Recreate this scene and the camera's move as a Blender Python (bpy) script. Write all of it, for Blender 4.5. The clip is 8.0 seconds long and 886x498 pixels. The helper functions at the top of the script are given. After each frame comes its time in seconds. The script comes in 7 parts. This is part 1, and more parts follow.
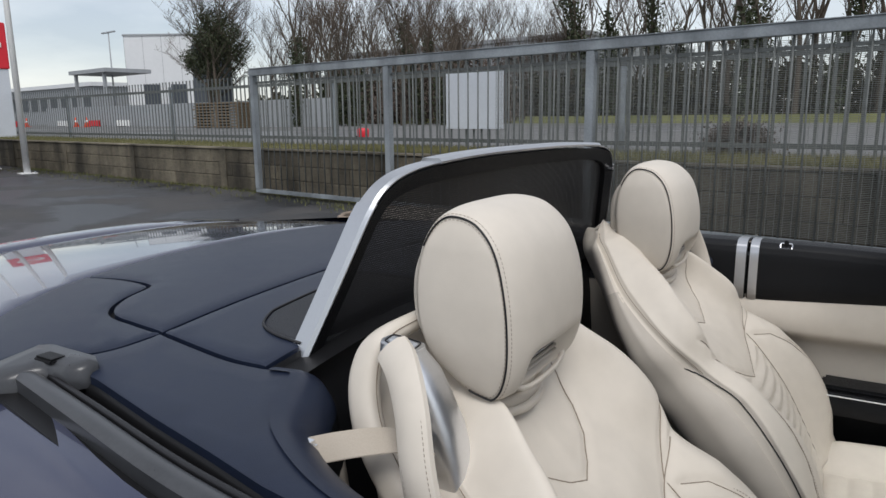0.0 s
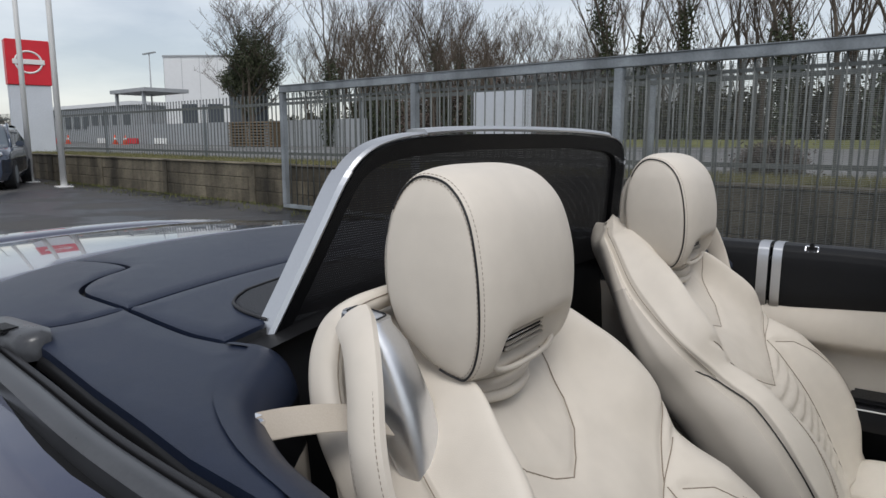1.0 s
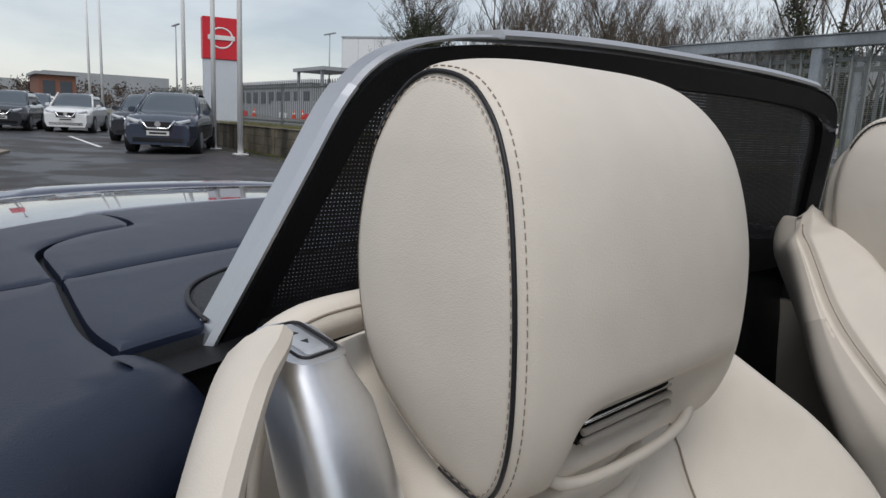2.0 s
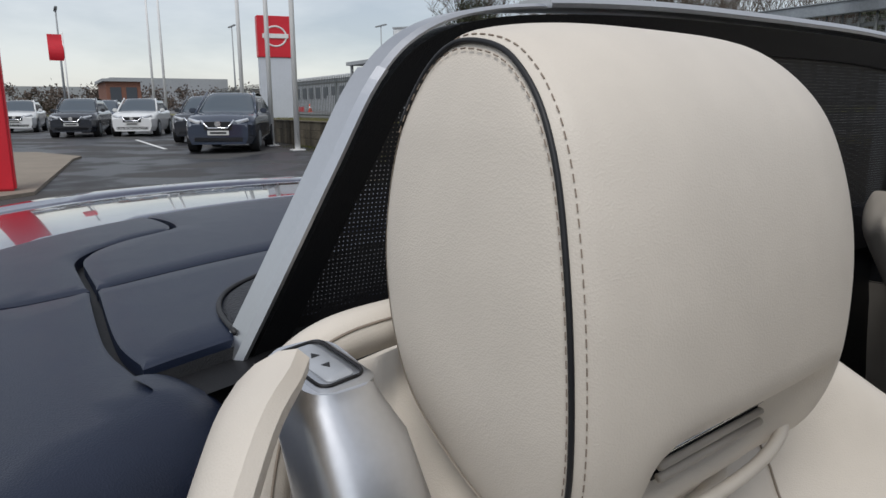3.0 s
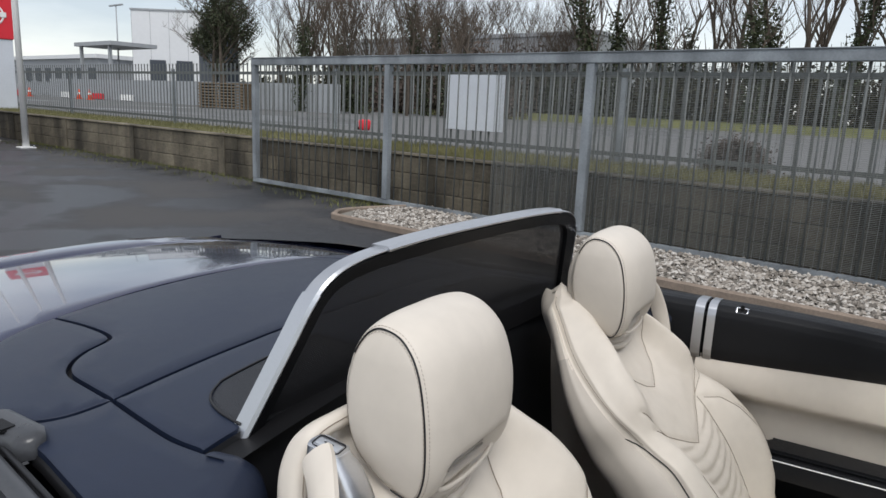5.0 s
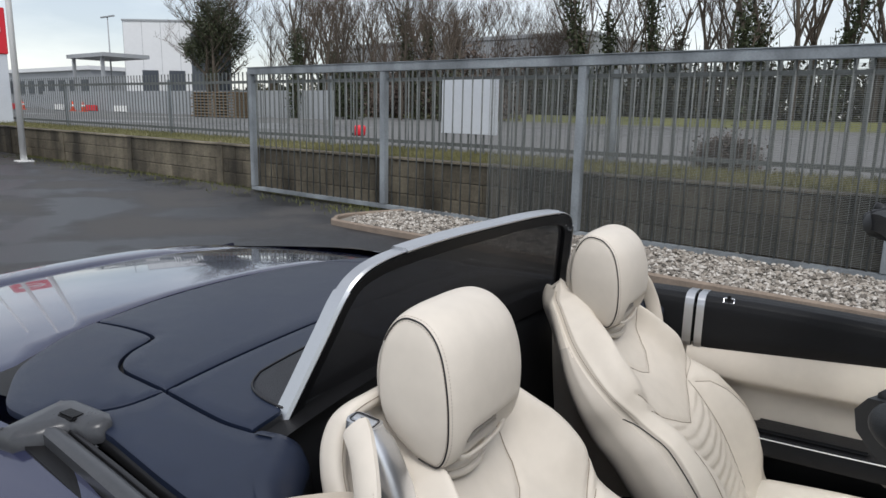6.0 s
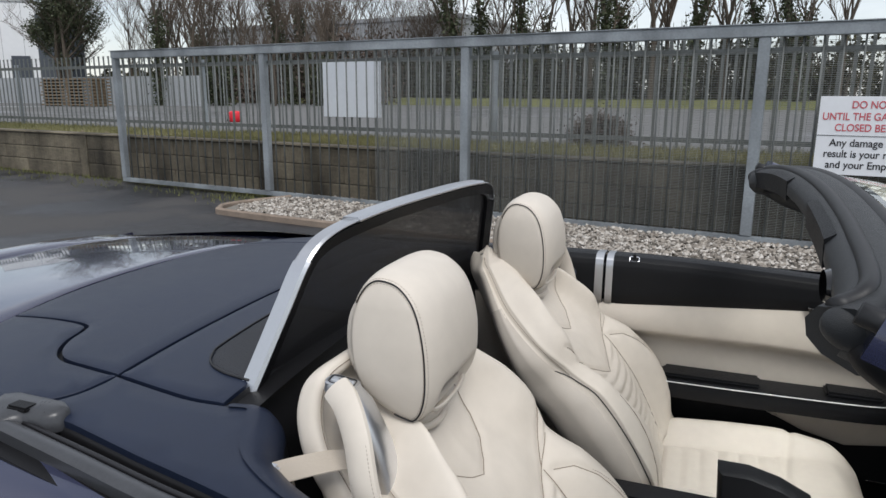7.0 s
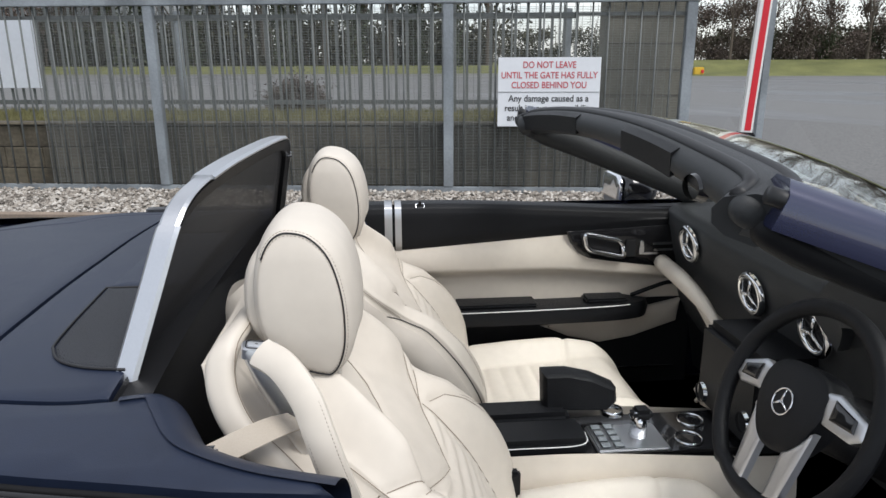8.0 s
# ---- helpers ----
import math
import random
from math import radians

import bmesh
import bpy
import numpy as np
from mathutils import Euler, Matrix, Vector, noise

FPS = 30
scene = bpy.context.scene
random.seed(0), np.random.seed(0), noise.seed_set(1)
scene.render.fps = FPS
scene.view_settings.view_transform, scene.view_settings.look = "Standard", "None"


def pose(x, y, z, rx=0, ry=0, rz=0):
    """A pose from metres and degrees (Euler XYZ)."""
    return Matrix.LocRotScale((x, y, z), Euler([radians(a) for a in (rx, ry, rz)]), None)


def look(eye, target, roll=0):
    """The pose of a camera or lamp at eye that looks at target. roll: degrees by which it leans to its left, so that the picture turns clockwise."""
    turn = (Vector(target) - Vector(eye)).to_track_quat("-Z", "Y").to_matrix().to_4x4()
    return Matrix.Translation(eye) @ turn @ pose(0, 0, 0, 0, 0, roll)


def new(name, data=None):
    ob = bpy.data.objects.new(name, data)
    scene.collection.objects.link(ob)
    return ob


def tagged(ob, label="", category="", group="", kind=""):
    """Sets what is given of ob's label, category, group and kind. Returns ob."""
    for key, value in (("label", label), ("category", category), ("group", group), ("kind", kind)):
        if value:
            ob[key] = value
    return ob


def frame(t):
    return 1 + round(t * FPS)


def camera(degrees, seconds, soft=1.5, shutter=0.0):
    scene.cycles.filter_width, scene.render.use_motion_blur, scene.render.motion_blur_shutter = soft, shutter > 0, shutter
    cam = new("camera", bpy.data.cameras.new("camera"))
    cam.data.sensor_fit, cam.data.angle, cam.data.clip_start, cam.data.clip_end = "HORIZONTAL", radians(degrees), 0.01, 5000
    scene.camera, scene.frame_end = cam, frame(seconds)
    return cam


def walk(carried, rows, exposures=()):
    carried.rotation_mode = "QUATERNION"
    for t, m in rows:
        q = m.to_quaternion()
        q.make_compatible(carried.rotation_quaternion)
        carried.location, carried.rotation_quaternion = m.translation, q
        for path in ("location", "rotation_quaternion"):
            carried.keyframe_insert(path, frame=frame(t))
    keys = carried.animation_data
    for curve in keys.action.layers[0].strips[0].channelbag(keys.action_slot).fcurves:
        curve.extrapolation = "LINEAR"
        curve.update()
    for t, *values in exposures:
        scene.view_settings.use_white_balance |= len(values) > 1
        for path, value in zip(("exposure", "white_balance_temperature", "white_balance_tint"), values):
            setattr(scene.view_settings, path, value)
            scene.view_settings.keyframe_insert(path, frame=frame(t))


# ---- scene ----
cam = camera(65.7, 8.0)
PATH = [
    (0, (0.326, -1.116, 1.249), (-0.688, 0.566, 0.87), -0.6),
    (0.5, (0.339, -1.096, 1.207), (-0.669, 0.6, 0.88), -0.5),
    (1, (0.347, -1.035, 1.177), (-0.743, 0.612, 0.861), 0.1),
    (1.5, (0.286, -0.841, 1.143), (-0.968, 0.682, 0.812), 4.3),
    (2, (0.201, -0.695, 1.116), (-1.223, 0.661, 0.75), 2.7),
    (2.2, (0.179, -0.661, 1.112), (-1.284, 0.644, 0.719), 2.6),
    (3.3, (0.167, -0.652, 1.116), (-1.369, 0.562, 0.714), -0.6),
    (3.5, (0.184, -0.691, 1.132), (-1.28, 0.618, 0.758), 0.4),
    (4, (0.261, -0.866, 1.236), (-0.95, 0.693, 0.914), 2.7),
    (4.5, (0.349, -1.025, 1.34), (-0.663, 0.661, 0.975), 3.2),
    (4.7, (0.377, -1.058, 1.37), (-0.628, 0.624, 0.971), 2.7),
    (5.8, (0.422, -1.173, 1.416), (-0.582, 0.51, 1.014), 1.7),
    (6, (0.44, -1.211, 1.418), (-0.558, 0.476, 1.022), 1.2),
    (6.5, (0.449, -1.276, 1.41), (-0.48, 0.449, 1.003), 0.2),
    (7, (0.36, -1.31, 1.396), (-0.328, 0.516, 0.96), 0.3),
    (7.3, (0.271, -1.329, 1.388), (-0.184, 0.561, 0.916), -0.4),
    (7.5, (0.215, -1.341, 1.382), (-0.094, 0.569, 0.875), 0.1),
    (7.7, (0.166, -1.342, 1.374), (0.004, 0.582, 0.856), 0.3),
    (8, (0.072, -1.364, 1.357), (0.251, 0.558, 0.834), -0.2),
]
walk(cam, [(t, look(eye, target, roll)) for t, eye, target, roll in PATH], exposures=[(0.0, 0.11), (1.0, 0.02), (2.0, -0.10), (3.5, -0.10), (4.5, 0.18), (6.0, 0.27), (7.0, 0.26), (8.0, 0.52)])

# ---- world and light: an overcast winter afternoon ----
world = bpy.data.worlds.new("overcast_sky")
scene.world = world
world.use_nodes = True
wn, wl = world.node_tree.nodes, world.node_tree.links
wn.clear()
SUN_EL, SUN_ROT = radians(57), radians(141)
sky = wn.new("ShaderNodeTexSky")
sky.sky_type, sky.sun_disc = "NISHITA", False
sky.sun_elevation, sky.sun_rotation = SUN_EL, SUN_ROT
co = wn.new("ShaderNodeTexCoord")
mp = wn.new("ShaderNodeMapping")
mp.inputs["Scale"].default_value = (1.0, 1.0, 3.2)
cl = wn.new("ShaderNodeTexNoise")
cl.inputs["Scale"].default_value, cl.inputs["Detail"].default_value = 2.3, 6.0
cl.inputs["Roughness"].default_value = 0.55
ramp = wn.new("ShaderNodeValToRGB")
ramp.color_ramp.elements[0].position, ramp.color_ramp.elements[0].color = 0.34, (0.585, 0.612, 0.655, 1)
ramp.color_ramp.elements[1].position, ramp.color_ramp.elements[1].color = 0.60, (0.99, 0.988, 0.985, 1)
bg_sky, bg_cloud, add = wn.new("ShaderNodeBackground"), wn.new("ShaderNodeBackground"), wn.new("ShaderNodeAddShader")
bg_sky.inputs["Strength"].default_value = 0.05
bg_cloud.inputs["Strength"].default_value = 0.60
out = wn.new("ShaderNodeOutputWorld")
wl.new(co.outputs["Generated"], mp.inputs["Vector"])
wl.new(mp.outputs["Vector"], cl.inputs["Vector"])
wl.new(cl.outputs["Fac"], ramp.inputs["Fac"])
wl.new(ramp.outputs["Color"], bg_cloud.inputs["Color"])
wl.new(sky.outputs["Color"], bg_sky.inputs["Color"])
wl.new(bg_sky.outputs[0], add.inputs[0])
wl.new(bg_cloud.outputs[0], add.inputs[1])
wl.new(add.outputs[0], out.inputs["Surface"])

sun = new("sun", bpy.data.lights.new("sun", "SUN"))
sun.data.energy, sun.data.angle, sun.data.color = 1.85, radians(28), (1.0, 0.985, 0.965)
sun.matrix_world = look((8, -10, 20), (0, 0, 0))

# ---- materials ----
MATS = {}


def shader(name, base, rough=0.5, metal=0.0, vary=0.12, scale=6.0, fine=60.0, bump=0.0, bump_scale=400.0,
           coat=0.0, ior=1.45, tint=None, island=0.0, rough_vary=0.08, spec=0.5):
    """A surface whose colour varies at two scales, with fine relief."""
    if name in MATS:
        return MATS[name]
    m = bpy.data.materials.new(name)
    MATS[name] = m
    m.use_nodes = True
    n, l = m.node_tree.nodes, m.node_tree.links
    b = n["Principled BSDF"]
    b.inputs["Metallic"].default_value, b.inputs["IOR"].default_value = metal, ior
    b.inputs["Coat Weight"].default_value, b.inputs["Coat Roughness"].default_value = coat, 0.03
    b.inputs["Specular IOR Level"].default_value = spec
    tc = n.new("ShaderNodeTexCoord")
    big, small = n.new("ShaderNodeTexNoise"), n.new("ShaderNodeTexNoise")
    for t, s in ((big, scale), (small, fine)):
        t.inputs["Scale"].default_value, t.inputs["Detail"].default_value = s, 4.0
        l.new(tc.outputs["Object"], t.inputs["Vector"])
    mix = n.new("ShaderNodeMath")
    mix.operation = "ADD"
    l.new(big.outputs["Fac"], mix.inputs[0])
    l.new(small.outputs["Fac"], mix.inputs[1])
    fac = mix.outputs[0]
    if island:
        oi = n.new("ShaderNodeObjectInfo")
        sc = n.new("ShaderNodeMath")
        sc.operation, sc.inputs[1].default_value = "MULTIPLY_ADD", island
        l.new(oi.outputs["Random"], sc.inputs[0])
        l.new(fac, sc.inputs[2])
        fac = sc.outputs[0]
    rp = n.new("ShaderNodeValToRGB")
    lo = [max(0.0, c * (1 - vary)) for c in base]
    hi = [min(1.0, c * (1 + vary)) for c in (tint or base)]
    rp.color_ramp.elements[0].position, rp.color_ramp.elements[0].color = 0.3, (*lo, 1)
    rp.color_ramp.elements[1].position, rp.color_ramp.elements[1].color = 0.75, (*hi, 1)
    half = n.new("ShaderNodeMath")
    half.operation, half.inputs[1].default_value = "MULTIPLY", 0.5
    l.new(fac, half.inputs[0])
    l.new(half.outputs[0], rp.inputs["Fac"])
    l.new(rp.outputs["Color"], b.inputs["Base Color"])
    rr = n.new("ShaderNodeMapRange")
    rr.inputs["To Min"].default_value, rr.inputs["To Max"].default_value = max(0.02, rough - rough_vary), min(1, rough + rough_vary)
    l.new(half.outputs[0], rr.inputs["Value"])
    l.new(rr.outputs["Result"], b.inputs["Roughness"])
    if bump:
        bn = n.new("ShaderNodeTexVoronoi" if bump_scale > 300 else "ShaderNodeTexNoise")
        bn.inputs["Scale"].default_value = bump_scale
        l.new(tc.outputs["Object"], bn.inputs["Vector"])
        bp = n.new("ShaderNodeBump")
        bp.inputs["Strength"].default_value, bp.inputs["Distance"].default_value = bump, 0.002
        l.new(bn.outputs[0], bp.inputs["Height"])
        l.new(bp.outputs["Normal"], b.inputs["Normal"])
    return m


def asphalt_shader(name, dry, wet, scale, wet_edge):
    """Tarmac with grit and large damp patches that are darker and shinier."""
    m = shader(name, dry, 0.85, vary=0.3, scale=30.0, fine=420.0, bump=0.9, bump_scale=130.0)
    n, l = m.node_tree.nodes, m.node_tree.links
    b = n["Principled BSDF"]
    tc = n.new("ShaderNodeTexCoord")
    w = n.new("ShaderNodeTexNoise")
    w.inputs["Scale"].default_value, w.inputs["Detail"].default_value = scale, 5.0
    l.new(tc.outputs["Object"], w.inputs["Vector"])
    rp = n.new("ShaderNodeMapRange")
    rp.inputs["From Min"].default_value, rp.inputs["From Max"].default_value = wet_edge, wet_edge + 0.12
    l.new(w.outputs["Fac"], rp.inputs["Value"])
    mix = n.new("ShaderNodeMixRGB")
    old = b.inputs["Base Color"].links[0].from_socket
    l.new(rp.outputs["Result"], mix.inputs["Fac"])
    l.new(old, mix.inputs["Color1"])
    mix.inputs["Color2"].default_value = (*wet, 1)
    l.new(mix.outputs["Color"], b.inputs["Base Color"])
    rg = n.new("ShaderNodeMapRange")
    rg.inputs["To Min"].default_value, rg.inputs["To Max"].default_value = 0.85, 0.38
    l.new(rp.outputs["Result"], rg.inputs["Value"])
    l.new(rg.outputs["Result"], b.inputs["Roughness"])
    return m


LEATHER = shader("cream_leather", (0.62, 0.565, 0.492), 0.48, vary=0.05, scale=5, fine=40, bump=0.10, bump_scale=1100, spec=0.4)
# cream leather darkened by a quarter: shade kept in the colour; louvres share it
LEATHER_DK = shader("shaded_cream_leather", (0.47, 0.428, 0.375), 0.52, vary=0.05, scale=5, fine=40, bump=0.10, bump_scale=1100, spec=0.4)
STITCH = shader("beige_thread", (0.24, 0.19, 0.15), 0.8, vary=0.1)
SEAM = shader("taupe_seam", (0.26, 0.215, 0.17), 0.8, vary=0.1)
PIPING = shader("black_piping", (0.012, 0.012, 0.014), 0.5)
DECK = shader("navy_deck_leather", (0.0112, 0.0172, 0.036), 0.42, vary=0.15, scale=3, fine=30, bump=0.15, bump_scale=900, spec=0.45)
PAINT = shader("navy_metallic_paint", (0.020, 0.024, 0.062), 0.22, metal=0.25, vary=0.06, scale=2, fine=900, coat=1.0, rough_vary=0.03)
BLACK = shader("black_plastic", (0.008, 0.008, 0.009), 0.5, spec=0.25, vary=0.15, bump=0.1, bump_scale=900)
SOFT_BLACK = shader("black_leather", (0.008, 0.0085, 0.010), 0.46, spec=0.25, vary=0.12, bump=0.2, bump_scale=1000)
GLOSS_BLACK = shader("gloss_black_trim", (0.008, 0.008, 0.009), 0.12, vary=0.1, coat=0.6)
DASH = shader("charcoal_dash_leather", (0.029, 0.031, 0.033), 0.5, spec=0.4, vary=0.12, bump=0.2, bump_scale=1000)
RUBBER = shader("grey_rubber", (0.014, 0.0145, 0.016), 0.5, vary=0.25, scale=20, fine=200)
GREY_SEAL = shader("grey_seal", (0.046, 0.048, 0.053), 0.30, vary=0.2, scale=20, fine=200)
ALU = shader("brushed_aluminium", (0.58, 0.59, 0.61), 0.36, metal=1.0, vary=0.05, scale=8, fine=300, rough_vary=0.06)
GUIDE = shader("polished_aluminium", (0.80, 0.81, 0.83), 0.38, metal=1.0, vary=0.04, scale=8, fine=300, rough_vary=0.05)
CHROME = shader("chrome", (0.8, 0.81, 0.83), 0.09, metal=1.0, vary=0.03, rough_vary=0.03)
BELT = shader("beige_webbing", (0.40, 0.35, 0.29), 0.8, vary=0.12, fine=700, bump=0.15, bump_scale=1500)
GALV = shader("galvanised_steel", (0.27, 0.295, 0.315), 0.55, metal=0.45, vary=0.22, scale=4, fine=45, rough_vary=0.12)
WIRE = shader("galvanised_wire", (0.24, 0.25, 0.24), 0.6, metal=0.3, vary=0.2, scale=5, fine=40)
GALV_BAR = shader("galvanised_bar", (0.138, 0.148, 0.145), 0.6, metal=0.35, vary=0.25, scale=5, fine=40)
CONCRETE = shader("weathered_block", (0.084, 0.070, 0.052), 0.9, vary=0.55, scale=2.2, fine=25, bump=0.8, bump_scale=60, island=0.35, tint=(0.112, 0.097, 0.070))
MORTAR = shader("mortar", (0.10, 0.092, 0.078), 0.95, vary=0.3, bump=0.6, bump_scale=80)


def stain(m, scale, low):
    """Rain streaks and damp stains of their own shape, stretched downwards."""
    n, l = m.node_tree.nodes, m.node_tree.links
    b = n["Principled BSDF"]
    g, mp, t, rg, mx = n.new("ShaderNodeNewGeometry"), n.new("ShaderNodeMapping"), n.new("ShaderNodeTexNoise"), n.new("ShaderNodeMapRange"), n.new("ShaderNodeMixRGB")
    mp.inputs["Scale"].default_value = scale
    t.inputs["Scale"].default_value, t.inputs["Detail"].default_value = 1.0, 6.0
    rg.inputs["From Min"].default_value, rg.inputs["From Max"].default_value = 0.36, 0.64
    rg.inputs["To Min"].default_value, rg.inputs["To Max"].default_value = low, 1.25
    mx.blend_type, mx.inputs["Fac"].default_value = "MULTIPLY", 1.0
    l.new(g.outputs["Position"], mp.inputs["Vector"])
    l.new(mp.outputs["Vector"], t.inputs["Vector"])
    l.new(t.outputs["Fac"], rg.inputs["Value"])
    l.new(b.inputs["Base Color"].links[0].from_socket, mx.inputs["Color1"])
    l.new(rg.outputs["Result"], mx.inputs["Color2"])
    l.new(mx.outputs["Color"], b.inputs["Base Color"])


stain(CONCRETE, (1.6, 1.6, 0.5), 0.24)
stain(GALV, (2.5, 2.5, 1.2), 0.72)
PILLAR = shader("pillar_concrete", (0.165, 0.158, 0.128), 0.9, vary=0.25, scale=3, fine=40, bump=0.6, bump_scale=70)
KERB = shader("kerb_stone", (0.24, 0.19, 0.15), 0.9, vary=0.3, scale=6, fine=60, bump=0.6, bump_scale=90)
GRAVEL_BED = shader("gravel_bed", (0.20, 0.185, 0.16), 0.95, vary=0.4, scale=25, fine=120, bump=1.0, bump_scale=50)
WHITE = shader("white_paint", (0.76, 0.76, 0.75), 0.5, vary=0.06, scale=3, fine=25)
WHITE_SHEET = shader("white_plastic_sheet", (0.72, 0.74, 0.77), 0.5, vary=0.05, scale=2, fine=20)
GREY_PANEL = shader("grey_back_of_sign", (0.56, 0.59, 0.64), 0.5, vary=0.08, scale=2, fine=20)
RED = shader("red_panel", (0.62, 0.02, 0.035), 0.4, vary=0.08, scale=3, fine=30)
RED_TEXT = shader("red_lettering", (0.52, 0.10, 0.12), 0.6)
BLACK_TEXT = shader("black_lettering", (0.02, 0.02, 0.022), 0.6)
GRASS = shader("winter_grass", (0.118, 0.128, 0.046), 0.95, vary=0.45, scale=0.9, fine=30, bump=1.0, bump_scale=40, tint=(0.18, 0.165, 0.08))
VERGE = shader("verge_grass", (0.085, 0.105, 0.03), 0.95, vary=0.45, scale=0.35, fine=14, bump=1.0, bump_scale=20, tint=(0.14, 0.14, 0.05))
BARK = shader("winter_bark", (0.085, 0.07, 0.055), 0.95, vary=0.35, scale=3, fine=20, bump=0.8, bump_scale=30, island=0.3)
TWIG = shader("winter_twig", (0.10, 0.078, 0.06), 0.95, vary=0.3, scale=3, fine=20)
IVY = shader("ivy_leaves", (0.022, 0.035, 0.014), 0.6, vary=0.5, scale=2, fine=15, tint=(0.05, 0.06, 0.025))
HEDGE = shader("dark_hedge", (0.03, 0.034, 0.018), 0.9, vary=0.5, scale=1, fine=8, tint=(0.06, 0.055, 0.03))
SHRUB = shader("brown_shrub", (0.10, 0.078, 0.065), 0.95, vary=0.4, scale=6, fine=40)
WALLING = shader("white_cladding", (0.70, 0.71, 0.72), 0.6, vary=0.05, scale=0.2, fine=2)
GREY_CLAD = shader("grey_cladding", (0.33, 0.345, 0.36), 0.6, vary=0.12, scale=0.2, fine=2)
DARK_DOOR = shader("dark_door", (0.06, 0.07, 0.085), 0.5)
WOOD = shader("weathered_pallet_wood", (0.19, 0.14, 0.09), 0.9, vary=0.3, scale=4, fine=30)
TARMAC = asphalt_shader("wet_tarmac", (0.056, 0.054, 0.053), (0.014, 0.0145, 0.017), 0.55, 0.42)
ROAD = asphalt_shader("grey_road", (0.135, 0.135, 0.133), (0.10, 0.10, 0.10), 0.1, 0.5)
SAND = shader("pale_paving", (0.24, 0.205, 0.165), 0.9, vary=0.2, scale=1.5, fine=20, bump=0.6, bump_scale=50)
CARPAINT_G = shader("grey_blue_car_paint", (0.028, 0.042, 0.072), 0.25, metal=0.3, vary=0.05, coat=1.0)
CARPAINT_W = shader("white_car_paint", (0.70, 0.71, 0.71), 0.25, vary=0.03, coat=1.0)
CARPAINT_D = shader("dark_car_paint", (0.012, 0.016, 0.026), 0.25, metal=0.3, vary=0.05, coat=1.0)
CAR_GLASS = shader("dark_car_glass", (0.06, 0.08, 0.10), 0.05, vary=0.02, coat=1.0, rough_vary=0.01)
HEADLIGHT = shader("headlight_lens", (0.7, 0.72, 0.75), 0.12, metal=0.5, vary=0.1, coat=1.0)
PLATE = shader("plate_white", (0.62, 0.62, 0.6), 0.5)
TYRE = shader("tyre_rubber", (0.02, 0.02, 0.021), 0.8, vary=0.2)
ORANGE = shader("orange_reflective", (0.75, 0.10, 0.04), 0.5)
YELLOW = shader("yellow_plastic", (0.65, 0.42, 0.04), 0.5)
CARPET = shader("black_carpet", (0.012, 0.012, 0.013), 0.95, vary=0.3, bump=0.8, bump_scale=500)


def mesh_shader():
    """Woven netting: real holes in a hexagonal pitch of about three millimetres."""
    m = bpy.data.materials.new("black_netting")
    m.use_nodes = True
    n, l = m.node_tree.nodes, m.node_tree.links
    b = n["Principled BSDF"]
    b.inputs["Base Color"].default_value, b.inputs["Roughness"].default_value = (0.012, 0.012, 0.014, 1), 0.55
    tc = n.new("ShaderNodeTexCoord")
    mp = n.new("ShaderNodeMapping")
    mp.inputs["Scale"].default_value = (0.001, 300, 300)
    vo = n.new("ShaderNodeTexVoronoi")
    vo.voronoi_dimensions, vo.inputs["Scale"].default_value, vo.inputs["Randomness"].default_value = "3D", 1.0, 0.0
    sh = n.new("ShaderNodeMath")
    sh.operation, sh.inputs[1].default_value = "LESS_THAN", 0.155
    tr = n.new("ShaderNodeBsdfTransparent")
    mx = n.new("ShaderNodeMixShader")
    l.new(tc.outputs["Object"], mp.inputs["Vector"])
    l.new(mp.outputs["Vector"], vo.inputs["Vector"])
    l.new(vo.outputs["Distance"], sh.inputs[0])
    l.new(sh.outputs[0], mx.inputs["Fac"])
    l.new(b.outputs[0], mx.inputs[1])
    l.new(tr.outputs[0], mx.inputs[2])
    l.new(mx.outputs[0], n["Material Output"].inputs["Surface"])
    return m


NETTING = mesh_shader()


def glass_shader():
    m = bpy.data.materials.new("windscreen_glass")
    m.use_nodes = True
    b = m.node_tree.nodes["Principled BSDF"]
    b.inputs["Transmission Weight"].default_value, b.inputs["Roughness"].default_value = 1.0, 0.02
    b.inputs["Base Color"].default_value, b.inputs["IOR"].default_value = (0.86, 0.93, 0.90, 1), 1.45
    return m


GLASS = glass_shader()

# ---- mesh helpers ----
from mathutils.geometry import delaunay_2d_cdt


def to_mesh(bm, name, mat, smooth=False, angle=None):
    me = bpy.data.meshes.new(name)
    bmesh.ops.recalc_face_normals(bm, faces=bm.faces)
    bm.to_mesh(me)
    bm.free()
    me.materials.append(mat)
    if smooth:
        me.shade_smooth()
        if angle:
            me.set_sharp_from_angle(angle=radians(angle))
    return me


def thing(name, me, label, category, m=None, group="", kind=""):
    ob = new(name, me)
    if m is not None:
        ob.matrix_world = m
    return tagged(ob, label, category, group, kind)


def part(name, me, parent, label="", m=None, kind=""):
    ob = new(name, me)
    ob.parent = parent
    if m is not None:
        ob.matrix_basis = m
    if label or kind:
        tagged(ob, label=label, kind=kind)
    return ob


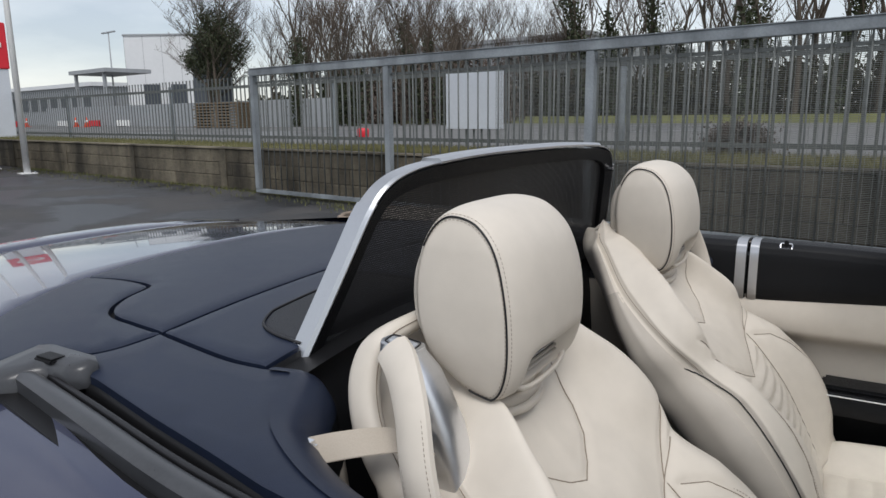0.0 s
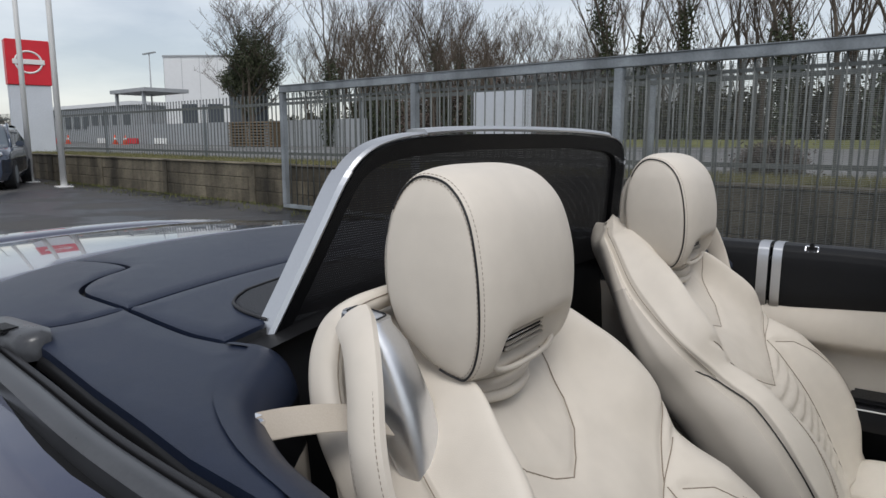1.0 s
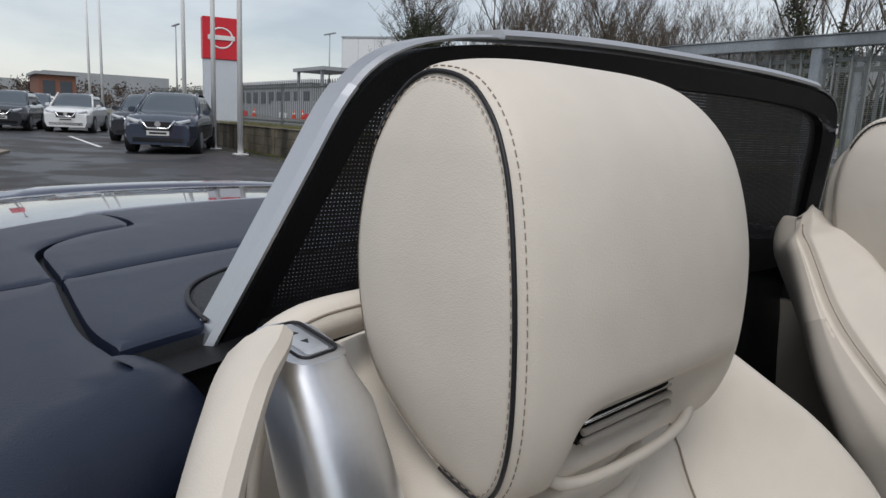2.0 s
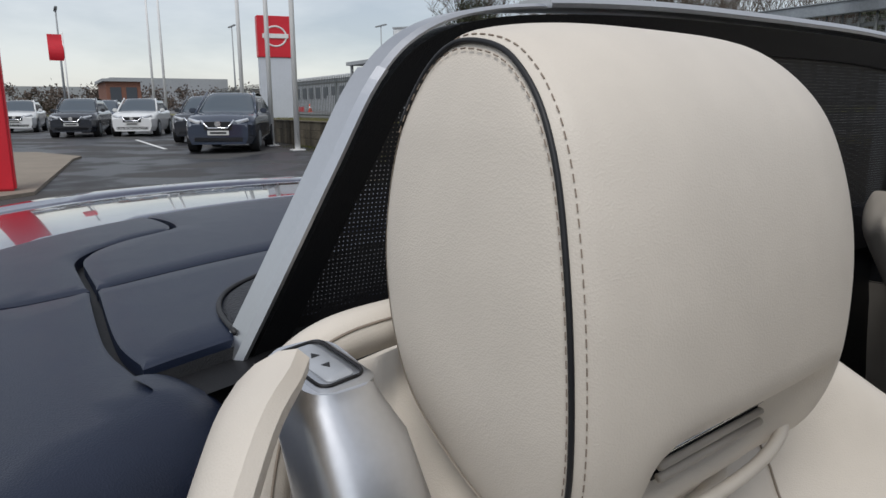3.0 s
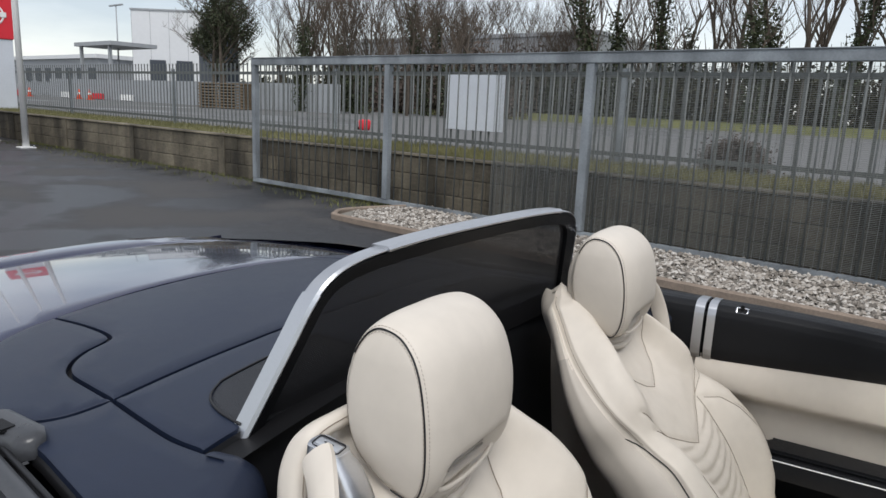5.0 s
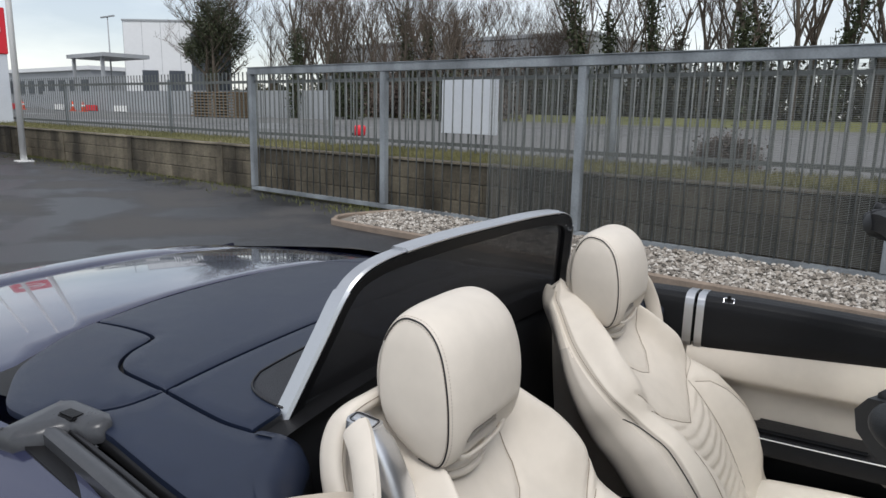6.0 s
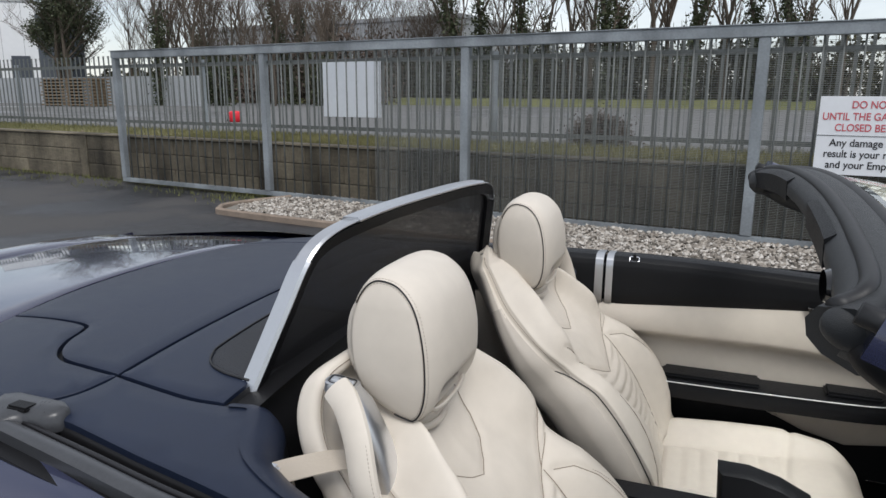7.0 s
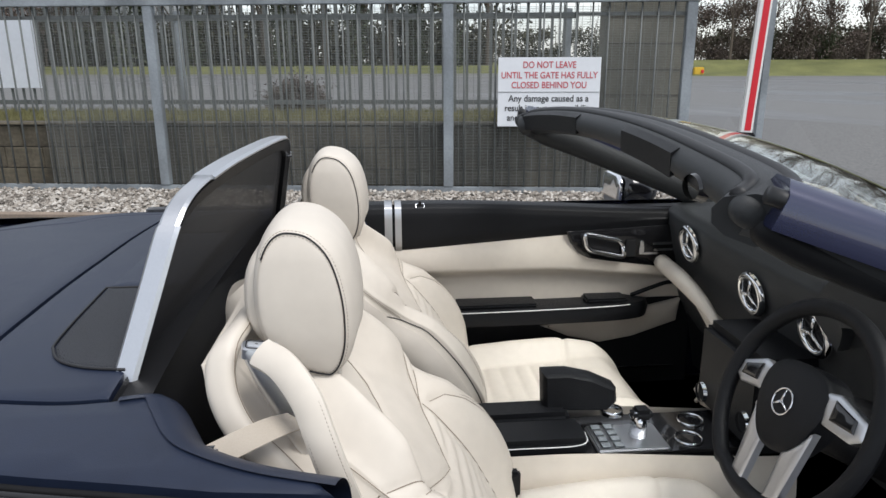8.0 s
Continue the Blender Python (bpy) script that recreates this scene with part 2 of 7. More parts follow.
def box_bm(x0, x1, y0, y1, z0, z1, bevel=0.0, seg=2, bm=None):
    bm = bm or bmesh.new()
    vs = bmesh.ops.create_cube(bm, size=1.0)["verts"]
    for v in vs:
        v.co = Vector((x0 + (v.co.x + 0.5) * (x1 - x0), y0 + (v.co.y + 0.5) * (y1 - y0), z0 + (v.co.z + 0.5) * (z1 - z0)))
    if bevel:
        es = list({e for v in vs for e in v.link_edges})
        bmesh.ops.bevel(bm, geom=es, offset=bevel, segments=seg, affect="EDGES", clamp_overlap=True)
    return bm


def box(name, mat, x0, x1, y0, y1, z0, z1, bevel=0.0):
    return to_mesh(box_bm(x0, x1, y0, y1, z0, z1, bevel), name, mat)


def tube_bm(pts, r, segs=6, bm=None, caps=True):
    """A round tube along points; r is a number or one radius a point."""
    bm = bm or bmesh.new()
    pts = [Vector(p) for p in pts]
    rings, prev = [], None
    for i, p in enumerate(pts):
        d = (pts[min(i + 1, len(pts) - 1)] - pts[max(i - 1, 0)]).normalized()
        side = prev - d * prev.dot(d) if prev else d.cross(Vector((0, 0, 1)) if abs(d.z) < 0.9 else Vector((1, 0, 0)))
        side.normalize()
        prev = side
        up = d.cross(side)
        rr = r[i] if isinstance(r, (list, tuple)) else r
        rings.append([bm.verts.new(p + rr * (math.cos(a) * side + math.sin(a) * up)) for a in [2 * math.pi * k / segs for k in range(segs)]])
    for a, b in zip(rings, rings[1:]):
        for k in range(segs):
            bm.faces.new((a[k], a[(k + 1) % segs], b[(k + 1) % segs], b[k]))
    if caps:
        bm.faces.new(rings[0])
        bm.faces.new(rings[-1][::-1])
    return bm


def sweep_bm(pts, profile, up=(0, 0, 1), bm=None):
    """A closed profile of (side, up) pairs carried along points."""
    bm = bm or bmesh.new()
    pts = [Vector(p) for p in pts]
    rings = []
    for i, p in enumerate(pts):
        d = (pts[min(i + 1, len(pts) - 1)] - pts[max(i - 1, 0)]).normalized()
        s = d.cross(Vector(up)).normalized()
        u = s.cross(d)
        rings.append([bm.verts.new(p + a * s + b * u) for a, b in profile])
    n = len(profile)
    for a, b in zip(rings, rings[1:]):
        for k in range(n):
            bm.faces.new((a[k], a[(k + 1) % n], b[(k + 1) % n], b[k]))
    bm.faces.new(rings[0])
    bm.faces.new(rings[-1][::-1])
    return bm


def grid_bm(fn, nu, nv, close_u=False, bm=None):
    """A surface of fn(u, v), u and v from 0 to 1."""
    bm = bm or bmesh.new()
    rows = [[bm.verts.new(fn(i / (nu if close_u else nu - 1), j / (nv - 1))) for i in range(nu)] for j in range(nv)]
    for a, b in zip(rows, rows[1:]):
        for i in range(nu if close_u else nu - 1):
            bm.faces.new((a[i], a[(i + 1) % nu], b[(i + 1) % nu], b[i]))
    return bm


def curve_pts(ctrl, n=40):
    """A smooth line through control points."""
    c = [Vector(p) for p in ctrl]
    c = [2 * c[0] - c[1]] + c + [2 * c[-1] - c[-2]]
    res, spans = [], len(c) - 3
    for i in range(n):
        t = i / (n - 1) * spans
        k = min(int(t), spans - 1)
        t -= k
        p0, p1, p2, p3 = c[k:k + 4]
        res.append(0.5 * ((2 * p1) + (p2 - p0) * t + (2 * p0 - 5 * p1 + 4 * p2 - p3) * t * t + (3 * p1 - p0 - 3 * p2 + p3) * t ** 3))
    return res


def smooth(a, b, x):
    t = min(1.0, max(0.0, (x - a) / (b - a)))
    return t * t * (3 - 2 * t)


def panel_bm(outline, place, step=0.03, gap=0.0025, round_r=0.004, thick=0.014):
    """A thin curved panel: a flat outline (a, b) filled finely, with a rounded rim, and carried to place(a, b, depth)."""
    o = [Vector(p) for p in outline]
    dense = []
    for p, q in zip(o, o[1:] + o[:1]):
        k = max(1, int((q - p).length / (step * 0.5)))
        dense += [p.lerp(q, i / k) for i in range(k)]
    area = sum(p.x * q.y - q.x * p.y for p, q in zip(dense, dense[1:] + dense[:1]))
    if area < 0:
        dense.reverse()
    n = len(dense)
    norms = []
    for i in range(n):
        d = (dense[(i + 1) % n] - dense[i - 1]).normalized()
        norms.append(Vector((-d.y, d.x)))
    rim = [p + m * gap for p, m in zip(dense, norms)]
    inner = [p + m * (gap + round_r) for p, m in zip(dense, norms)]
    xs, ys = [p.x for p in o], [p.y for p in o]

    def inside(p):
        odd = False
        for a, b in zip(inner, inner[1:] + inner[:1]):
            if (a.y > p.y) != (b.y > p.y) and p.x < (b.x - a.x) * (p.y - a.y) / (b.y - a.y) + a.x:
                odd = not odd
        return odd
    pts = list(inner)
    x = min(xs)
    while x < max(xs):
        y = min(ys)
        while y < max(ys):
            p = Vector((x, y))
            if inside(p) and min((p - q).length_squared for q in inner) > (step * 0.4) ** 2:
                pts.append(p)
            y += step
        x += step
    vs, _, fs, _, _, _ = delaunay_2d_cdt(pts, [(i, (i + 1) % n) for i in range(n)], [], 1, 1e-6)
    bm = bmesh.new()
    top = [bm.verts.new(place(v.x, v.y, 0.0)) for v in vs]
    for f in fs:
        bm.faces.new([top[i] for i in f])
    look_up = {(round(v.x, 5), round(v.y, 5)): top[i] for i, v in enumerate(vs)}
    ring0 = [look_up.get((round(p.x, 5), round(p.y, 5))) for p in inner]
    ring1 = [bm.verts.new(place(p.x, p.y, round_r * 0.6)) for p in rim]
    ring2 = [bm.verts.new(place(p.x, p.y, thick)) for p in rim]
    for a, b in ((ring0, ring1), (ring1, ring2)):
        for i in range(n):
            j = (i + 1) % n
            if a[i] and a[j]:
                bm.faces.new((a[i], a[j], b[j], b[i]))
    return bm

# ---- the site: yard, gate, wall, fence, road beyond ----
# u runs along the gate, d away from the car, both in metres.
SITE = pose(0, 0.02, 0, 0, 0, -8.7)
WALL_D, FENCE_D, BANK = 6.05, 7.9, 0.70


def site(u, d, z=0.0, turn=0.0):
    return SITE @ pose(u, d, z, 0, 0, turn)


def bank_height(u, d):
    """The yard is level; behind the retaining wall the ground lies higher, and falls to the yard at the gateway."""
    if d < 6.2:
        return 0.0
    h = BANK * (1 - smooth(1.9, 4.5, u)) if d < 8.3 else (BANK - 0.06 * smooth(8.3, 9.5, d)) * (1 - smooth(1.5, 14.0, u))
    # the far verges rise from the road
    k = smooth(2.0, 8.0, u)
    return h + 0.55 * smooth(47.5, 51.5, d) * (1 - k) + 1.6 * smooth(71.5, 80.0, d) * k


def ground_mesh():
    us = [-900, -400, -200, -120, -80, -60, -45, -36, -28, -22, -16, -12, -9, -6, -3, 0, 1.4, 1.9, 2.4, 3, 3.6, 4.5, 6, 8, 11, 14, 20, 30, 50, 90, 200, 500, 900]
    ds = [-900, -300, -100, -50, -25, -12, -6, -2, 0, 2, 4, 6.12, 6.26, 7, 8.3, 8.9, 9.5, 12, 16, 22, 30, 40, 46, 47.5, 49, 50.2, 51.5, 60, 71.5, 74, 77, 80, 90, 200, 500, 1200]
    bm = bmesh.new()
    rows = []
    for d in ds:
        rows.append([bm.verts.new((u, d, bank_height(u, d))) for u in us])
    for j in range(len(ds) - 1):
        for i in range(len(us) - 1):
            f = bm.faces.new((rows[j][i], rows[j][i + 1], rows[j + 1][i + 1], rows[j + 1][i]))
            du, dd = (us[i] + us[i + 1]) / 2, (ds[j] + ds[j + 1]) / 2
            f.material_index = 0
            if dd > 6.2:
                f.material_index = 1 if dd < 8.9 and du < 2.2 else 2 if dd < (47.6 if du < 3 else 71.6) else 3
                if du >= 2.2 and dd < 8.9:
                    f.material_index = 2
            if du < -120 and dd < 6.2:
                f.material_index = 3
    me = to_mesh(bm, "ground", TARMAC)
    for m in (GRASS, ROAD, VERGE):
        me.materials.append(m)
    return me


thing("ground", ground_mesh(), "damp dark tarmac yard with grass bank and road beyond", "ground", SITE, kind="structure")

# pale paved patch and a painted bay line in the yard
bm = bmesh.new()
vs = [bm.verts.new((u, d, 0.0)) for u, d in ((-17.6, 0.1), (-16.8, -0.1), (-10.2, -0.8), (-8.0, -3.0), (-9.0, -7.0), (-22.0, -7.0), (-20.0, -0.8))]
bm.faces.new(vs)
r = bmesh.ops.extrude_face_region(bm, geom=bm.faces[:])
for v in r["geom"]:
    if isinstance(v, bmesh.types.BMVert):
        v.co.z = 0.05
thing("pavement", to_mesh(bm, "pavement", SAND), "pale sandy paved island in the yard", "pavement", SITE, kind="structure")
thing("bay_line", box("bay_line", WHITE, -27, -20.3, 2.25, 2.36, 0.002, 0.006), "worn white painted parking line on tarmac", "road marking", SITE, kind="structure")

# gravel bed in front of the gate, with its kerb
GU0, GU1, GD0, GD1 = -5.95, 3.4, 4.50, 5.98
bed = [(GU0 + 0.15, GD1 - 0.25), (GU0, GD0 + 0.45), (GU0 + 0.12, GD0 + 0.12), (GU0 + 0.5, GD0), (GU1, GD0 + 0.02), (GU1, GD1), (GU0 + 0.5, GD1)]
gb = thing("gravel_bed", to_mesh(panel_bm([(a, b) for a, b in bed], lambda a, b, h: Vector((a, b, 0.035 - h)), step=0.25, thick=0.03), "gravel_bed", GRAVEL_BED),
           "narrow bed of earth under loose gravel", "gravel bed", SITE, kind="structure")
kp = curve_pts([(GU0 + 0.2, GD1 - 0.2, 0.03), (GU0 - 0.03, GD0 + 0.45, 0.03), (GU0 + 0.1, GD0 + 0.1, 0.03), (GU0 + 0.5, GD0 - 0.03, 0.03), (-3, GD0 - 0.03, 0.03), (0, GD0 - 0.02, 0.03), (GU1, GD0, 0.03)], 60)
thing("kerb", to_mesh(sweep_bm(kp, [(-0.03, -0.04), (0.03, -0.04), (0.03, 0.03), (0.015, 0.045), (-0.015, 0.045), (-0.03, 0.03)]), "kerb", KERB),
      "low brown kerb edging round the gravel", "kerb", SITE, kind="structure")


def pebbles():
    rng = random.Random(4)
    vs, fs = [], []
    base = [(1, 0, 0), (-1, 0, 0), (0, 1, 0), (0, -1, 0), (0, 0, 1), (0, 0, -1)]
    tris = [(0, 2, 4), (2, 1, 4), (1, 3, 4), (3, 0, 4), (2, 0, 5), (1, 2, 5), (3, 1, 5), (0, 3, 5)]
    for i in range(13500):
        u, d = rng.uniform(GU0 + 0.12, GU1), rng.uniform(GD0 + 0.03, GD1)
        if u < GU0 + 0.5 and d < GD0 + 0.5 - (u - GU0):
            continue
        if u < GU0 + 0.45 and d > GD1 - 0.25:
            continue
        s = rng.uniform(0.010, 0.028) * (1.4 if rng.random() < 0.1 else 1)
        a = rng.uniform(0, math.pi)
        sx, sy, sz = s * rng.uniform(0.8, 1.5), s * rng.uniform(0.7, 1.1), s * rng.uniform(0.45, 0.8)
        k = len(vs)
        for x, y, z in base:
            j = rng.uniform(0.75, 1.1)
            px, py, pz = x * sx * j + rng.uniform(-.3, .3) * s, y * sy * j + rng.uniform(-.3, .3) * s, z * sz * j
            vs.append((u + px * math.cos(a) - py * math.sin(a), d + px * math.sin(a) + py * math.cos(a), 0.042 + sz * 0.5 + pz + rng.uniform(0, 0.018)))
        fs += [(k + a1, k + b1, k + c1) for a1, b1, c1 in tris]
    me = bpy.data.meshes.new("gravel")
    me.from_pydata(vs, [], fs)
    m = bpy.data.materials.new("mixed_pebbles")
    m.use_nodes = True
    n, l = m.node_tree.nodes, m.node_tree.links
    g = n.new("ShaderNodeNewGeometry")
    rp = n.new("ShaderNodeValToRGB")
    rp.color_ramp.elements[0].color, rp.color_ramp.elements[1].color = (0.12, 0.105, 0.09, 1), (0.55, 0.52, 0.48, 1)
    e = rp.color_ramp.elements.new(0.5)
    e.color = (0.31, 0.275, 0.235, 1)
    l.new(g.outputs["Random Per Island"], rp.inputs["Fac"])
    l.new(rp.outputs["Color"], n["Principled BSDF"].inputs["Base Color"])
    n["Principled BSDF"].inputs["Roughness"].default_value = 0.75
    me.materials.append(m)
    return me


thing("gravel", pebbles(), "loose mixed grey and buff gravel stones", "gravel", SITE, kind="stuff")

# retaining wall: backing, then blocks laid on it further down
WALL_U0, WALL_U1 = -30.0, 1.5
wall = thing("retaining_wall", box("retaining_wall", MORTAR, WALL_U0, WALL_U1, WALL_D + 0.012, WALL_D + 0.21, -0.05, BANK + 0.02),
             "low weathered concrete block retaining wall below the fence", "wall", SITE, kind="structure")

# concrete pillar at the gateway
pil = thing("gate_pillar", box("gate_pillar", PILLAR, 1.54, 2.32, 6.1, 6.65, 0, 2.75, 0.015), "tall plain grey-brown concrete gate pillar", "pillar", SITE)
for k in range(10):
    part("joint_band", box("joint_band", MORTAR, 1.543, 2.317, 6.096, 6.11, 0.26 * k + 0.24, 0.26 * k + 0.252), pil)

# sliding gate
POSTS = (-9.2, -6.16, -3.12, -0.08, 2.28)
GD = 5.787
gate = thing("sliding_gate", None, "long galvanised steel sliding gate with vertical bars", "gate", SITE)
part("top_beam", box("top_beam", GALV, -9.25, 2.35, GD - 0.05, GD + 0.05, 1.925, 2.03, 0.006), gate)
part("top_cap", box("top_cap", GALV, -9.27, 2.36, GD - 0.062, GD + 0.062, 2.032, 2.042, 0.002), gate)
part("bottom_rail", box("bottom_rail", GALV, -9.25, 2.35, GD - 0.035, GD + 0.035, 0.04, 0.10, 0.005), gate)
pm = box("gate_post", GALV, -0.05, 0.05, -0.042, 0.042, 0.104, 1.923, 0.006)
for u in POSTS:
    part("gate_post", pm, gate, m=pose(u, GD, 0))
rm = to_mesh(tube_bm([(0, 0, 0.1), (0, 0, 1.925)], 0.0095, 6), "bar", GALV_BAR, True)
for a, b in zip(POSTS, POSTS[1:]):
    n = round((b - a) / 0.1525)
    for k in range(1, n):
        part("bar", rm, gate, m=pose(a + (b - a) * k / n, GD, 0))
part("mid_rail", box("mid_rail", GALV_BAR, -9.15, 2.23, GD + 0.012, GD + 0.03, 1.80, 1.835), gate)


def wire_mesh():
    bm_v, bm_f = [], []

    def bar(x0, x1, y0, y1, z0, z1):
        k = len(bm_v)
        bm_v.extend([(x, y, z) for z in (z0, z1) for y in (y0, y1) for x in (x0, x1)])
        bm_f.extend([tuple(k + i for i in q) for q in ((0, 1, 3, 2), (4, 6, 7, 5), (0, 4, 5, 1), (2, 3, 7, 6), (0, 2, 6, 4), (1, 5, 7, 3))])
    z = 0.12
    while z < 1.9:
        bar(-4.4, 2.23, GD + 0.034, GD + 0.0375, z, z + 0.0035)
        z += 0.0155
    u = -4.4
    while u < 2.23:
        bar(u, u + 0.0035, GD + 0.0376, GD + 0.041, 0.1, 1.92)
        u += 0.0762
    me = bpy.data.meshes.new("wire_mesh")
    me.from_pydata(bm_v, [], bm_f)
    me.materials.append(WIRE)
    return me


part("wire_mesh", wire_mesh(), gate, "fine welded anti-climb wire mesh", kind="stuff")

# warning notice on the gate
NU0, NU1, NZ0, NZ1 = 0.42, 1.43, 0.735, 1.41
notice = thing("warning_notice", box("warning_notice", WHITE_SHEET, NU0, NU1, GD - 0.072, GD - 0.066, NZ0, NZ1, 0.001),
               "white gate warning notice with red and black lettering", "sign", SITE)
ND = GD - 0.0745


def lettering(name, body, mat, u, z, size, parent, width=None):
    c = bpy.data.curves.new(name, "FONT")
    c.body, c.size, c.align_x, c.align_y, c.extrude = body, size, "CENTER", "CENTER", 0.0006
    c.offset = 0.0012
    tmp = bpy.data.objects.new(name, c)
    scene.collection.objects.link(tmp)
    dg = bpy.context.evaluated_depsgraph_get()
    me = bpy.data.meshes.new_from_object(tmp.evaluated_get(dg))
    wide = max(v.co.x for v in me.vertices) - min(v.co.x for v in me.vertices)
    bpy.data.objects.remove(tmp)
    me.materials.clear()
    me.materials.append(mat)
    s = width / wide if width else 1
    return part(name, me, parent, m=Matrix.Translation((u, ND, z)) @ Matrix.Rotation(radians(90), 4, "X") @ Matrix.Diagonal((s, 1, 1, 1)))


NC = (NU0 + NU1) / 2
lettering("red_line", "DO NOT LEAVE", RED_TEXT, NC, NZ1 - 0.075, 0.088, notice, 0.52)
lettering("red_line", "UNTIL THE GATE HAS FULLY", RED_TEXT, NC, NZ1 - 0.175, 0.088, notice, 0.95)
lettering("red_line", "CLOSED BEHIND YOU", RED_TEXT, NC, NZ1 - 0.27, 0.088, notice, 0.74)
lettering("black_line", "Any damage caused as a", BLACK_TEXT, NC, NZ1 - 0.40, 0.09, notice, 0.80)
lettering("black_line", "result is your responsibility", BLACK_TEXT, NC, NZ1 - 0.495, 0.09, notice, 0.87)
lettering("black_line", "and your Employers", BLACK_TEXT, NC - 0.08, NZ1 - 0.59, 0.09, notice, 0.66)
part("divider", box("divider", BLACK_TEXT, NU0 + 0.002, NU1 - 0.002, ND - 0.001, ND + 0.002, NZ1 - 0.338, NZ1 - 0.334), notice)
part("red_badge", box("red_badge", RED, NU1 - 0.16, NU1 - 0.055, ND - 0.001, ND + 0.002, NZ0 + 0.02, NZ0 + 0.115), notice)
part("badge_bar", box("badge_bar", WHITE_SHEET, NU1 - 0.145, NU1 - 0.07, ND - 0.003, ND - 0.0015, NZ0 + 0.06, NZ0 + 0.075), notice)

# palisade fence on the bank
fence = thing("palisade_fence", None, "weathered grey steel palisade fence on the grass bank", "fence", SITE)
F0, F1 = -40.0, 1.45
pf = box("fence_post", GALV, -0.04, 0.04, -0.03, 0.03, BANK - 0.2, 2.02, 0.004)
u = -3.77
while u > F0:
    part("fence_post", pf, fence, m=pose(u, FENCE_D + 0.04, 0))
    u -= 5.95
part("fence_post", pf, fence, m=pose(1.35, FENCE_D + 0.04, 0))
for z in (0.86, 1.93):
    part("fence_rail", box("fence_rail", GALV_BAR, F0, F1, FENCE_D + 0.005, FENCE_D + 0.035, z - 0.03, z + 0.03), fence)
bm = box_bm(-0.018, 0.018, -0.008, 0.002, BANK + 0.03, 2.06)
for s in (-1, 0, 1):
    sweep_bm([(s * 0.012, -0.003, 2.055), (s * 0.024, -0.003, 2.14)], [(-0.006, -0.003), (0.006, -0.003), (0.006, 0.003), (-0.006, 0.003)], up=(0, 1, 0), bm=bm)
pp = to_mesh(bm, "pale", GALV_BAR)
u, k = F1, 0
while u > F0:
    if k < 270:
        part("pale", pp, fence, m=pose(u, FENCE_D, 0))
    u, k = u - 0.155, k + 1
board = thing("blank_board", box("blank_board", GREY_PANEL, -6.84, -5.70, FENCE_D - 0.05, FENCE_D - 0.03, 1.05, 1.93, 0.002), "plain pale grey sign board fixed to the fence", "sign", SITE)
for du in (-6.55, -6.0):
    part("fixing_strap", box("fixing_strap", GALV_BAR, du - 0.02, du + 0.02, FENCE_D - 0.029, FENCE_D - 0.009, 1.4, 1.44), board)

# ---- the open two-seater: x forward, y to its left, about its centre line ----
car = thing("convertible_car", None, "open navy two-seat convertible with cream leather interior", "car", pose(0, 0.02, 0))


def zdeck(x, y):
    return 0.982 - 0.055 * abs(y / 0.72) ** 2.5 - 0.03 * max(0.0, (-0.6 - x) / 0.4) ** 2


def on_deck(lift=0.0):
    return lambda x, y, h: Vector((x, y, zdeck(x, y) - h + lift))


def mirror(pts):
    return [(p[0], -p[1], *p[2:]) for p in pts][::-1]


HOOK = [(p.x, p.y) for p in curve_pts([(-0.495, -0.545, 0), (-0.568, -0.538, 0), (-0.628, -0.530, 0), (-0.665, -0.508, 0), (-0.690, -0.470, 0), (-0.702, -0.424, 0), (-0.722, -0.402, 0), (-0.80, -0.388, 0), (-0.945, -0.375, 0)], 40)]
OUT = [(p.x, p.y) for p in curve_pts([(-0.495, -0.545, 0), (-0.51, -0.598, 0), (-0.535, -0.630, 0), (-0.565, -0.648, 0), (-0.61, -0.660, 0)], 14)]
REAR = [(p.x, p.y) for p in curve_pts([(-0.61, -0.700, 0), (-0.70, -0.695, 0), (-0.764, -0.66, 0), (-0.845, -0.598, 0), (-0.895, -0.52, 0), (-0.931, -0.449, 0), (-0.945, -0.375, 0)], 26)]
REAR_MID = [(p.x, p.y) for p in curve_pts([(-0.945, -0.375, 0), (-0.972, -0.2, 0), (-0.985, 0, 0), (-0.972, 0.2, 0), (-0.945, 0.375, 0)], 26)]
TO_WELL = [(p.x, p.y) for p in curve_pts([(-0.495, -0.545, 0), (-0.398, -0.560, 0), (-0.33, -0.568, 0), (-0.272, -0.566, 0)], 14)]
WELL = [(p.x, p.y) for p in curve_pts([(-0.272, -0.566, 0), (-0.225, -0.558, 0), (-0.204, -0.588, 0), (-0.174, -0.639, 0), (-0.14, -0.668, 0), (-0.07, -0.702, 0), (0.02, -0.728, 0)], 24)]
EDGE = [(0.02, -0.752), (-0.111, -0.738), (-0.196, -0.722), (-0.313, -0.702), (-0.455, -0.674), (-0.50, -0.668), (-0.61, -0.664)]
FRONT = [(-0.495, -0.545), (-0.487, -0.3), (-0.484, 0.0), (-0.487, 0.3), (-0.495, 0.545)]

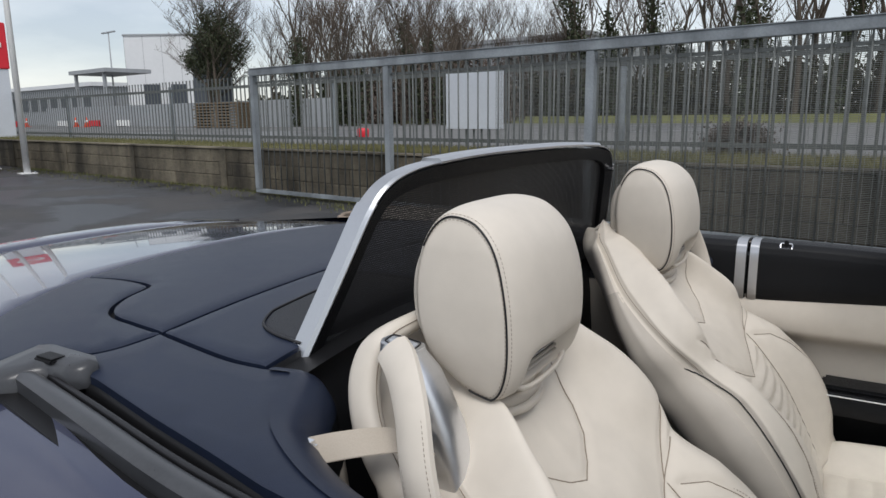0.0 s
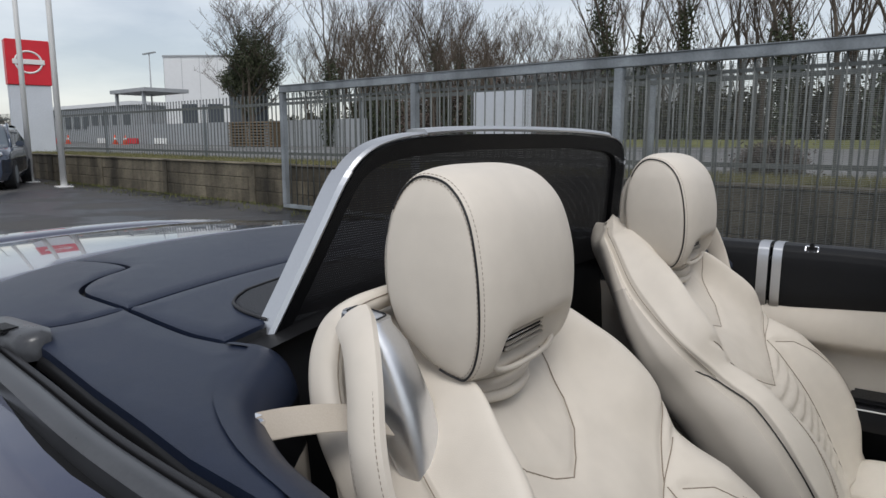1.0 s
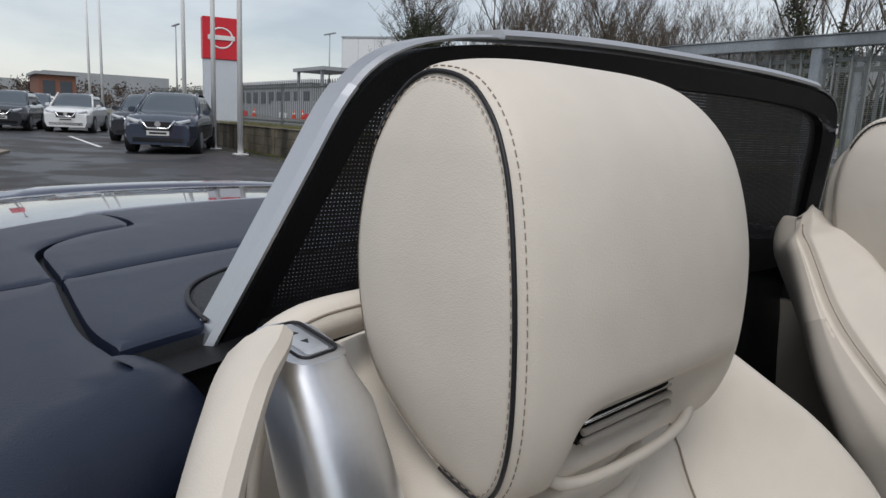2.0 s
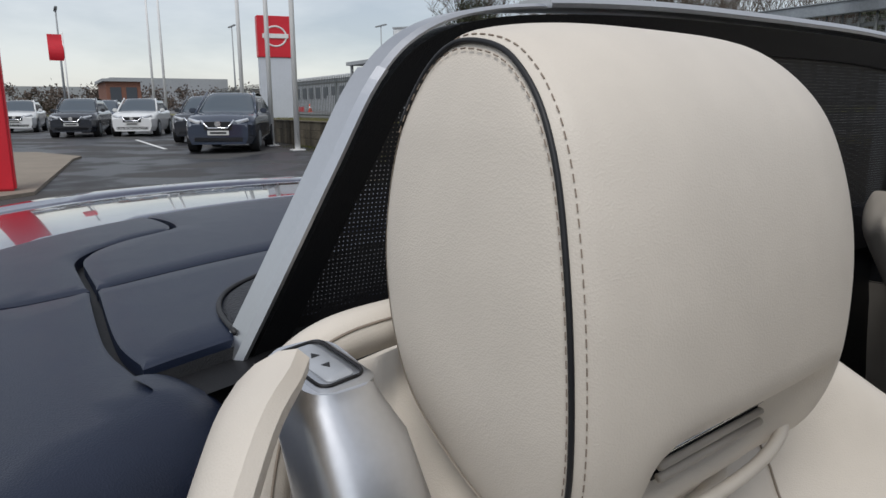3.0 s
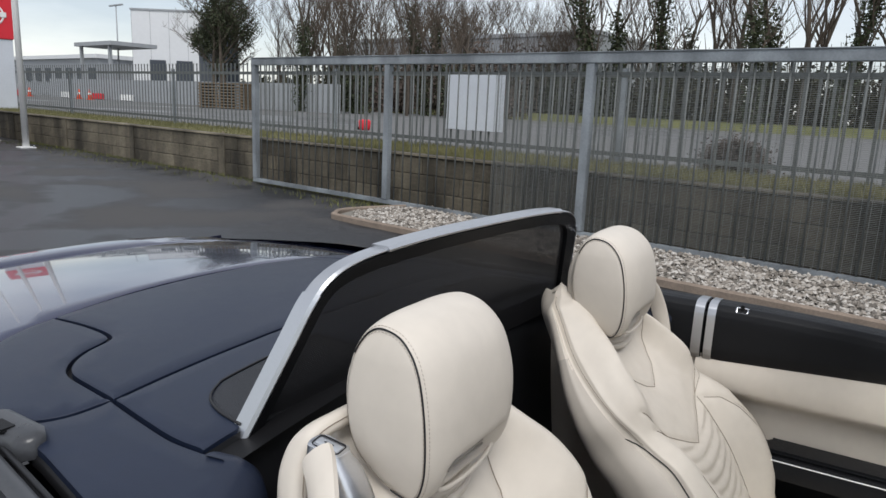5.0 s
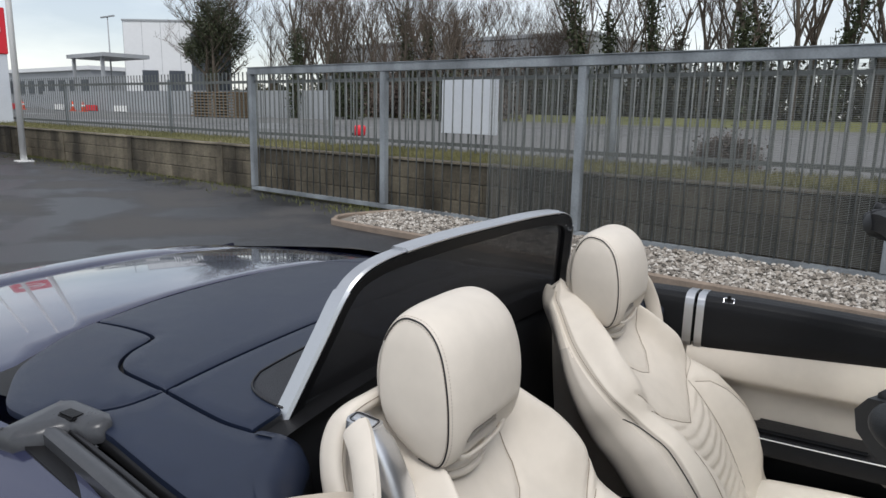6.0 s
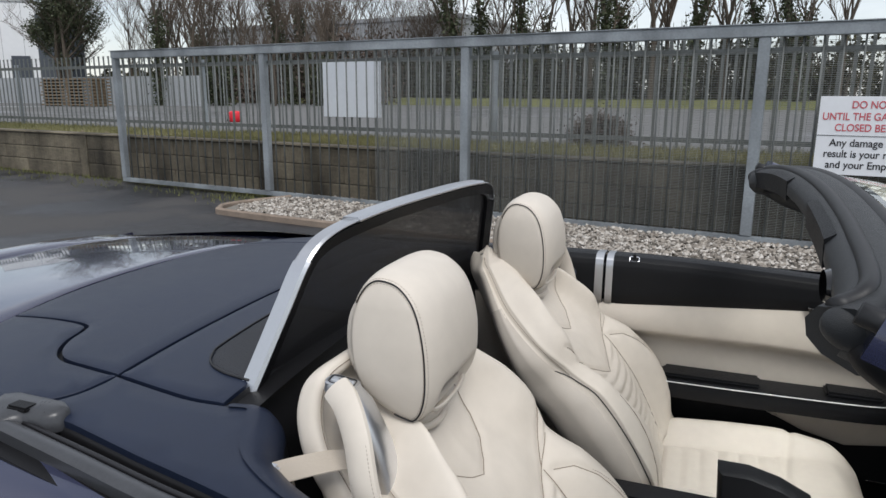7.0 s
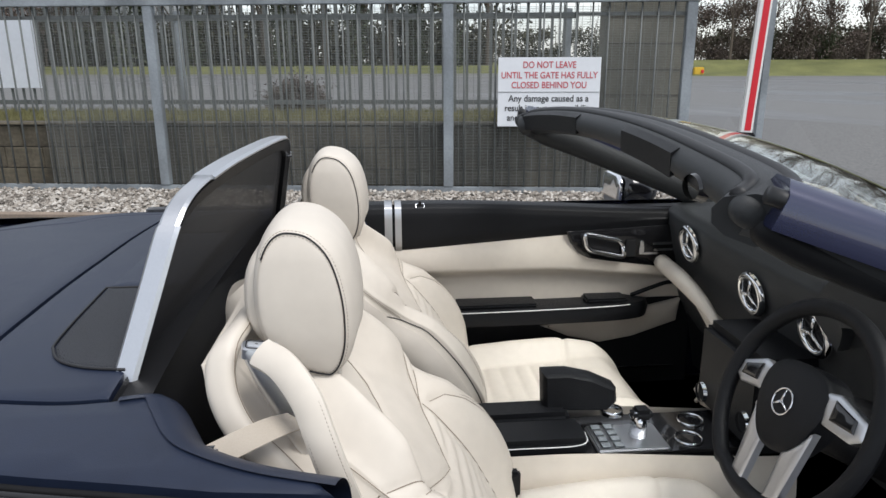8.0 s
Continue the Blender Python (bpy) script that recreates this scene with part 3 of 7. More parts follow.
# order the lid's rim: rear middle, far hook, front, near hook
lid = REAR_MID[:-1] + mirror(HOOK)[:-1] + FRONT[::-1][:-1] + HOOK[:-1]
part("deck_lid", to_mesh(panel_bm(lid, on_deck(), 0.035, gap=0.0042), "deck_lid", DECK, True, 40), car, "dark navy leather-grained folding roof cover")
quarter = TO_WELL[:-1] + WELL[:-1] + EDGE[:-1] + OUT[::-1][:-1]
side = HOOK[:-1] + REAR[::-1][:-1] + [(-0.61, -0.664)] + OUT[::-1][:-1]
strip = FRONT[:-1] + [(p[0], -p[1]) for p in TO_WELL][:-1] + [(-0.272, 0.566), (-0.272, 0.0)] + [TO_WELL[-1]] + TO_WELL[::-1][1:-1]
part("deck_strip", to_mesh(panel_bm(strip, on_deck(), 0.035, gap=0.0042), "deck_strip", DECK, True, 40), car)
for s in (1, -1):
    for nm, o in (("deck_quarter", quarter), ("deck_side", side)):
        part(nm, to_mesh(panel_bm([(a, s * b) for a, b in o], on_deck(), 0.03, gap=0.0042), nm, DECK, True, 40), car)
part("deck_underlay", to_mesh(grid_bm(lambda u, v: Vector((-0.95 + 0.72 * u, -0.66 + 1.32 * v, zdeck(-0.95 + 0.72 * u, -0.66 + 1.32 * v) - 0.013)), 12, 24), "deck_underlay", BLACK, True), car)
for s in (1, -1):
    part("deck_underlay", to_mesh(panel_bm([(a, s * b) for a, b in quarter], lambda x, y, h: Vector((x, y, zdeck(x, y) - 0.013 - h)), 0.06, gap=-0.001), "deck_underlay", BLACK, True), car)

# speaker grilles and the slotted flap in the deck strip
GRILLE = shader("perforated_grille", (0.022, 0.024, 0.03), 0.6, vary=0.2, bump=1.0, bump_scale=420)
GR = [(p.x, p.y) for p in curve_pts([(-0.275, -0.502, 0), (-0.33, -0.492, 0), (-0.370, -0.472, 0), (-0.392, -0.440, 0), (-0.400, -0.40, 0), (-0.406, -0.20, 0)], 22)] + [(-0.275, -0.20)]
for s in (1, -1):
    g = part("speaker_grille", to_mesh(panel_bm([(a, s * b) for a, b in GR], on_deck(0.003), 0.03, gap=0.003), "speaker_grille", GRILLE, True, 40), car, "perforated dark speaker grille")
    rim = [Vector((a, s * b, zdeck(a, b) + 0.002)) for a, b in GR]
    part("grille_rim", to_mesh(tube_bm(rim, 0.0022, 6), "grille_rim", PIPING, True), g)
fl = part("deck_flap", to_mesh(panel_bm([(-0.275, -0.197), (-0.406, -0.197), (-0.408, 0), (-0.406, 0.197), (-0.275, 0.197)], on_deck(0.002), 0.03), "deck_flap", DECK, True, 40), car)
part("flap_slot", to_mesh(box_bm(-0.378, -0.360, -0.04, 0.115, 0.9825, 0.987, 0.003), "flap_slot", RUBBER), fl, "small dark slotted vent")

# boot lid and rear lip
TR = [(p.x, p.y) for p in curve_pts([(-0.66, -0.712, 0), (-0.72, -0.705, 0), (-0.785, -0.672, 0), (-0.862, -0.606, 0), (-0.912, -0.52, 0), (-0.95, -0.43, 0), (-0.99, -0.2, 0), (-1.002, 0, 0), (-0.99, 0.2, 0), (-0.95, 0.43, 0), (-0.912, 0.52, 0), (-0.862, 0.606, 0), (-0.785, 0.672, 0), (-0.72, 0.705, 0), (-0.66, 0.712, 0)], 60)]


def ztail(x, y):
    t = max(0.0, -0.95 - x)
    return 0.953 - 0.060 * abs(y / 0.75) ** 2.4 - 0.012 * t - 0.075 * t * t


def on_tail(lift=0.0):
    return lambda x, y, h: Vector((x, y, ztail(x, y) - h + lift))


tail = TR + [(-0.9, 0.76), (-1.2, 0.765), (-1.42, 0.72), (-1.52, 0.6), (-1.57, 0.3), (-1.58, 0.0), (-1.57, -0.3), (-1.52, -0.6), (-1.42, -0.72), (-1.2, -0.765), (-0.9, -0.76)]
boot = part("boot_lid", to_mesh(panel_bm(tail, on_tail(), 0.05, round_r=0.006), "boot_lid", PAINT, True, 40), car, "glossy navy boot lid mirroring the sky")
lipo = [(-1.42, 0.73), (-1.525, 0.607), (-1.577, 0.3), (-1.588, 0.0), (-1.577, -0.3), (-1.525, -0.607), (-1.42, -0.73), (-1.53, -0.72), (-1.64, -0.6), (-1.70, -0.3), (-1.715, 0), (-1.70, 0.3), (-1.64, 0.6), (-1.53, 0.72)]
part("rear_lip", to_mesh(panel_bm(lipo, lambda x, y, h: Vector((x, y, ztail(x, y) + 0.016 * smooth(-1.56, -1.68, x) - h)), 0.04, round_r=0.008, thick=0.05), "rear_lip", PAINT, True, 40), car)


# body sides, rear end, bonnet
def side_y(x):
    return 0.80 + 0.115 * (1 - abs((x - 0.45) / 2.35) ** 3.0)


def side_point(s):
    def f(u, v):
        x = -1.72 + 4.3 * u
        yo = side_y(x) - 0.10 * smooth(-1.2, -1.72, x) * 1.0
        top = 0.915 - 0.05 * smooth(-1.0, -1.72, x) - 0.10 * smooth(1.0, 2.58, x)
        yi = min(yo - 0.06, 0.800 if x > -0.1 else 0.800 - 0.09 * smooth(-0.1, -0.62, x) + 0.02 * smooth(-0.7, -1.2, x))
        ctl = [(yi, top), (yi + 0.028, top - 0.004), (yo - 0.055, top - 0.045), (yo - 0.012, top - 0.13), (yo, top - 0.24), (yo - 0.015, 0.50), (yo - 0.02, 0.36), (yo - 0.06, 0.22)]
        k = v * (len(ctl) - 1)
        i = min(int(k), len(ctl) - 2)
        a, b = ctl[i], ctl[i + 1]
        t = k - i
        return Vector((x, s * (a[0] * (1 - t) + b[0] * t), a[1] * (1 - t) + b[1] * t))
    return f


part("body_side", to_mesh(grid_bm(side_point(1), 60, 22), "body_side", PAINT, True), car)
SP = side_point(-1)
part("body_side", to_mesh(grid_bm(lambda u, v: SP(u * 1.79 / 4.3, v), 30, 22), "body_side", PAINT, True), car)
part("body_side", to_mesh(grid_bm(lambda u, v: SP((2.84 + u * 1.46) / 4.3, v), 24, 22), "body_side", PAINT, True), car)
part("door_sill", to_mesh(box_bm(0.07, 1.12, -0.89, -0.70, 0.22, 0.40, 0.02), "door_sill", PAINT), car)
part("rear_end", to_mesh(grid_bm(lambda u, v: Vector((-1.72 - 0.12 * math.sin(math.pi * min(1, v * 1.3)) * (1 - (2 * u - 1) ** 4), (2 * u - 1) * (0.72 + 0.08 * smooth(0, 0.3, v)), 0.865 - 0.62 * v)), 24, 12), "rear_end", PAINT, True), car)
part("bonnet", to_mesh(grid_bm(lambda u, v: Vector((1.30 + 1.3 * v, (2 * u - 1) * (0.80 - 0.08 * v), 0.90 - 0.03 * (2 * u - 1) ** 2 - 0.05 * v - 0.13 * v ** 3)), 24, 20), "bonnet", PAINT, True), car)
part("front_end", to_mesh(grid_bm(lambda u, v: Vector((2.6 + 0.16 * math.sin(math.pi * (0.2 + 0.6 * v)) * (1 - (2 * u - 1) ** 4), (2 * u - 1) * 0.78, 0.72 - 0.5 * v)), 24, 8), "front_end", PAINT, True), car)
for x, s in ((-1.02, 1), (-1.02, -1), (1.56, 1), (1.56, -1)):
    bm = bmesh.new()
    prof = [(0.21, -0.11), (0.30, -0.12), (0.325, -0.09), (0.33, 0.0), (0.325, 0.09), (0.30, 0.12), (0.21, 0.11)]
    grid_bm(lambda u, v: Vector((math.cos(2 * math.pi * u) * prof[round(v * 6)][0], prof[round(v * 6)][1], math.sin(2 * math.pi * u) * prof[round(v * 6)][0])), 36, 7, True, bm)
    w = part("wheel", to_mesh(bm, "wheel", TYRE, True, 40), car, m=pose(x, s * 0.80, 0.33))
    bm = bmesh.new()
    for k in range(10):
        a = 2 * math.pi * k / 10
        tube_bm([(0.04 * math.cos(a), s * 0.09, 0.04 * math.sin(a)), (0.215 * math.cos(a), s * 0.10, 0.215 * math.sin(a))], 0.016, 6, bm)
    part("rim", to_mesh(bm, "rim", ALU, True, 40), w)
part("underbody", box("underbody", BLACK, -1.6, 2.5, -0.74, 0.74, 0.2, 0.30), car)

# side window channels, rubber seals and the corner seal blocks
for s in (1, -1):
    path = curve_pts([(-0.575, s * 0.702, 0.932), (-0.383, s * 0.735, 0.927), (-0.198, s * 0.765, 0.920), (0.0, s * 0.788, 0.918), (0.06, s * 0.792, 0.918)], 30)
    part("window_seal", to_mesh(sweep_bm(path, [(-0.012, -0.02), (0.012, -0.02), (0.013, 0.004), (0.006, 0.009), (-0.006, 0.009), (-0.013, 0.004)]), "window_seal", GREY_SEAL, True, 50), car, "grey rubber window seal")
    part("window_channel", to_mesh(sweep_bm([p + Vector((0, 0, -0.02)) for p in path], [(-0.034, -0.03), (0.034, -0.03), (0.034, 0.006), (-0.034, 0.006)]), "window_channel", BLACK), car)
    path2 = [p + Vector((0, s * -0.024, -0.002)) for p in path]
    part("inner_seal", to_mesh(tube_bm(path2, 0.0045, 6), "inner_seal", PIPING, True), car)
    blk = [(-0.618, s * 0.700), (-0.612, s * 0.652), (-0.59, s * 0.640), (-0.545, s * 0.640), (-0.50, s * 0.640), (-0.475, s * 0.652), (-0.472, s * 0.672), (-0.49, s * 0.690), (-0.53, s * 0.690), (-0.545, s * 0.725), (-0.575, s * 0.752), (-0.625, s * 0.756)]
    cb = part("corner_seal", to_mesh(panel_bm(blk, lambda x, y, h: Vector((x, y, zdeck(x, y) + 0.014 - h)), 0.02, round_r=0.010, thick=0.03), "corner_seal", GREY_SEAL, True, 60), car, "worn grey rubber corner seal")
    part("seal_recess", to_mesh(box_bm(-0.565, -0.525, s * 0.675 - 0.012, s * 0.675 + 0.012, zdeck(-0.55, 0.675) + 0.008, zdeck(-0.55, 0.675) + 0.0165, 0.003), "seal_recess", BLACK), cb)

# cockpit well: black rear wall, cream quarter trims, floor
part("rear_bulkhead", to_mesh(grid_bm(lambda u, v: Vector((-0.272 + 0.035 * smooth(0, 0.12, v) + 0.07 * v * v, -0.60 + 1.2 * u, zdeck(-0.27, -0.6 + 1.2 * u) - 0.006 - 0.62 * v)), 30, 16), "rear_bulkhead", SOFT_BLACK, True), car)
for s in (1, -1):
    wl_pts = [Vector((a, s * b, zdeck(a, b) + 0.0006)) for a, b in [(-0.262, -0.562)] + WELL[3:]]
    inward = []
    for k in range(len(wl_pts)):
        d = wl_pts[min(k + 1, len(wl_pts) - 1)] - wl_pts[max(k - 1, 0)]
        q = Vector((-d.y, d.x, 0)).normalized()
        inward.append(q if q.dot(Vector((0.06, s * 0.42, 0)) - Vector((wl_pts[k].x, wl_pts[k].y, 0))) > 0 else -q)
    rolled = lambda f: [p + q * (0.053 * math.sin(f) - 0.013) - Vector((0, 0, 0.060 * (1 - math.cos(f)))) for p, q in zip(wl_pts, inward)]
    bm = bmesh.new()
    rows = [[bm.verts.new(p) for p in rolled(radians(9 * f))] for f in range(11)]
    for a, b in zip(rows, rows[1:]):
        for i in range(len(a) - 1):
            bm.faces.new((a[i], a[i + 1], b[i + 1], b[i]))
    part("well_roll", to_mesh(bm, "well_roll", DECK, True), car, "rolled navy leather edge of the cockpit")
    wl_pts = [p + Vector((0, 0, 0.004)) for p in rolled(radians(88))]
    bm = bmesh.new()
    rows = [[bm.verts.new(p) for p in wl_pts], [bm.verts.new(p + Vector((0.004, 0, -0.035))) for p in wl_pts], [bm.verts.new(p + Vector((0.006, 0.004 * s, -0.06))) for p in wl_pts]]
    for a, b in zip(rows, rows[1:]):
        for i in range(len(a) - 1):
            bm.faces.new((a[i], a[i + 1], b[i + 1], b[i]))
    part("well_lip", to_mesh(bm, "well_lip", SOFT_BLACK, True), car)
    bm = bmesh.new()
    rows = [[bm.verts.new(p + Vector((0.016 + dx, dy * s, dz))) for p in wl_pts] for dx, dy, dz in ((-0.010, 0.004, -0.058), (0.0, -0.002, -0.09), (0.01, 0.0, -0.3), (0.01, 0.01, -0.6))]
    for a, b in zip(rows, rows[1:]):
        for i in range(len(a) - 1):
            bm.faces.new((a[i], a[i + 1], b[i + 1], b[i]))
    # cream trim under the rolled edge, in the leather with shade in its colour
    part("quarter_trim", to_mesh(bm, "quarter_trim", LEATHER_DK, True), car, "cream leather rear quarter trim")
part("cabin_floor", to_mesh(grid_bm(lambda u, v: Vector((-0.25 + 1.8 * u, -0.72 + 1.44 * v, 0.30)), 4, 4), "cabin_floor", CARPET), car)

# wind deflector, raised
DEF = [(p.y, p.z) for p in curve_pts([(0, -0.515, 0.915), (0, -0.481, 0.992), (0, -0.446, 1.074), (0, -0.421, 1.130), (0, -0.392, 1.160), (0, -0.345, 1.176), (0, -0.27, 1.184), (0, -0.15, 1.189), (0, 0, 1.190)], 44)]
DEF = DEF + [(-y * (1.04 - 0.04 * smooth(0.27, 0.42, -y)), z) for y, z in DEF[::-1][1:]]


def def_x(z, y=-0.4):
    return -0.280 + (z - 0.92) * 0.25 + 0.065 * (y + 0.45)


def inset(pts, d):
    o = []
    for i, (y, z) in enumerate(pts):
        a, b = pts[max(i - 1, 0)], pts[min(i + 1, len(pts) - 1)]
        t = Vector((b[0] - a[0], b[1] - a[1])).normalized()
        o.append((y + t.y * d, z - t.x * d))
    return o


deflector = part("wind_deflector", None, car, "raised netting wind deflector with silver rim")


def band(name, rows, mat, closed=True, sm=False):
    """A bar whose cross-section corners follow the given lines of points."""
    bm = bmesh.new()
    vs = [[bm.verts.new(p) for p in r] for r in rows]
    n = len(rows)
    for k in range(n if closed else n - 1):
        a, b = vs[k], vs[(k + 1) % n]
        for i in range(len(a) - 1):
            bm.faces.new((a[i], a[i + 1], b[i + 1], b[i]))
    if closed:
        for e in (0, -1):
            bm.faces.new([r[e] for r in vs])
    return to_mesh(bm, name, mat, sm, 35)


def lift(pts, dx):
    return [Vector((def_x(z, y) + dx, y, z)) for y, z in pts]


fr_out, fr_in = inset(DEF, 0.004), inset(DEF, 0.028)
part("deflector_frame", band("deflector_frame", [lift(fr_out, -0.014), lift(fr_out, 0.016), lift(fr_in, 0.010), lift(fr_in, -0.008)], SOFT_BLACK), deflector, "black leather-covered frame")
net_in = inset(DEF, 0.026)
bm = bmesh.new()
for i in range(len(net_in) // 2):
    a, b, c, d = net_in[i], net_in[i + 1], net_in[-2 - i], net_in[-1 - i]
    if (Vector(a) - Vector(b)).length > 1e-6:
        quad = [bm.verts.new((def_x(q[1], q[0]), q[0], q[1])) for q in ((a, b, c, d) if b[0] < c[0] - 1e-6 else (a, b, d))]
        bm.faces.new(quad)
bmesh.ops.remove_doubles(bm, verts=bm.verts, dist=1e-5)
part("deflector_net", to_mesh(bm, "deflector_net", NETTING), deflector, "fine black see-through netting")
o = DEF


def silver(name, i0, i1, w0, w1, t0):
    seg = o[i0:i1]
    out_ = inset(seg, -t0)
    return part(name, band(name, [lift(seg, -w0), lift(out_, -w0 + 0.004), lift(out_, w1 - 0.006), lift(inset(seg, -t0 * 0.4), w1), lift(seg, w1)], ALU), deflector, "satin aluminium rim")


silver("rim_leg", 0, 18, 0.017, 0.017, 0.006)
silver("rim_leg", len(o) - 18, len(o), 0.017, 0.017, 0.006)
silver("rim_corner", 17, 32, 0.015, 0.015, 0.004)
silver("rim_corner", len(o) - 32, len(o) - 17, 0.015, 0.015, 0.004)
silver("rim_top", 31, len(o) - 31, 0.018, 0.020, 0.008)
part("deflector_foot", box("deflector_foot", SOFT_BLACK, -0.293, -0.258, -0.49, 0.49, 0.88, 0.932, 0.006), deflector)
for s in (1,):
    part("pivot_bolt", to_mesh(tube_bm([(def_x(1.13, s * 0.41) + 0.012, s * 0.405, 1.128), (def_x(1.13, s * 0.41) + 0.022, s * 0.405, 1.128)], 0.005, 10), "pivot_bolt", CHROME, True, 40), deflector)

# ---- seats: built once about y = 0, the outer (door) side at negative y ----
REC = radians(30)
S_DIR, S_NOR, S_BASE, S_LEN = Vector((-math.sin(REC), 0, math.cos(REC))), Vector((math.cos(REC), 0, math.sin(REC))), Vector((0.293, 0, 0.45)), 0.675


def groove(d, w=0.006):
    return math.exp(-(d / w) ** 2)


def steps(a, b, n):
    return [a + (b - a) * i / (n - 1) for i in range(n)]


def seat_at(a, s, n):
    """Across, up the backrest (0 to 1) and forward of its core."""
    if a > 0:
        # the inner shoulder stands up beside the headrest
        s += 0.060 * smooth(0.80, 1.0, s) * smooth(0.03, 0.10, a) * (1 - 0.55 * smooth(0.085, 0.15, a) * smooth(0.92, 1.0, s))
    p = S_BASE + S_DIR * (S_LEN * s) + S_NOR * n
    return Vector((p.x, a, p.z))


# half sections of the backrest by height: centre, rib edge, bolster crest, outer edge, flank, rear corner, rear
SECTION = [
    (0.00, 0.030, (0.120, 0.030), (0.180, 0.050), (0.235, 0.045), (0.245, -0.004), (0.215, -0.070), -0.085),
    (0.15, 0.038, (0.127, 0.040), (0.200, 0.090), (0.272, 0.066), (0.282, 0.010), (0.235, -0.080), -0.090),
    (0.30, 0.038, (0.130, 0.042), (0.205, 0.097), (0.275, 0.066), (0.282, 0.000), (0.240, -0.085), -0.095),
    (0.45, 0.018, (0.135, 0.028), (0.200, 0.066), (0.252, 0.042), (0.264, -0.025), (0.238, -0.100), -0.110),
    (0.55, 0.000, (0.138, 0.008), (0.200, 0.028), (0.245, 0.000), (0.262, -0.050), (0.250, -0.115), -0.120),
    (0.65, -0.026, (0.126, -0.012), (0.212, 0.028), (0.262, -0.030), (0.278, -0.075), (0.262, -0.125), -0.130),
    (0.75, -0.048, (0.112, -0.036), (0.200, 0.012), (0.252, -0.066), (0.268, -0.103), (0.248, -0.145), -0.145),
    (0.85, -0.064, (0.100, -0.052), (0.164, -0.014), (0.216, -0.100), (0.230, -0.128), (0.212, -0.160), -0.155),
    (0.94, -0.084, (0.084, -0.080), (0.122, -0.064), (0.174, -0.112), (0.188, -0.136), (0.172, -0.165), -0.160),
    (1.00, -0.112, (0.070, -0.112), (0.100, -0.112), (0.138, -0.124), (0.150, -0.141), (0.138, -0.156), -0.150),
]
# on the belt side the pad is cut back to make room for the guide
CUT = [(0.50, 1.0), (0.60, 0.86), (0.70, 0.74), (0.80, 0.68), (0.90, 0.66), (1.0, 0.70)]
# the inner side is thinner towards the top: how far its rear stands forward
THIN = [(0.50, 0.0), (0.65, 0.018), (0.75, 0.036), (0.85, 0.050), (0.94, 0.056), (1.0, 0.052)]
PER = 12


def table(rows, s):
    """Smooth reading of a table whose first column is s."""
    k = next((i for i in range(len(rows) - 1) if s <= rows[i + 1][0]), len(rows) - 2)
    p0, p1, p2, p3 = rows[max(k - 1, 0)], rows[k], rows[k + 1], rows[min(k + 2, len(rows) - 1)]
    t = (s - p1[0]) / (p2[0] - p1[0])
    res = []
    for a, b, c, d in zip(p0[1:], p1[1:], p2[1:], p3[1:]):
        res.append(0.5 * (2 * b + (c - a) * t + (2 * a - 5 * b + 4 * c - d) * t * t + (3 * b - a - 3 * c + d) * t ** 3))
    return res


FLAT = [(r[0], r[1], *r[2], *r[3], *r[4], *r[5], *r[6], r[7]) for r in SECTION]


def half_section(s, outer):
    """Points (across, forward) from the centre of the front round to the centre of the rear."""
    c, wi, ni, wp, np_, we, ne, wf, nf, wr, nr, b = table(FLAT, s)
    if outer and s > 0.5:
        k = table(CUT, s)[0]
        wi, wp, we, wf, wr = wi * (0.5 + 0.5 * k), wp * k, we * k, wf * k, wr * (0.6 + 0.4 * k)
    elif s > 0.5:
        k = table(THIN, s)[0]
        np_, ne, nf, nr = np_ + 0.5 * k * smooth(0.85, 1.0, s), ne + 0.6 * k, nf + 0.9 * k, nr + k
        top = 0.014 * smooth(0.86, 1.0, s)
        we, wf, wr = we + top, wf + top, wr + top
        # rounded over at the top
        q = 1 - 0.48 * max(0.0, (s - 0.945) / 0.055) ** 2.5
        wp, we, wf, wr = (0.09 + (w - 0.09) * q for w in (wp, we, wf, wr))
        np_, ne, nf, nr = (-0.09 + (n - -0.09) * q for n in (np_, ne, nf, nr))
    ctl = [(-wi, ni), (0.0, c), (wi * 0.6, c + (ni - c) * 0.3), (wi, ni), (wp, np_), (we - 0.006, ne + 0.010), (we, ne), (we + 0.001, ne - 0.010), (wf, nf), (wr, nr), (wr * 0.5, b), (0.0, b), (-wr * 0.5, b)]
    res = []
    for k in range(1, len(ctl) - 2):
        (x0, y0), (x1, y1), (x2, y2), (x3, y3) = ctl[k - 1:k + 3]
        for i in range(PER):
            t = i / PER
            res.append(tuple(0.5 * (2 * q1 + (q2 - q0) * t + (2 * q0 - 5 * q1 + 4 * q2 - q3) * t * t + (3 * q1 - q0 - 3 * q2 + q3) * t ** 3) for q0, q1, q2, q3 in ((x0, x1, x2, x3), (y0, y1, y2, y3))))
    res.append((0.0, b))
    return res


def front_n(a, s):
    """Depth of the smooth front at a and s."""
    sec = half_section(s, a < 0)
    x = abs(a)
    for (x0, n0), (x1, n1) in zip(sec[:6 * PER], sec[1:]):
        if x0 <= x <= x1:
            return n0 + (n1 - n0) * (x - x0) / max(1e-6, x1 - x0)
    return sec[5 * PER][1]


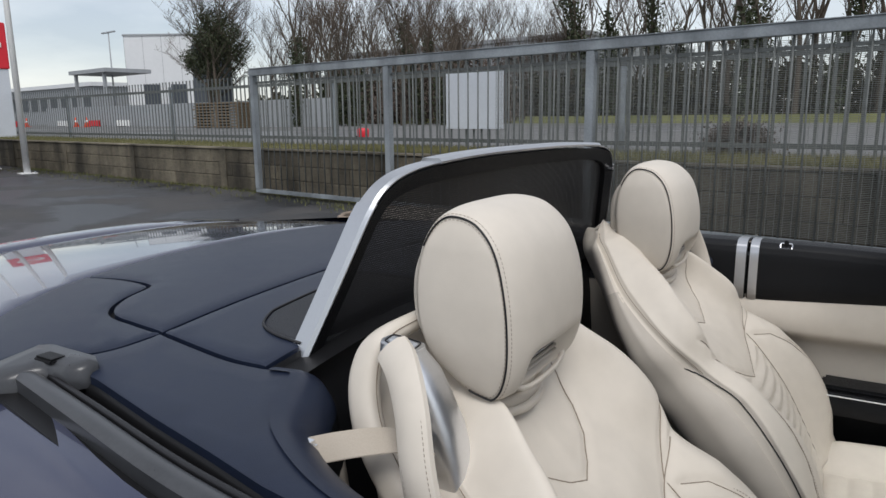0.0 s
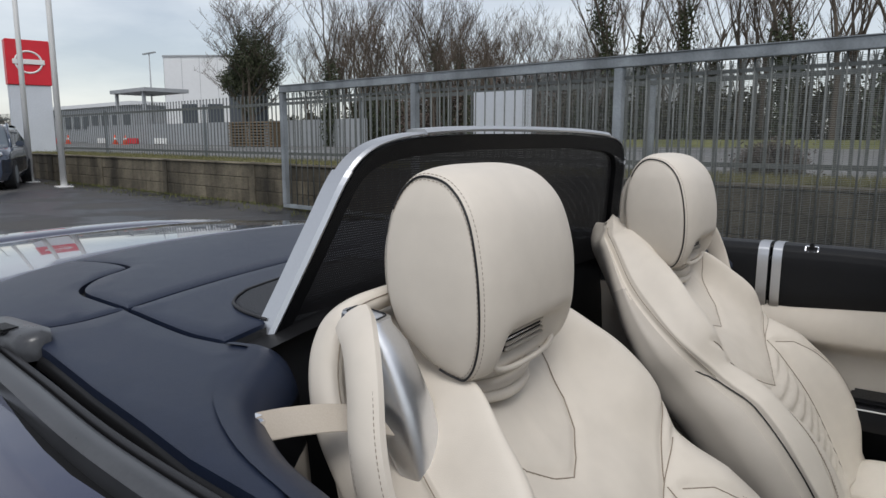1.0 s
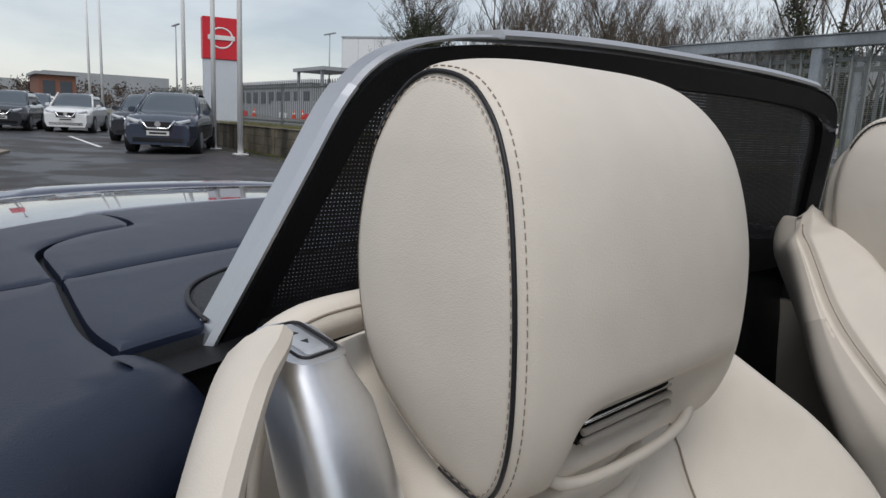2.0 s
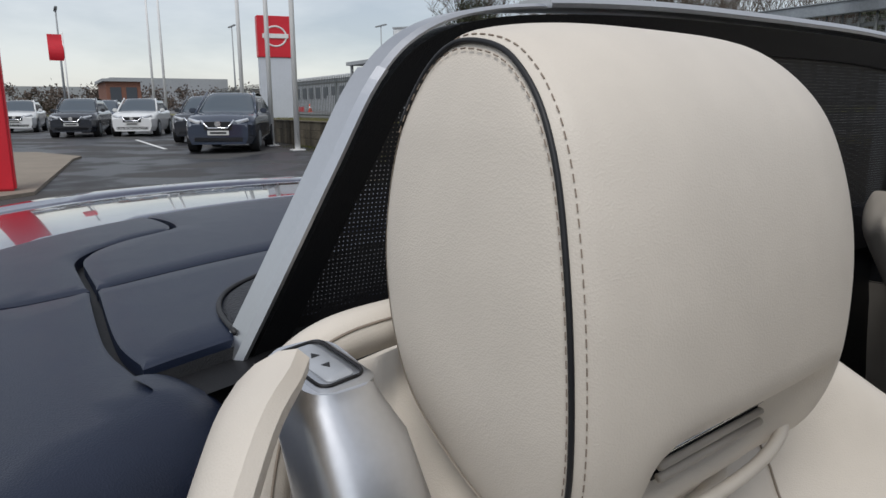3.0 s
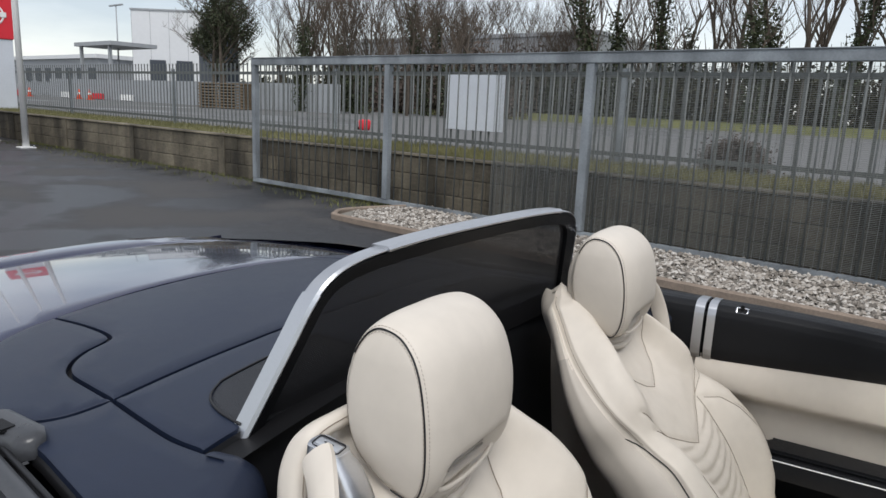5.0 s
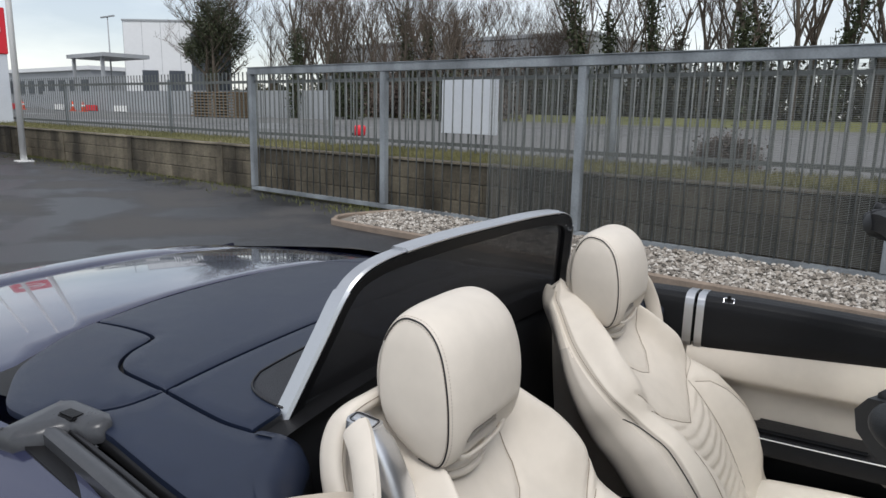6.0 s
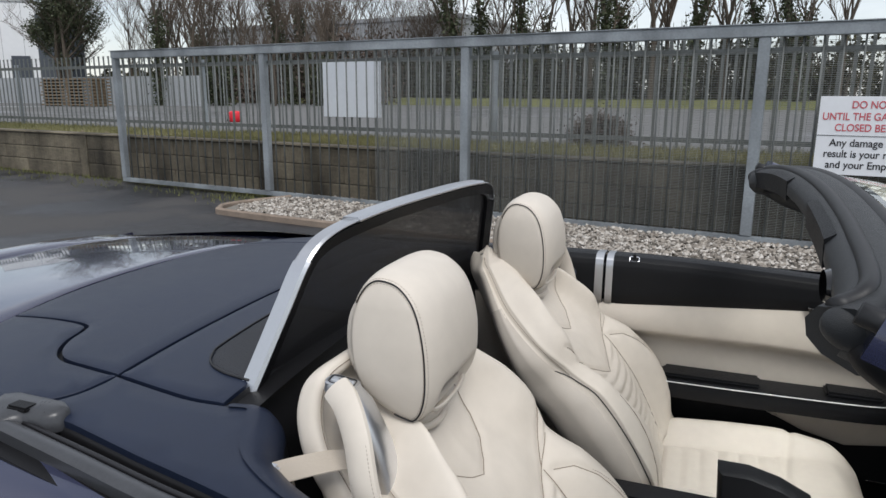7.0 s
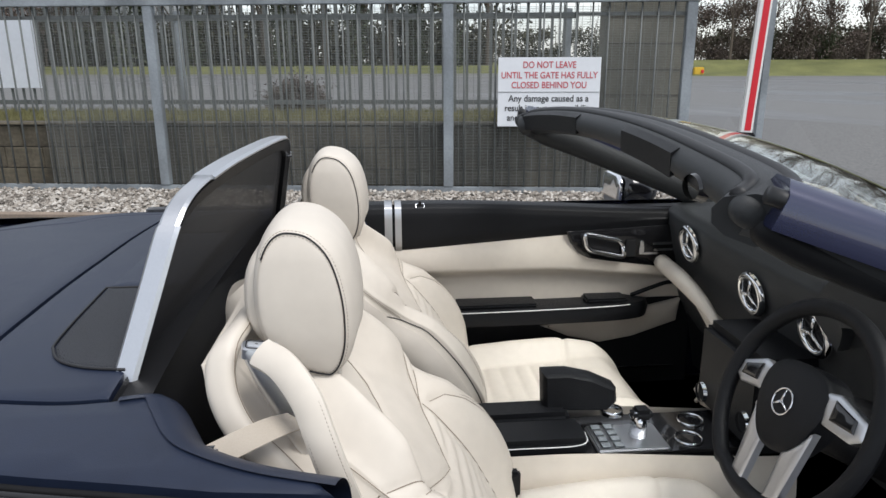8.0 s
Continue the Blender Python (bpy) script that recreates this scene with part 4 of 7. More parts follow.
# sewn lines on one half of the front: (across, up)
V_LINE = [(0.0, 0.398), (0.045, 0.428), (0.09, 0.465), (0.135, 0.503), (0.205, 0.560)]
NECK_V = [(0.0, 0.612), (0.030, 0.630), (0.066, 0.668), (0.092, 0.722), (0.104, 0.790), (0.108, 0.850)]
RIB_EDGE = [(0.125, 0.04), (0.128, 0.16), (0.131, 0.30), (0.134, 0.42), (0.135, 0.503)]
BOLSTER = [(0.150, 0.478), (0.180, 0.452), (0.204, 0.39), (0.222, 0.29), (0.232, 0.17), (0.234, 0.06)]
YOKE = [(0.135, 0.503), (0.165, 0.545), (0.195, 0.590), (0.225, 0.630)]
SEAMS = [V_LINE, NECK_V, RIB_EDGE, BOLSTER, YOKE]


def seam_gap(x, s):
    """Distance in metres from the nearest sewn line."""
    best, y = 1.0, s * S_LEN
    for line in SEAMS:
        for (x0, s0), (x1, s1) in zip(line, line[1:]):
            y0, y1 = s0 * S_LEN, s1 * S_LEN
            dx, dy = x1 - x0, y1 - y0
            t = max(0.0, min(1.0, ((x - x0) * dx + (y - y0) * dy) / (dx * dx + dy * dy)))
            best = min(best, math.hypot(x - x0 - t * dx, y - y0 - t * dy))
    return best


def relief(x, s):
    """Padding swell between the seams, and the cross ribs."""
    d = seam_gap(x, s)
    n = 0.004 * (1 - math.exp(-(d / 0.035) ** 2)) - 0.0045 * math.exp(-(d / 0.0062) ** 2)
    top = 0.398 + 0.77 * x
    if x < 0.131 and 0.03 < s < top:
        r = abs(math.sin(math.pi * (s - 0.35 * x * x / 0.13) / 0.040))
        n += (0.008 * r ** 0.55 - 0.005) * smooth(0.131, 0.118, x) * smooth(top, top - 0.02, s)
    # soft hollows where the hide is pulled
    n += 0.0022 * math.sin(31 * x + 9 * s) * math.sin(23 * s + 2) * smooth(0.02, 0.06, d)
    return n


def back_mesh():
    ss = steps(0.0, 0.94, 118) + [0.952, 0.965, 0.977, 0.988, 0.996, 1.0]
    bm, rings = bmesh.new(), []
    for s in ss:
        pts = []
        for sg in (1, -1):
            sec = half_section(s, sg < 0)
            half = []
            for i, (x, n) in enumerate(sec):
                if i <= 5 * PER:
                    n += relief(x, s) * smooth(5 * PER, 4.4 * PER, i)
                half.append(seat_at(sg * x, s, n))
            pts += half[:-1] if sg > 0 else half[::-1][:-1]
        rings.append([bm.verts.new(p) for p in pts])
    m = len(rings[0])
    for p, q in zip(rings, rings[1:]):
        for i in range(m):
            bm.faces.new((p[i], p[(i + 1) % m], q[(i + 1) % m], q[i]))
    bm.faces.new(rings[0])
    bm.faces.new(rings[-1][::-1])
    return to_mesh(bm, "backrest", LEATHER, True)


BACK_ME = back_mesh()


def on_front(line, sg, proud=0.0, n=10):
    res = []
    for (x0, s0), (x1, s1) in zip(line, line[1:]):
        for i in range(n):
            x, s = x0 + (x1 - x0) * i / n, s0 + (s1 - s0) * i / n
            res.append(seat_at(sg * x, s, front_n(sg * x, s) + relief(x, s) + proud))
    return res


def edge_line(sg, s0, s1, k=5.0, proud=0.001, n=60):
    """A line round the side of the backrest, k spans from the centre of the front."""
    res = []
    for s in steps(s0, s1, n):
        sec = half_section(s, sg < 0)
        f = k(s) if callable(k) else k
        x, d = sec[min(int(f * PER), len(sec) - 1)]
        res.append(seat_at(sg * (x + proud), s, d + proud * 0.6))
    return res


def stitches_bm(line, gap=0.0052, length=0.0030, r=0.00045, bm=None):
    bm = bm or bmesh.new()
    line = [Vector(p) for p in line]
    acc, nxt = 0.0, 0.0
    for p, q in zip(line, line[1:]):
        d = (q - p).length
        while nxt < acc + d and d > 0:
            a = p.lerp(q, (nxt - acc) / d)
            tube_bm([a, a + (q - p).normalized() * length], r, 4, bm)
            nxt += gap
        acc += d
    return bm


# black piping down both bolster edges, thin dark seam up both shoulders
EDGE_ME = [to_mesh(tube_bm(edge_line(sg, 0.04, 0.60, lambda s: 5.0 + 1.6 * smooth(0.46, 0.62, s), 0.0), 0.0014, 8), "bolster_piping", PIPING, True) for sg in (1, -1)]
SHOULDER_SEAM = [to_mesh(tube_bm(edge_line(sg, 0.545, top, 5.0, -0.0004), 0.0009, 6), "shoulder_seam", SEAM, True) for sg, top in ((1, 0.99), (-1, 0.90))]
SEAM_ME, bm = [], bmesh.new()
for sg in (-1, 1):
    for k, line in enumerate(SEAMS):
        row = on_front(line, sg, 0.0011)
        SEAM_ME.append(to_mesh(tube_bm(row, 0.0008, 5), "sewn_seam", SEAM, True))
        if k == 3:
            stitches_bm([p + Vector((0, sg * 0.006, 0)) + S_NOR * 0.003 for p in row], bm=bm)
    stitches_bm([p + Vector((0, -sg * 0.007, 0)) for p in edge_line(sg, 0.56, 0.98 if sg > 0 else 0.9, 4.7, 0.001, 90)], bm=bm)
BSTITCH_ME = to_mesh(bm, "backrest_stitching", STITCH)


# lower flank panel, set off from the backrest by a fold
def flank(sg):
    def f(u, v):
        s = 0.02 + 0.82 * v
        sec = half_section(s, False)
        k = (6.2 + 1.7 * u) * PER
        i = min(int(k), len(sec) - 2)
        (x0, n0), (x1, n1) = sec[i], sec[i + 1]
        t = k - i
        puff = 0.013 * math.sin(math.pi * u) ** 0.5 * math.sin(math.pi * v) ** 0.8
        return seat_at(sg * (x0 + (x1 - x0) * t + puff), s, n0 + (n1 - n0) * t - 0.25 * puff)
    return f


# the darkened leather paints in the shade of this sideways-facing flank
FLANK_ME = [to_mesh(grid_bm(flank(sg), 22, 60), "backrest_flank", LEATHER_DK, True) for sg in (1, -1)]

# padded rim on the belt side, from the bolster up and round behind the headrest
HALF = [(0.030, 0.246, 0.70), (-0.010, 0.240, 0.79), (-0.064, 0.222, 0.85), (-0.112, 0.200, 0.89), (-0.136, 0.183, 0.93), (-0.143, 0.167, 0.965), (-0.138, 0.146, 0.990), (-0.128, 0.100, 1.000), (-0.126, 0.04, 1.002)]
COLLAR = curve_pts([(x, -y, z) for x, y, z in HALF], 121)


def collar_point(u, v):
    i = min(int(v * 120), 119)
    p = COLLAR[i].lerp(COLLAR[i + 1], v * 120 - i)
    t = (COLLAR[i + 1] - COLLAR[i]).normalized()
    fore = (S_NOR - t * S_NOR.dot(t)).normalized()
    sd = t.cross(fore)
    h = math.sin(math.pi * (0.08 + 0.80 * v)) ** 0.5
    c, q = math.cos(2 * math.pi * u), math.sin(2 * math.pi * u)
    return p + fore * (math.copysign(abs(c) ** 0.8, c) * (0.007 + 0.013 * h)) + sd * (math.copysign(abs(q) ** 0.8, q) * (0.005 + 0.009 * h))


COLLAR_ME = to_mesh(grid_bm(collar_point, 28, 90, True), "seat_rim", LEATHER, True)
COLLAR_PIPE = to_mesh(tube_bm([collar_point(0.0, q) + S_NOR * 0.0002 for q in steps(0.03, 0.97, 90)], 0.0008, 5), "rim_seam", SEAM, True)

# ---- headrest: a wrapped centre between two flat side panels ----
HR_SIDE = [(-0.050, 1.143), (-0.021, 1.134), (0.005, 1.104), (0.020, 1.050), (0.022, 0.991), (0.014, 0.953), (0.000, 0.933), (-0.015, 0.933), (-0.040, 0.942), (-0.065, 0.960), (-0.083, 0.980), (-0.094, 1.010), (-0.098, 1.050), (-0.095, 1.090), (-0.085, 1.120), (-0.070, 1.138)]
HR_N = 128
HR_RING = [Vector((p.x, p.z)) for p in curve_pts([(x, 0, z) for x, z in HR_SIDE[-2:] + HR_SIDE + HR_SIDE[:3]], 20 * 16 + 1)]
HR_RING = [HR_RING[32 + round(i * 256 / HR_N)] for i in range(HR_N)]
HR_C = Vector((-0.040, 1.040))


def ring_normal(i):
    t = (HR_RING[(i + 2) % HR_N] - HR_RING[i - 2]).normalized()
    n = Vector((-t.y, t.x))
    return n if n.dot(HR_RING[i] - HR_C) > 0 else -n


HR_NOR = [ring_normal(i) for i in range(HR_N)]
HALF_W = [(0.90, 0.094), (0.946, 0.103), (0.991, 0.109), (1.048, 0.111), (1.104, 0.106), (1.137, 0.099), (1.18, 0.092)]


def head_width(z):
    return table(HALF_W, z)[0]


def head_point(i, w):
    """i round the side outline, w from seam (-1) to seam (1)."""
    i %= HR_N
    r, n = HR_RING[i], HR_NOR[i]
    swell = 0.020 * max(0, n.x) ** 2 + 0.0075 * max(0, n.y) ** 2 - 0.010 * max(0, -n.y) ** 2 + 0.010 * max(0, -n.x) ** 2
    q = r + n * (swell * (1 - abs(w) ** 3.5) - 0.0035 * groove(abs(w) - 1.0, 0.035))
    f = Vector((q.x, head_width(q.y) * w, q.y))
    # hollow for the warm-air outlet low in the front
    f.x -= 0.027 * math.exp(-(f.y / 0.068) ** 6) * math.exp(-((f.z - 0.961) / 0.024) ** 4) * smooth(-0.02, 0.006, f.x)
    return f


HEAD_ME = to_mesh(grid_bm(lambda u, v: head_point(round(u * HR_N), 2 * v - 1), HR_N, 73, True), "headrest", LEATHER, True)


def side_panel(sg):
    def f(u, v):
        i = round(u * HR_N) % HR_N
        r = HR_RING[i].lerp(HR_C, v)
        r = r - HR_NOR[i] * (0.0016 * (1 - v) ** 8)
        return Vector((r.x, sg * (head_width(r.y) - 0.0028 * (1 - v) ** 24 + 0.0045 * (1 - (1 - v) ** 3)), r.y))
    return f


SIDE_ME = [to_mesh(grid_bm(side_panel(sg), HR_N, 28, True), "side_panel", LEATHER, True) for sg in (-1, 1)]


def head_seam(w, proud=0.0, i0=-20, i1=62):
    """A line along the wrap beside the seam at |w| = 1."""
    res = []
    for i in range(i0, i1 + 1):
        p, n = head_point(i, max(-1.0, min(1.0, w))), HR_NOR[i % HR_N]
        res.append(p + Vector((n.x, 0, n.y)) * proud)
    return res


PIPE_ME = [to_mesh(tube_bm(head_seam(w, 0.0004), 0.0012, 8), "headrest_piping", PIPING, True) for w in (-1, 1)]
bm = bmesh.new()
for sg in (-1, 1):
    stitches_bm(head_seam(sg * 0.968, 0.0003), r=0.00034, bm=bm)
    sp = side_panel(sg)
    stitches_bm([sp((i % HR_N) / HR_N, 0.052) + Vector((0, sg * 0.0014, 0)) for i in range(-20, 63)], r=0.00034, bm=bm)
HSTITCH_ME = to_mesh(bm, "headrest_stitching", STITCH)


def shell_point(u, v):
    i, w = round(u * HR_N) % HR_N, 2 * v - 1
    r = HR_RING[i] - HR_C
    k = max(0.0, 1 - abs(w) ** 6) ** (1 / 6)
    return Vector((HR_C.x - 0.026 + r.x * 0.95 * k, 0.097 * w, HR_C.y - 0.006 + r.y * 0.80 * k))


# rear shell, set off by a joint
SHELL_ME = to_mesh(grid_bm(shell_point, HR_N, 40, True), "headrest_shell", LEATHER, True)
# warm-air outlet: dark slot, beige louvres and one bright blade, padded lip
OUTLET_ME = to_mesh(box_bm(-0.014, 0.0125, -0.046, 0.046, 0.952, 0.976, 0.003), "air_outlet", BLACK)
LOUVRE_ME = [to_mesh(tube_bm([(0.0135, -0.044, 0.9555 + 0.0055 * k), (0.0135, 0.044, 0.9555 + 0.0055 * k)], 0.0010 if k == 2 else 0.0021, 8), "outlet_louvre", CHROME if k == 2 else LEATHER_DK, True) for k in range(4)]
LIP_ME = to_mesh(tube_bm(curve_pts([(0.010, -0.070, 0.962), (0.014, -0.070, 0.944), (0.017, -0.045, 0.936), (0.019, 0.0, 0.935), (0.017, 0.045, 0.936), (0.014, 0.070, 0.944), (0.010, 0.070, 0.962)], 30), 0.0034, 8), "outlet_lip", LEATHER, True)
# pleated neck between headrest and backrest
NECK_ME = []
for k, (x, z, r) in enumerate(((-0.024, 0.926, 0.010), (-0.016, 0.912, 0.008), (-0.012, 0.899, 0.007))):
    w = 0.074 - 0.006 * k
    NECK_ME.append(to_mesh(tube_bm(curve_pts([(x - 0.07, -w, z + 0.010), (x - 0.010, -w * 0.96, z + 0.002), (x + 0.008, -w * 0.5, z - 0.002), (x + 0.011, 0, z - 0.004), (x + 0.008, w * 0.5, z - 0.002), (x - 0.010, w * 0.96, z + 0.002), (x - 0.07, w, z + 0.010)], 24), r, 10), "neck_pleat", LEATHER, True))


# cushion
def cushion_point(u, v):
    """u round the section across, v from back to front."""
    x = 0.24 + 0.57 * v
    th = 2 * math.pi * u
    c, q = math.cos(th), math.sin(th)
    a = math.copysign(abs(c) ** 0.62, c)
    w = (0.232 + 0.022 * smooth(0, 0.5, v)) * (1 - 0.10 * smooth(0.85, 1.0, v))
    b = abs(a)
    nose = smooth(0.80, 1.0, v)
    top = 0.452 + 0.030 * v + 0.062 * smooth(0.50, 0.80, b) * (1 - 0.55 * smooth(0.6, 0.95, v)) * smooth(0.0, 0.2, v) - 0.055 * nose ** 2
    top -= 0.006 * groove(b - 0.52, 0.03) * (1 - smooth(0.62, 0.70, v))
    top -= 0.007 * groove(v - 0.66 - 0.05 * b, 0.016)
    if b < 0.50 and 0.06 < v < 0.64:
        top += 0.008 * abs(math.sin(math.pi * (v - 0.06) / 0.083)) ** 0.6 * (1 - smooth(0.42, 0.5, b)) - 0.005
    z = 0.40 + (top - 0.40) * abs(q) ** 0.42 if q >= 0 else 0.40 - 0.10 * abs(q) ** 0.5
    if v > 0.93:
        k = (v - 0.93) / 0.07
        z = 0.40 + (z - 0.40) * math.sqrt(max(0.0, 1 - k * k * 0.92))
    return Vector((x, w * a, z))


bm = grid_bm(cushion_point, 140, 100, True)
bm.verts.ensure_lookup_table()
bm.faces.new([bm.verts[i] for i in range(140)])
bm.faces.new([bm.verts[-140 + i] for i in range(140)])
CUSH_ME = to_mesh(bm, "seat_cushion", LEATHER, True)
BASE_ME = box("seat_base", BLACK, 0.28, 0.76, -0.20, 0.20, 0.30, 0.39, 0.01)

# belt guide on the outer shoulder: satin bracket, leather strip, seat switch
GY = -0.175
def rounded(cx, cy, hx, hy, r, n=5):
    res = []
    for sx, sy, a0 in ((1, 1, 0), (-1, 1, 90), (-1, -1, 180), (1, -1, 270)):
        for k in range(n + 1):
            a = radians(a0 + 90 * k / n)
            res.append((cx + sx * (hx - r) + r * math.cos(a), cy + sy * (hy - r) + r * math.sin(a)))
    return res


def loft_bm(rows):
    """Rounded oblong sections, one above another: (x, y, z, half x, half y)."""
    bm = bmesh.new()
    rings = [[bm.verts.new((x + a, y + b, z - 0.16 * a)) for a, b in rounded(0, 0, hx, hy, min(hx, hy) * 0.7)] for x, y, z, hx, hy in rows]
    for p, q in zip(rings, rings[1:]):
        for i in range(len(p)):
            bm.faces.new((p[i], p[(i + 1) % len(p)], q[(i + 1) % len(p)], q[i]))
    bm.faces.new(rings[0])
    bm.faces.new(list(reversed(rings[-1])))
    return bm


GUIDE_ME = to_mesh(loft_bm([(-0.088, GY + 0.003, 1.003, 0.0235, 0.0165), (-0.087, GY + 0.003, 0.997, 0.025, 0.018), (-0.078, GY + 0.006, 0.980, 0.030, 0.023), (-0.068, GY + 0.008, 0.955, 0.032, 0.024), (-0.053, GY + 0.010, 0.920, 0.032, 0.026), (-0.040, GY + 0.012, 0.880, 0.029, 0.024), (-0.029, GY + 0.010, 0.845, 0.020, 0.016)]), "belt_guide", GUIDE, True, 40)
STRIP_LINE = [(-0.084, GY - 0.022, 1.004), (-0.054, GY - 0.048, 0.996), (-0.025, GY - 0.076, 0.966), (-0.008, GY - 0.094, 0.924), (0.003, GY - 0.100, 0.890), (0.013, GY - 0.098, 0.856), (0.020, GY - 0.090, 0.828)]
bm = bmesh.new()
sweep_bm(curve_pts(STRIP_LINE, 34),
         [(-0.006, -0.016), (-0.002, -0.020), (0.004, -0.019), (0.008, -0.012), (0.0095, 0.0), (0.008, 0.012), (0.004, 0.019), (-0.002, 0.020), (-0.006, 0.016)], up=(1, 0, 0.4), bm=bm)
STRIP_ME = to_mesh(bm, "guide_leather", LEATHER, True, 50)
bm = bmesh.new()
for off in (-0.015, 0.015):
    stitches_bm([Vector((x + off * 0.9, y - 0.0065, z + off * 0.40)) for x, y, z in curve_pts(STRIP_LINE, 60)], bm=bm)
GSTITCH_ME = to_mesh(bm, "guide_stitching", STITCH)


SWM = pose(-0.088, GY + 0.003, 1.0040, 3, 9, 6) @ Matrix.Scale(0.73, 4)
PLATE_ME = to_mesh(panel_bm(rounded(0, 0, 0.031, 0.021, 0.009), lambda a, b, h: Vector((a, b, -h)), 0.012, gap=0, round_r=0.003, thick=0.02), "switch_plate", ALU, True, 40)
RING_ME = to_mesh(tube_bm([Vector((a, b, 0.0006)) for a, b in rounded(0.0, 0, 0.025, 0.0155, 0.007)] + [Vector((0.025, 0.0085, 0.0006))], 0.0011, 6), "switch_gap", PIPING, True)
BUTTON_ME = to_mesh(panel_bm(rounded(0.0, 0, 0.0225, 0.0095, 0.004), lambda a, b, h: Vector((a, b, 0.0022 - h)), 0.008, gap=0, round_r=0.002, thick=0.004), "switch_button", shader("grey_switch", (0.42, 0.44, 0.47), 0.4, metal=0.3), True, 40)
bm = bmesh.new()
for s in (1, -1):
    vs = [bm.verts.new(p) for p in ((s * 0.010, 0, 0.0026), (s * 0.005, 0.003, 0.0026), (s * 0.005, -0.003, 0.0026))]
    r = bmesh.ops.extrude_face_region(bm, geom=[bm.faces.new(vs)])
    for v in r["geom"]:
        if isinstance(v, bmesh.types.BMVert):
            v.co.z -= 0.0006
ARROW_ME = to_mesh(bm, "switch_arrow", PIPING)

# webbing: from the quarter trim into the guide, and down the front of the bolster
def ribbon(ctrl, width, name, wv):
    bm = bmesh.new()
    pts = curve_pts(ctrl, 24)
    w = Vector(wv).normalized() * width / 2
    nrm = Vector((0, 0, 0.0012))
    a, b = [bm.verts.new(p + w) for p in pts], [bm.verts.new(p - w) for p in pts]
    c, d = [bm.verts.new(p + w - nrm) for p in pts], [bm.verts.new(p - w - nrm) for p in pts]
    for p, q in ((a, b), (b, d), (d, c), (c, a)):
        for i in range(len(pts) - 1):
            bm.faces.new((p[i], p[i + 1], q[i + 1], q[i]))
    return to_mesh(bm, name, BELT, True, 40)


BELT_A = ribbon([(-0.130, GY - 0.104, 0.912), (-0.098, GY - 0.088, 0.920), (-0.065, GY - 0.062, 0.922), (-0.040, GY - 0.030, 0.912)], 0.036, "belt_webbing", (0.75, -0.25, -0.38))
TONGUE = to_mesh(box_bm(-0.146, -0.126, GY - 0.118, GY - 0.096, 0.906, 0.922, 0.004), "belt_anchor", CHROME)


HEAD_PARTS = ("headrest", "side_panel", "headrest_shell", "headrest_piping", "headrest_stitching", "neck_pleat", "air_outlet", "outlet_lip", "outlet_louvre")


def seat(y, sg, head, label):
    """A bucket seat; sg -1 mirrors it for the other side of the car."""
    st = part("seat", BACK_ME, car, label, m=Matrix.Translation((0, y, 0)) @ Matrix.Diagonal((1, sg, 1, 1)))
    for nm, me, lb in (("headrest", HEAD_ME, "cream leather headrest"), ("side_panel", SIDE_ME[0], ""), ("side_panel", SIDE_ME[1], ""), ("headrest_shell", SHELL_ME, ""), ("headrest_piping", PIPE_ME[0], "thin black piping"), ("headrest_piping", PIPE_ME[1], "thin black piping"),
                       ("headrest_stitching", HSTITCH_ME, "!"), ("neck_pleat", NECK_ME[0], ""), ("neck_pleat", NECK_ME[1], ""), ("neck_pleat", NECK_ME[2], ""), ("air_outlet", OUTLET_ME, ""), ("outlet_lip", LIP_ME, ""),
                       *(("outlet_louvre", me, "") for me in LOUVRE_ME), *(("sewn_seam", me, "") for me in SEAM_ME),
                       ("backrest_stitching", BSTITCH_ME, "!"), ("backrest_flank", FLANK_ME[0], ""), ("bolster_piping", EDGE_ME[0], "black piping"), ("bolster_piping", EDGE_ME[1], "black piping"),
                       ("shoulder_seam", SHOULDER_SEAM[0], ""), ("shoulder_seam", SHOULDER_SEAM[1], ""), ("seat_rim", COLLAR_ME, "padded leather rim"), ("rim_seam", COLLAR_PIPE, ""),
                       ("seat_cushion", CUSH_ME, "ribbed cream leather cushion"), ("seat_base", BASE_ME, ""), ("belt_guide", GUIDE_ME, "satin aluminium belt guide"),
                       ("guide_leather", STRIP_ME, ""), ("guide_stitching", GSTITCH_ME, "!"), ("belt_webbing", BELT_A, "beige belt webbing"), ("belt_anchor", TONGUE, "")):
        part(nm, me, st, lb if lb != "!" else "", m=pose(0, head, 0) if nm in HEAD_PARTS else None, kind="stuff" if lb == "!" else "")
    for nm, me in (("switch_plate", PLATE_ME), ("switch_gap", RING_ME), ("switch_button", BUTTON_ME), ("switch_arrow", ARROW_ME)):
        part(nm, me, st, m=SWM)
    return st


seat(-0.365, 1, -0.021, "driver's cream leather bucket seat")
seat(0.402, -1, 0.030, "passenger's cream leather bucket seat")

# ---- doors ----
def door_low(x):
    return 0.800 + 0.072 * max(0.0, (x - 0.156)) if x < 0.66 else 0.836 + 0.06 * (x - 0.66)


def door_top(x):
    return 0.936 - 0.034 * smooth(0.2, 1.1, x)


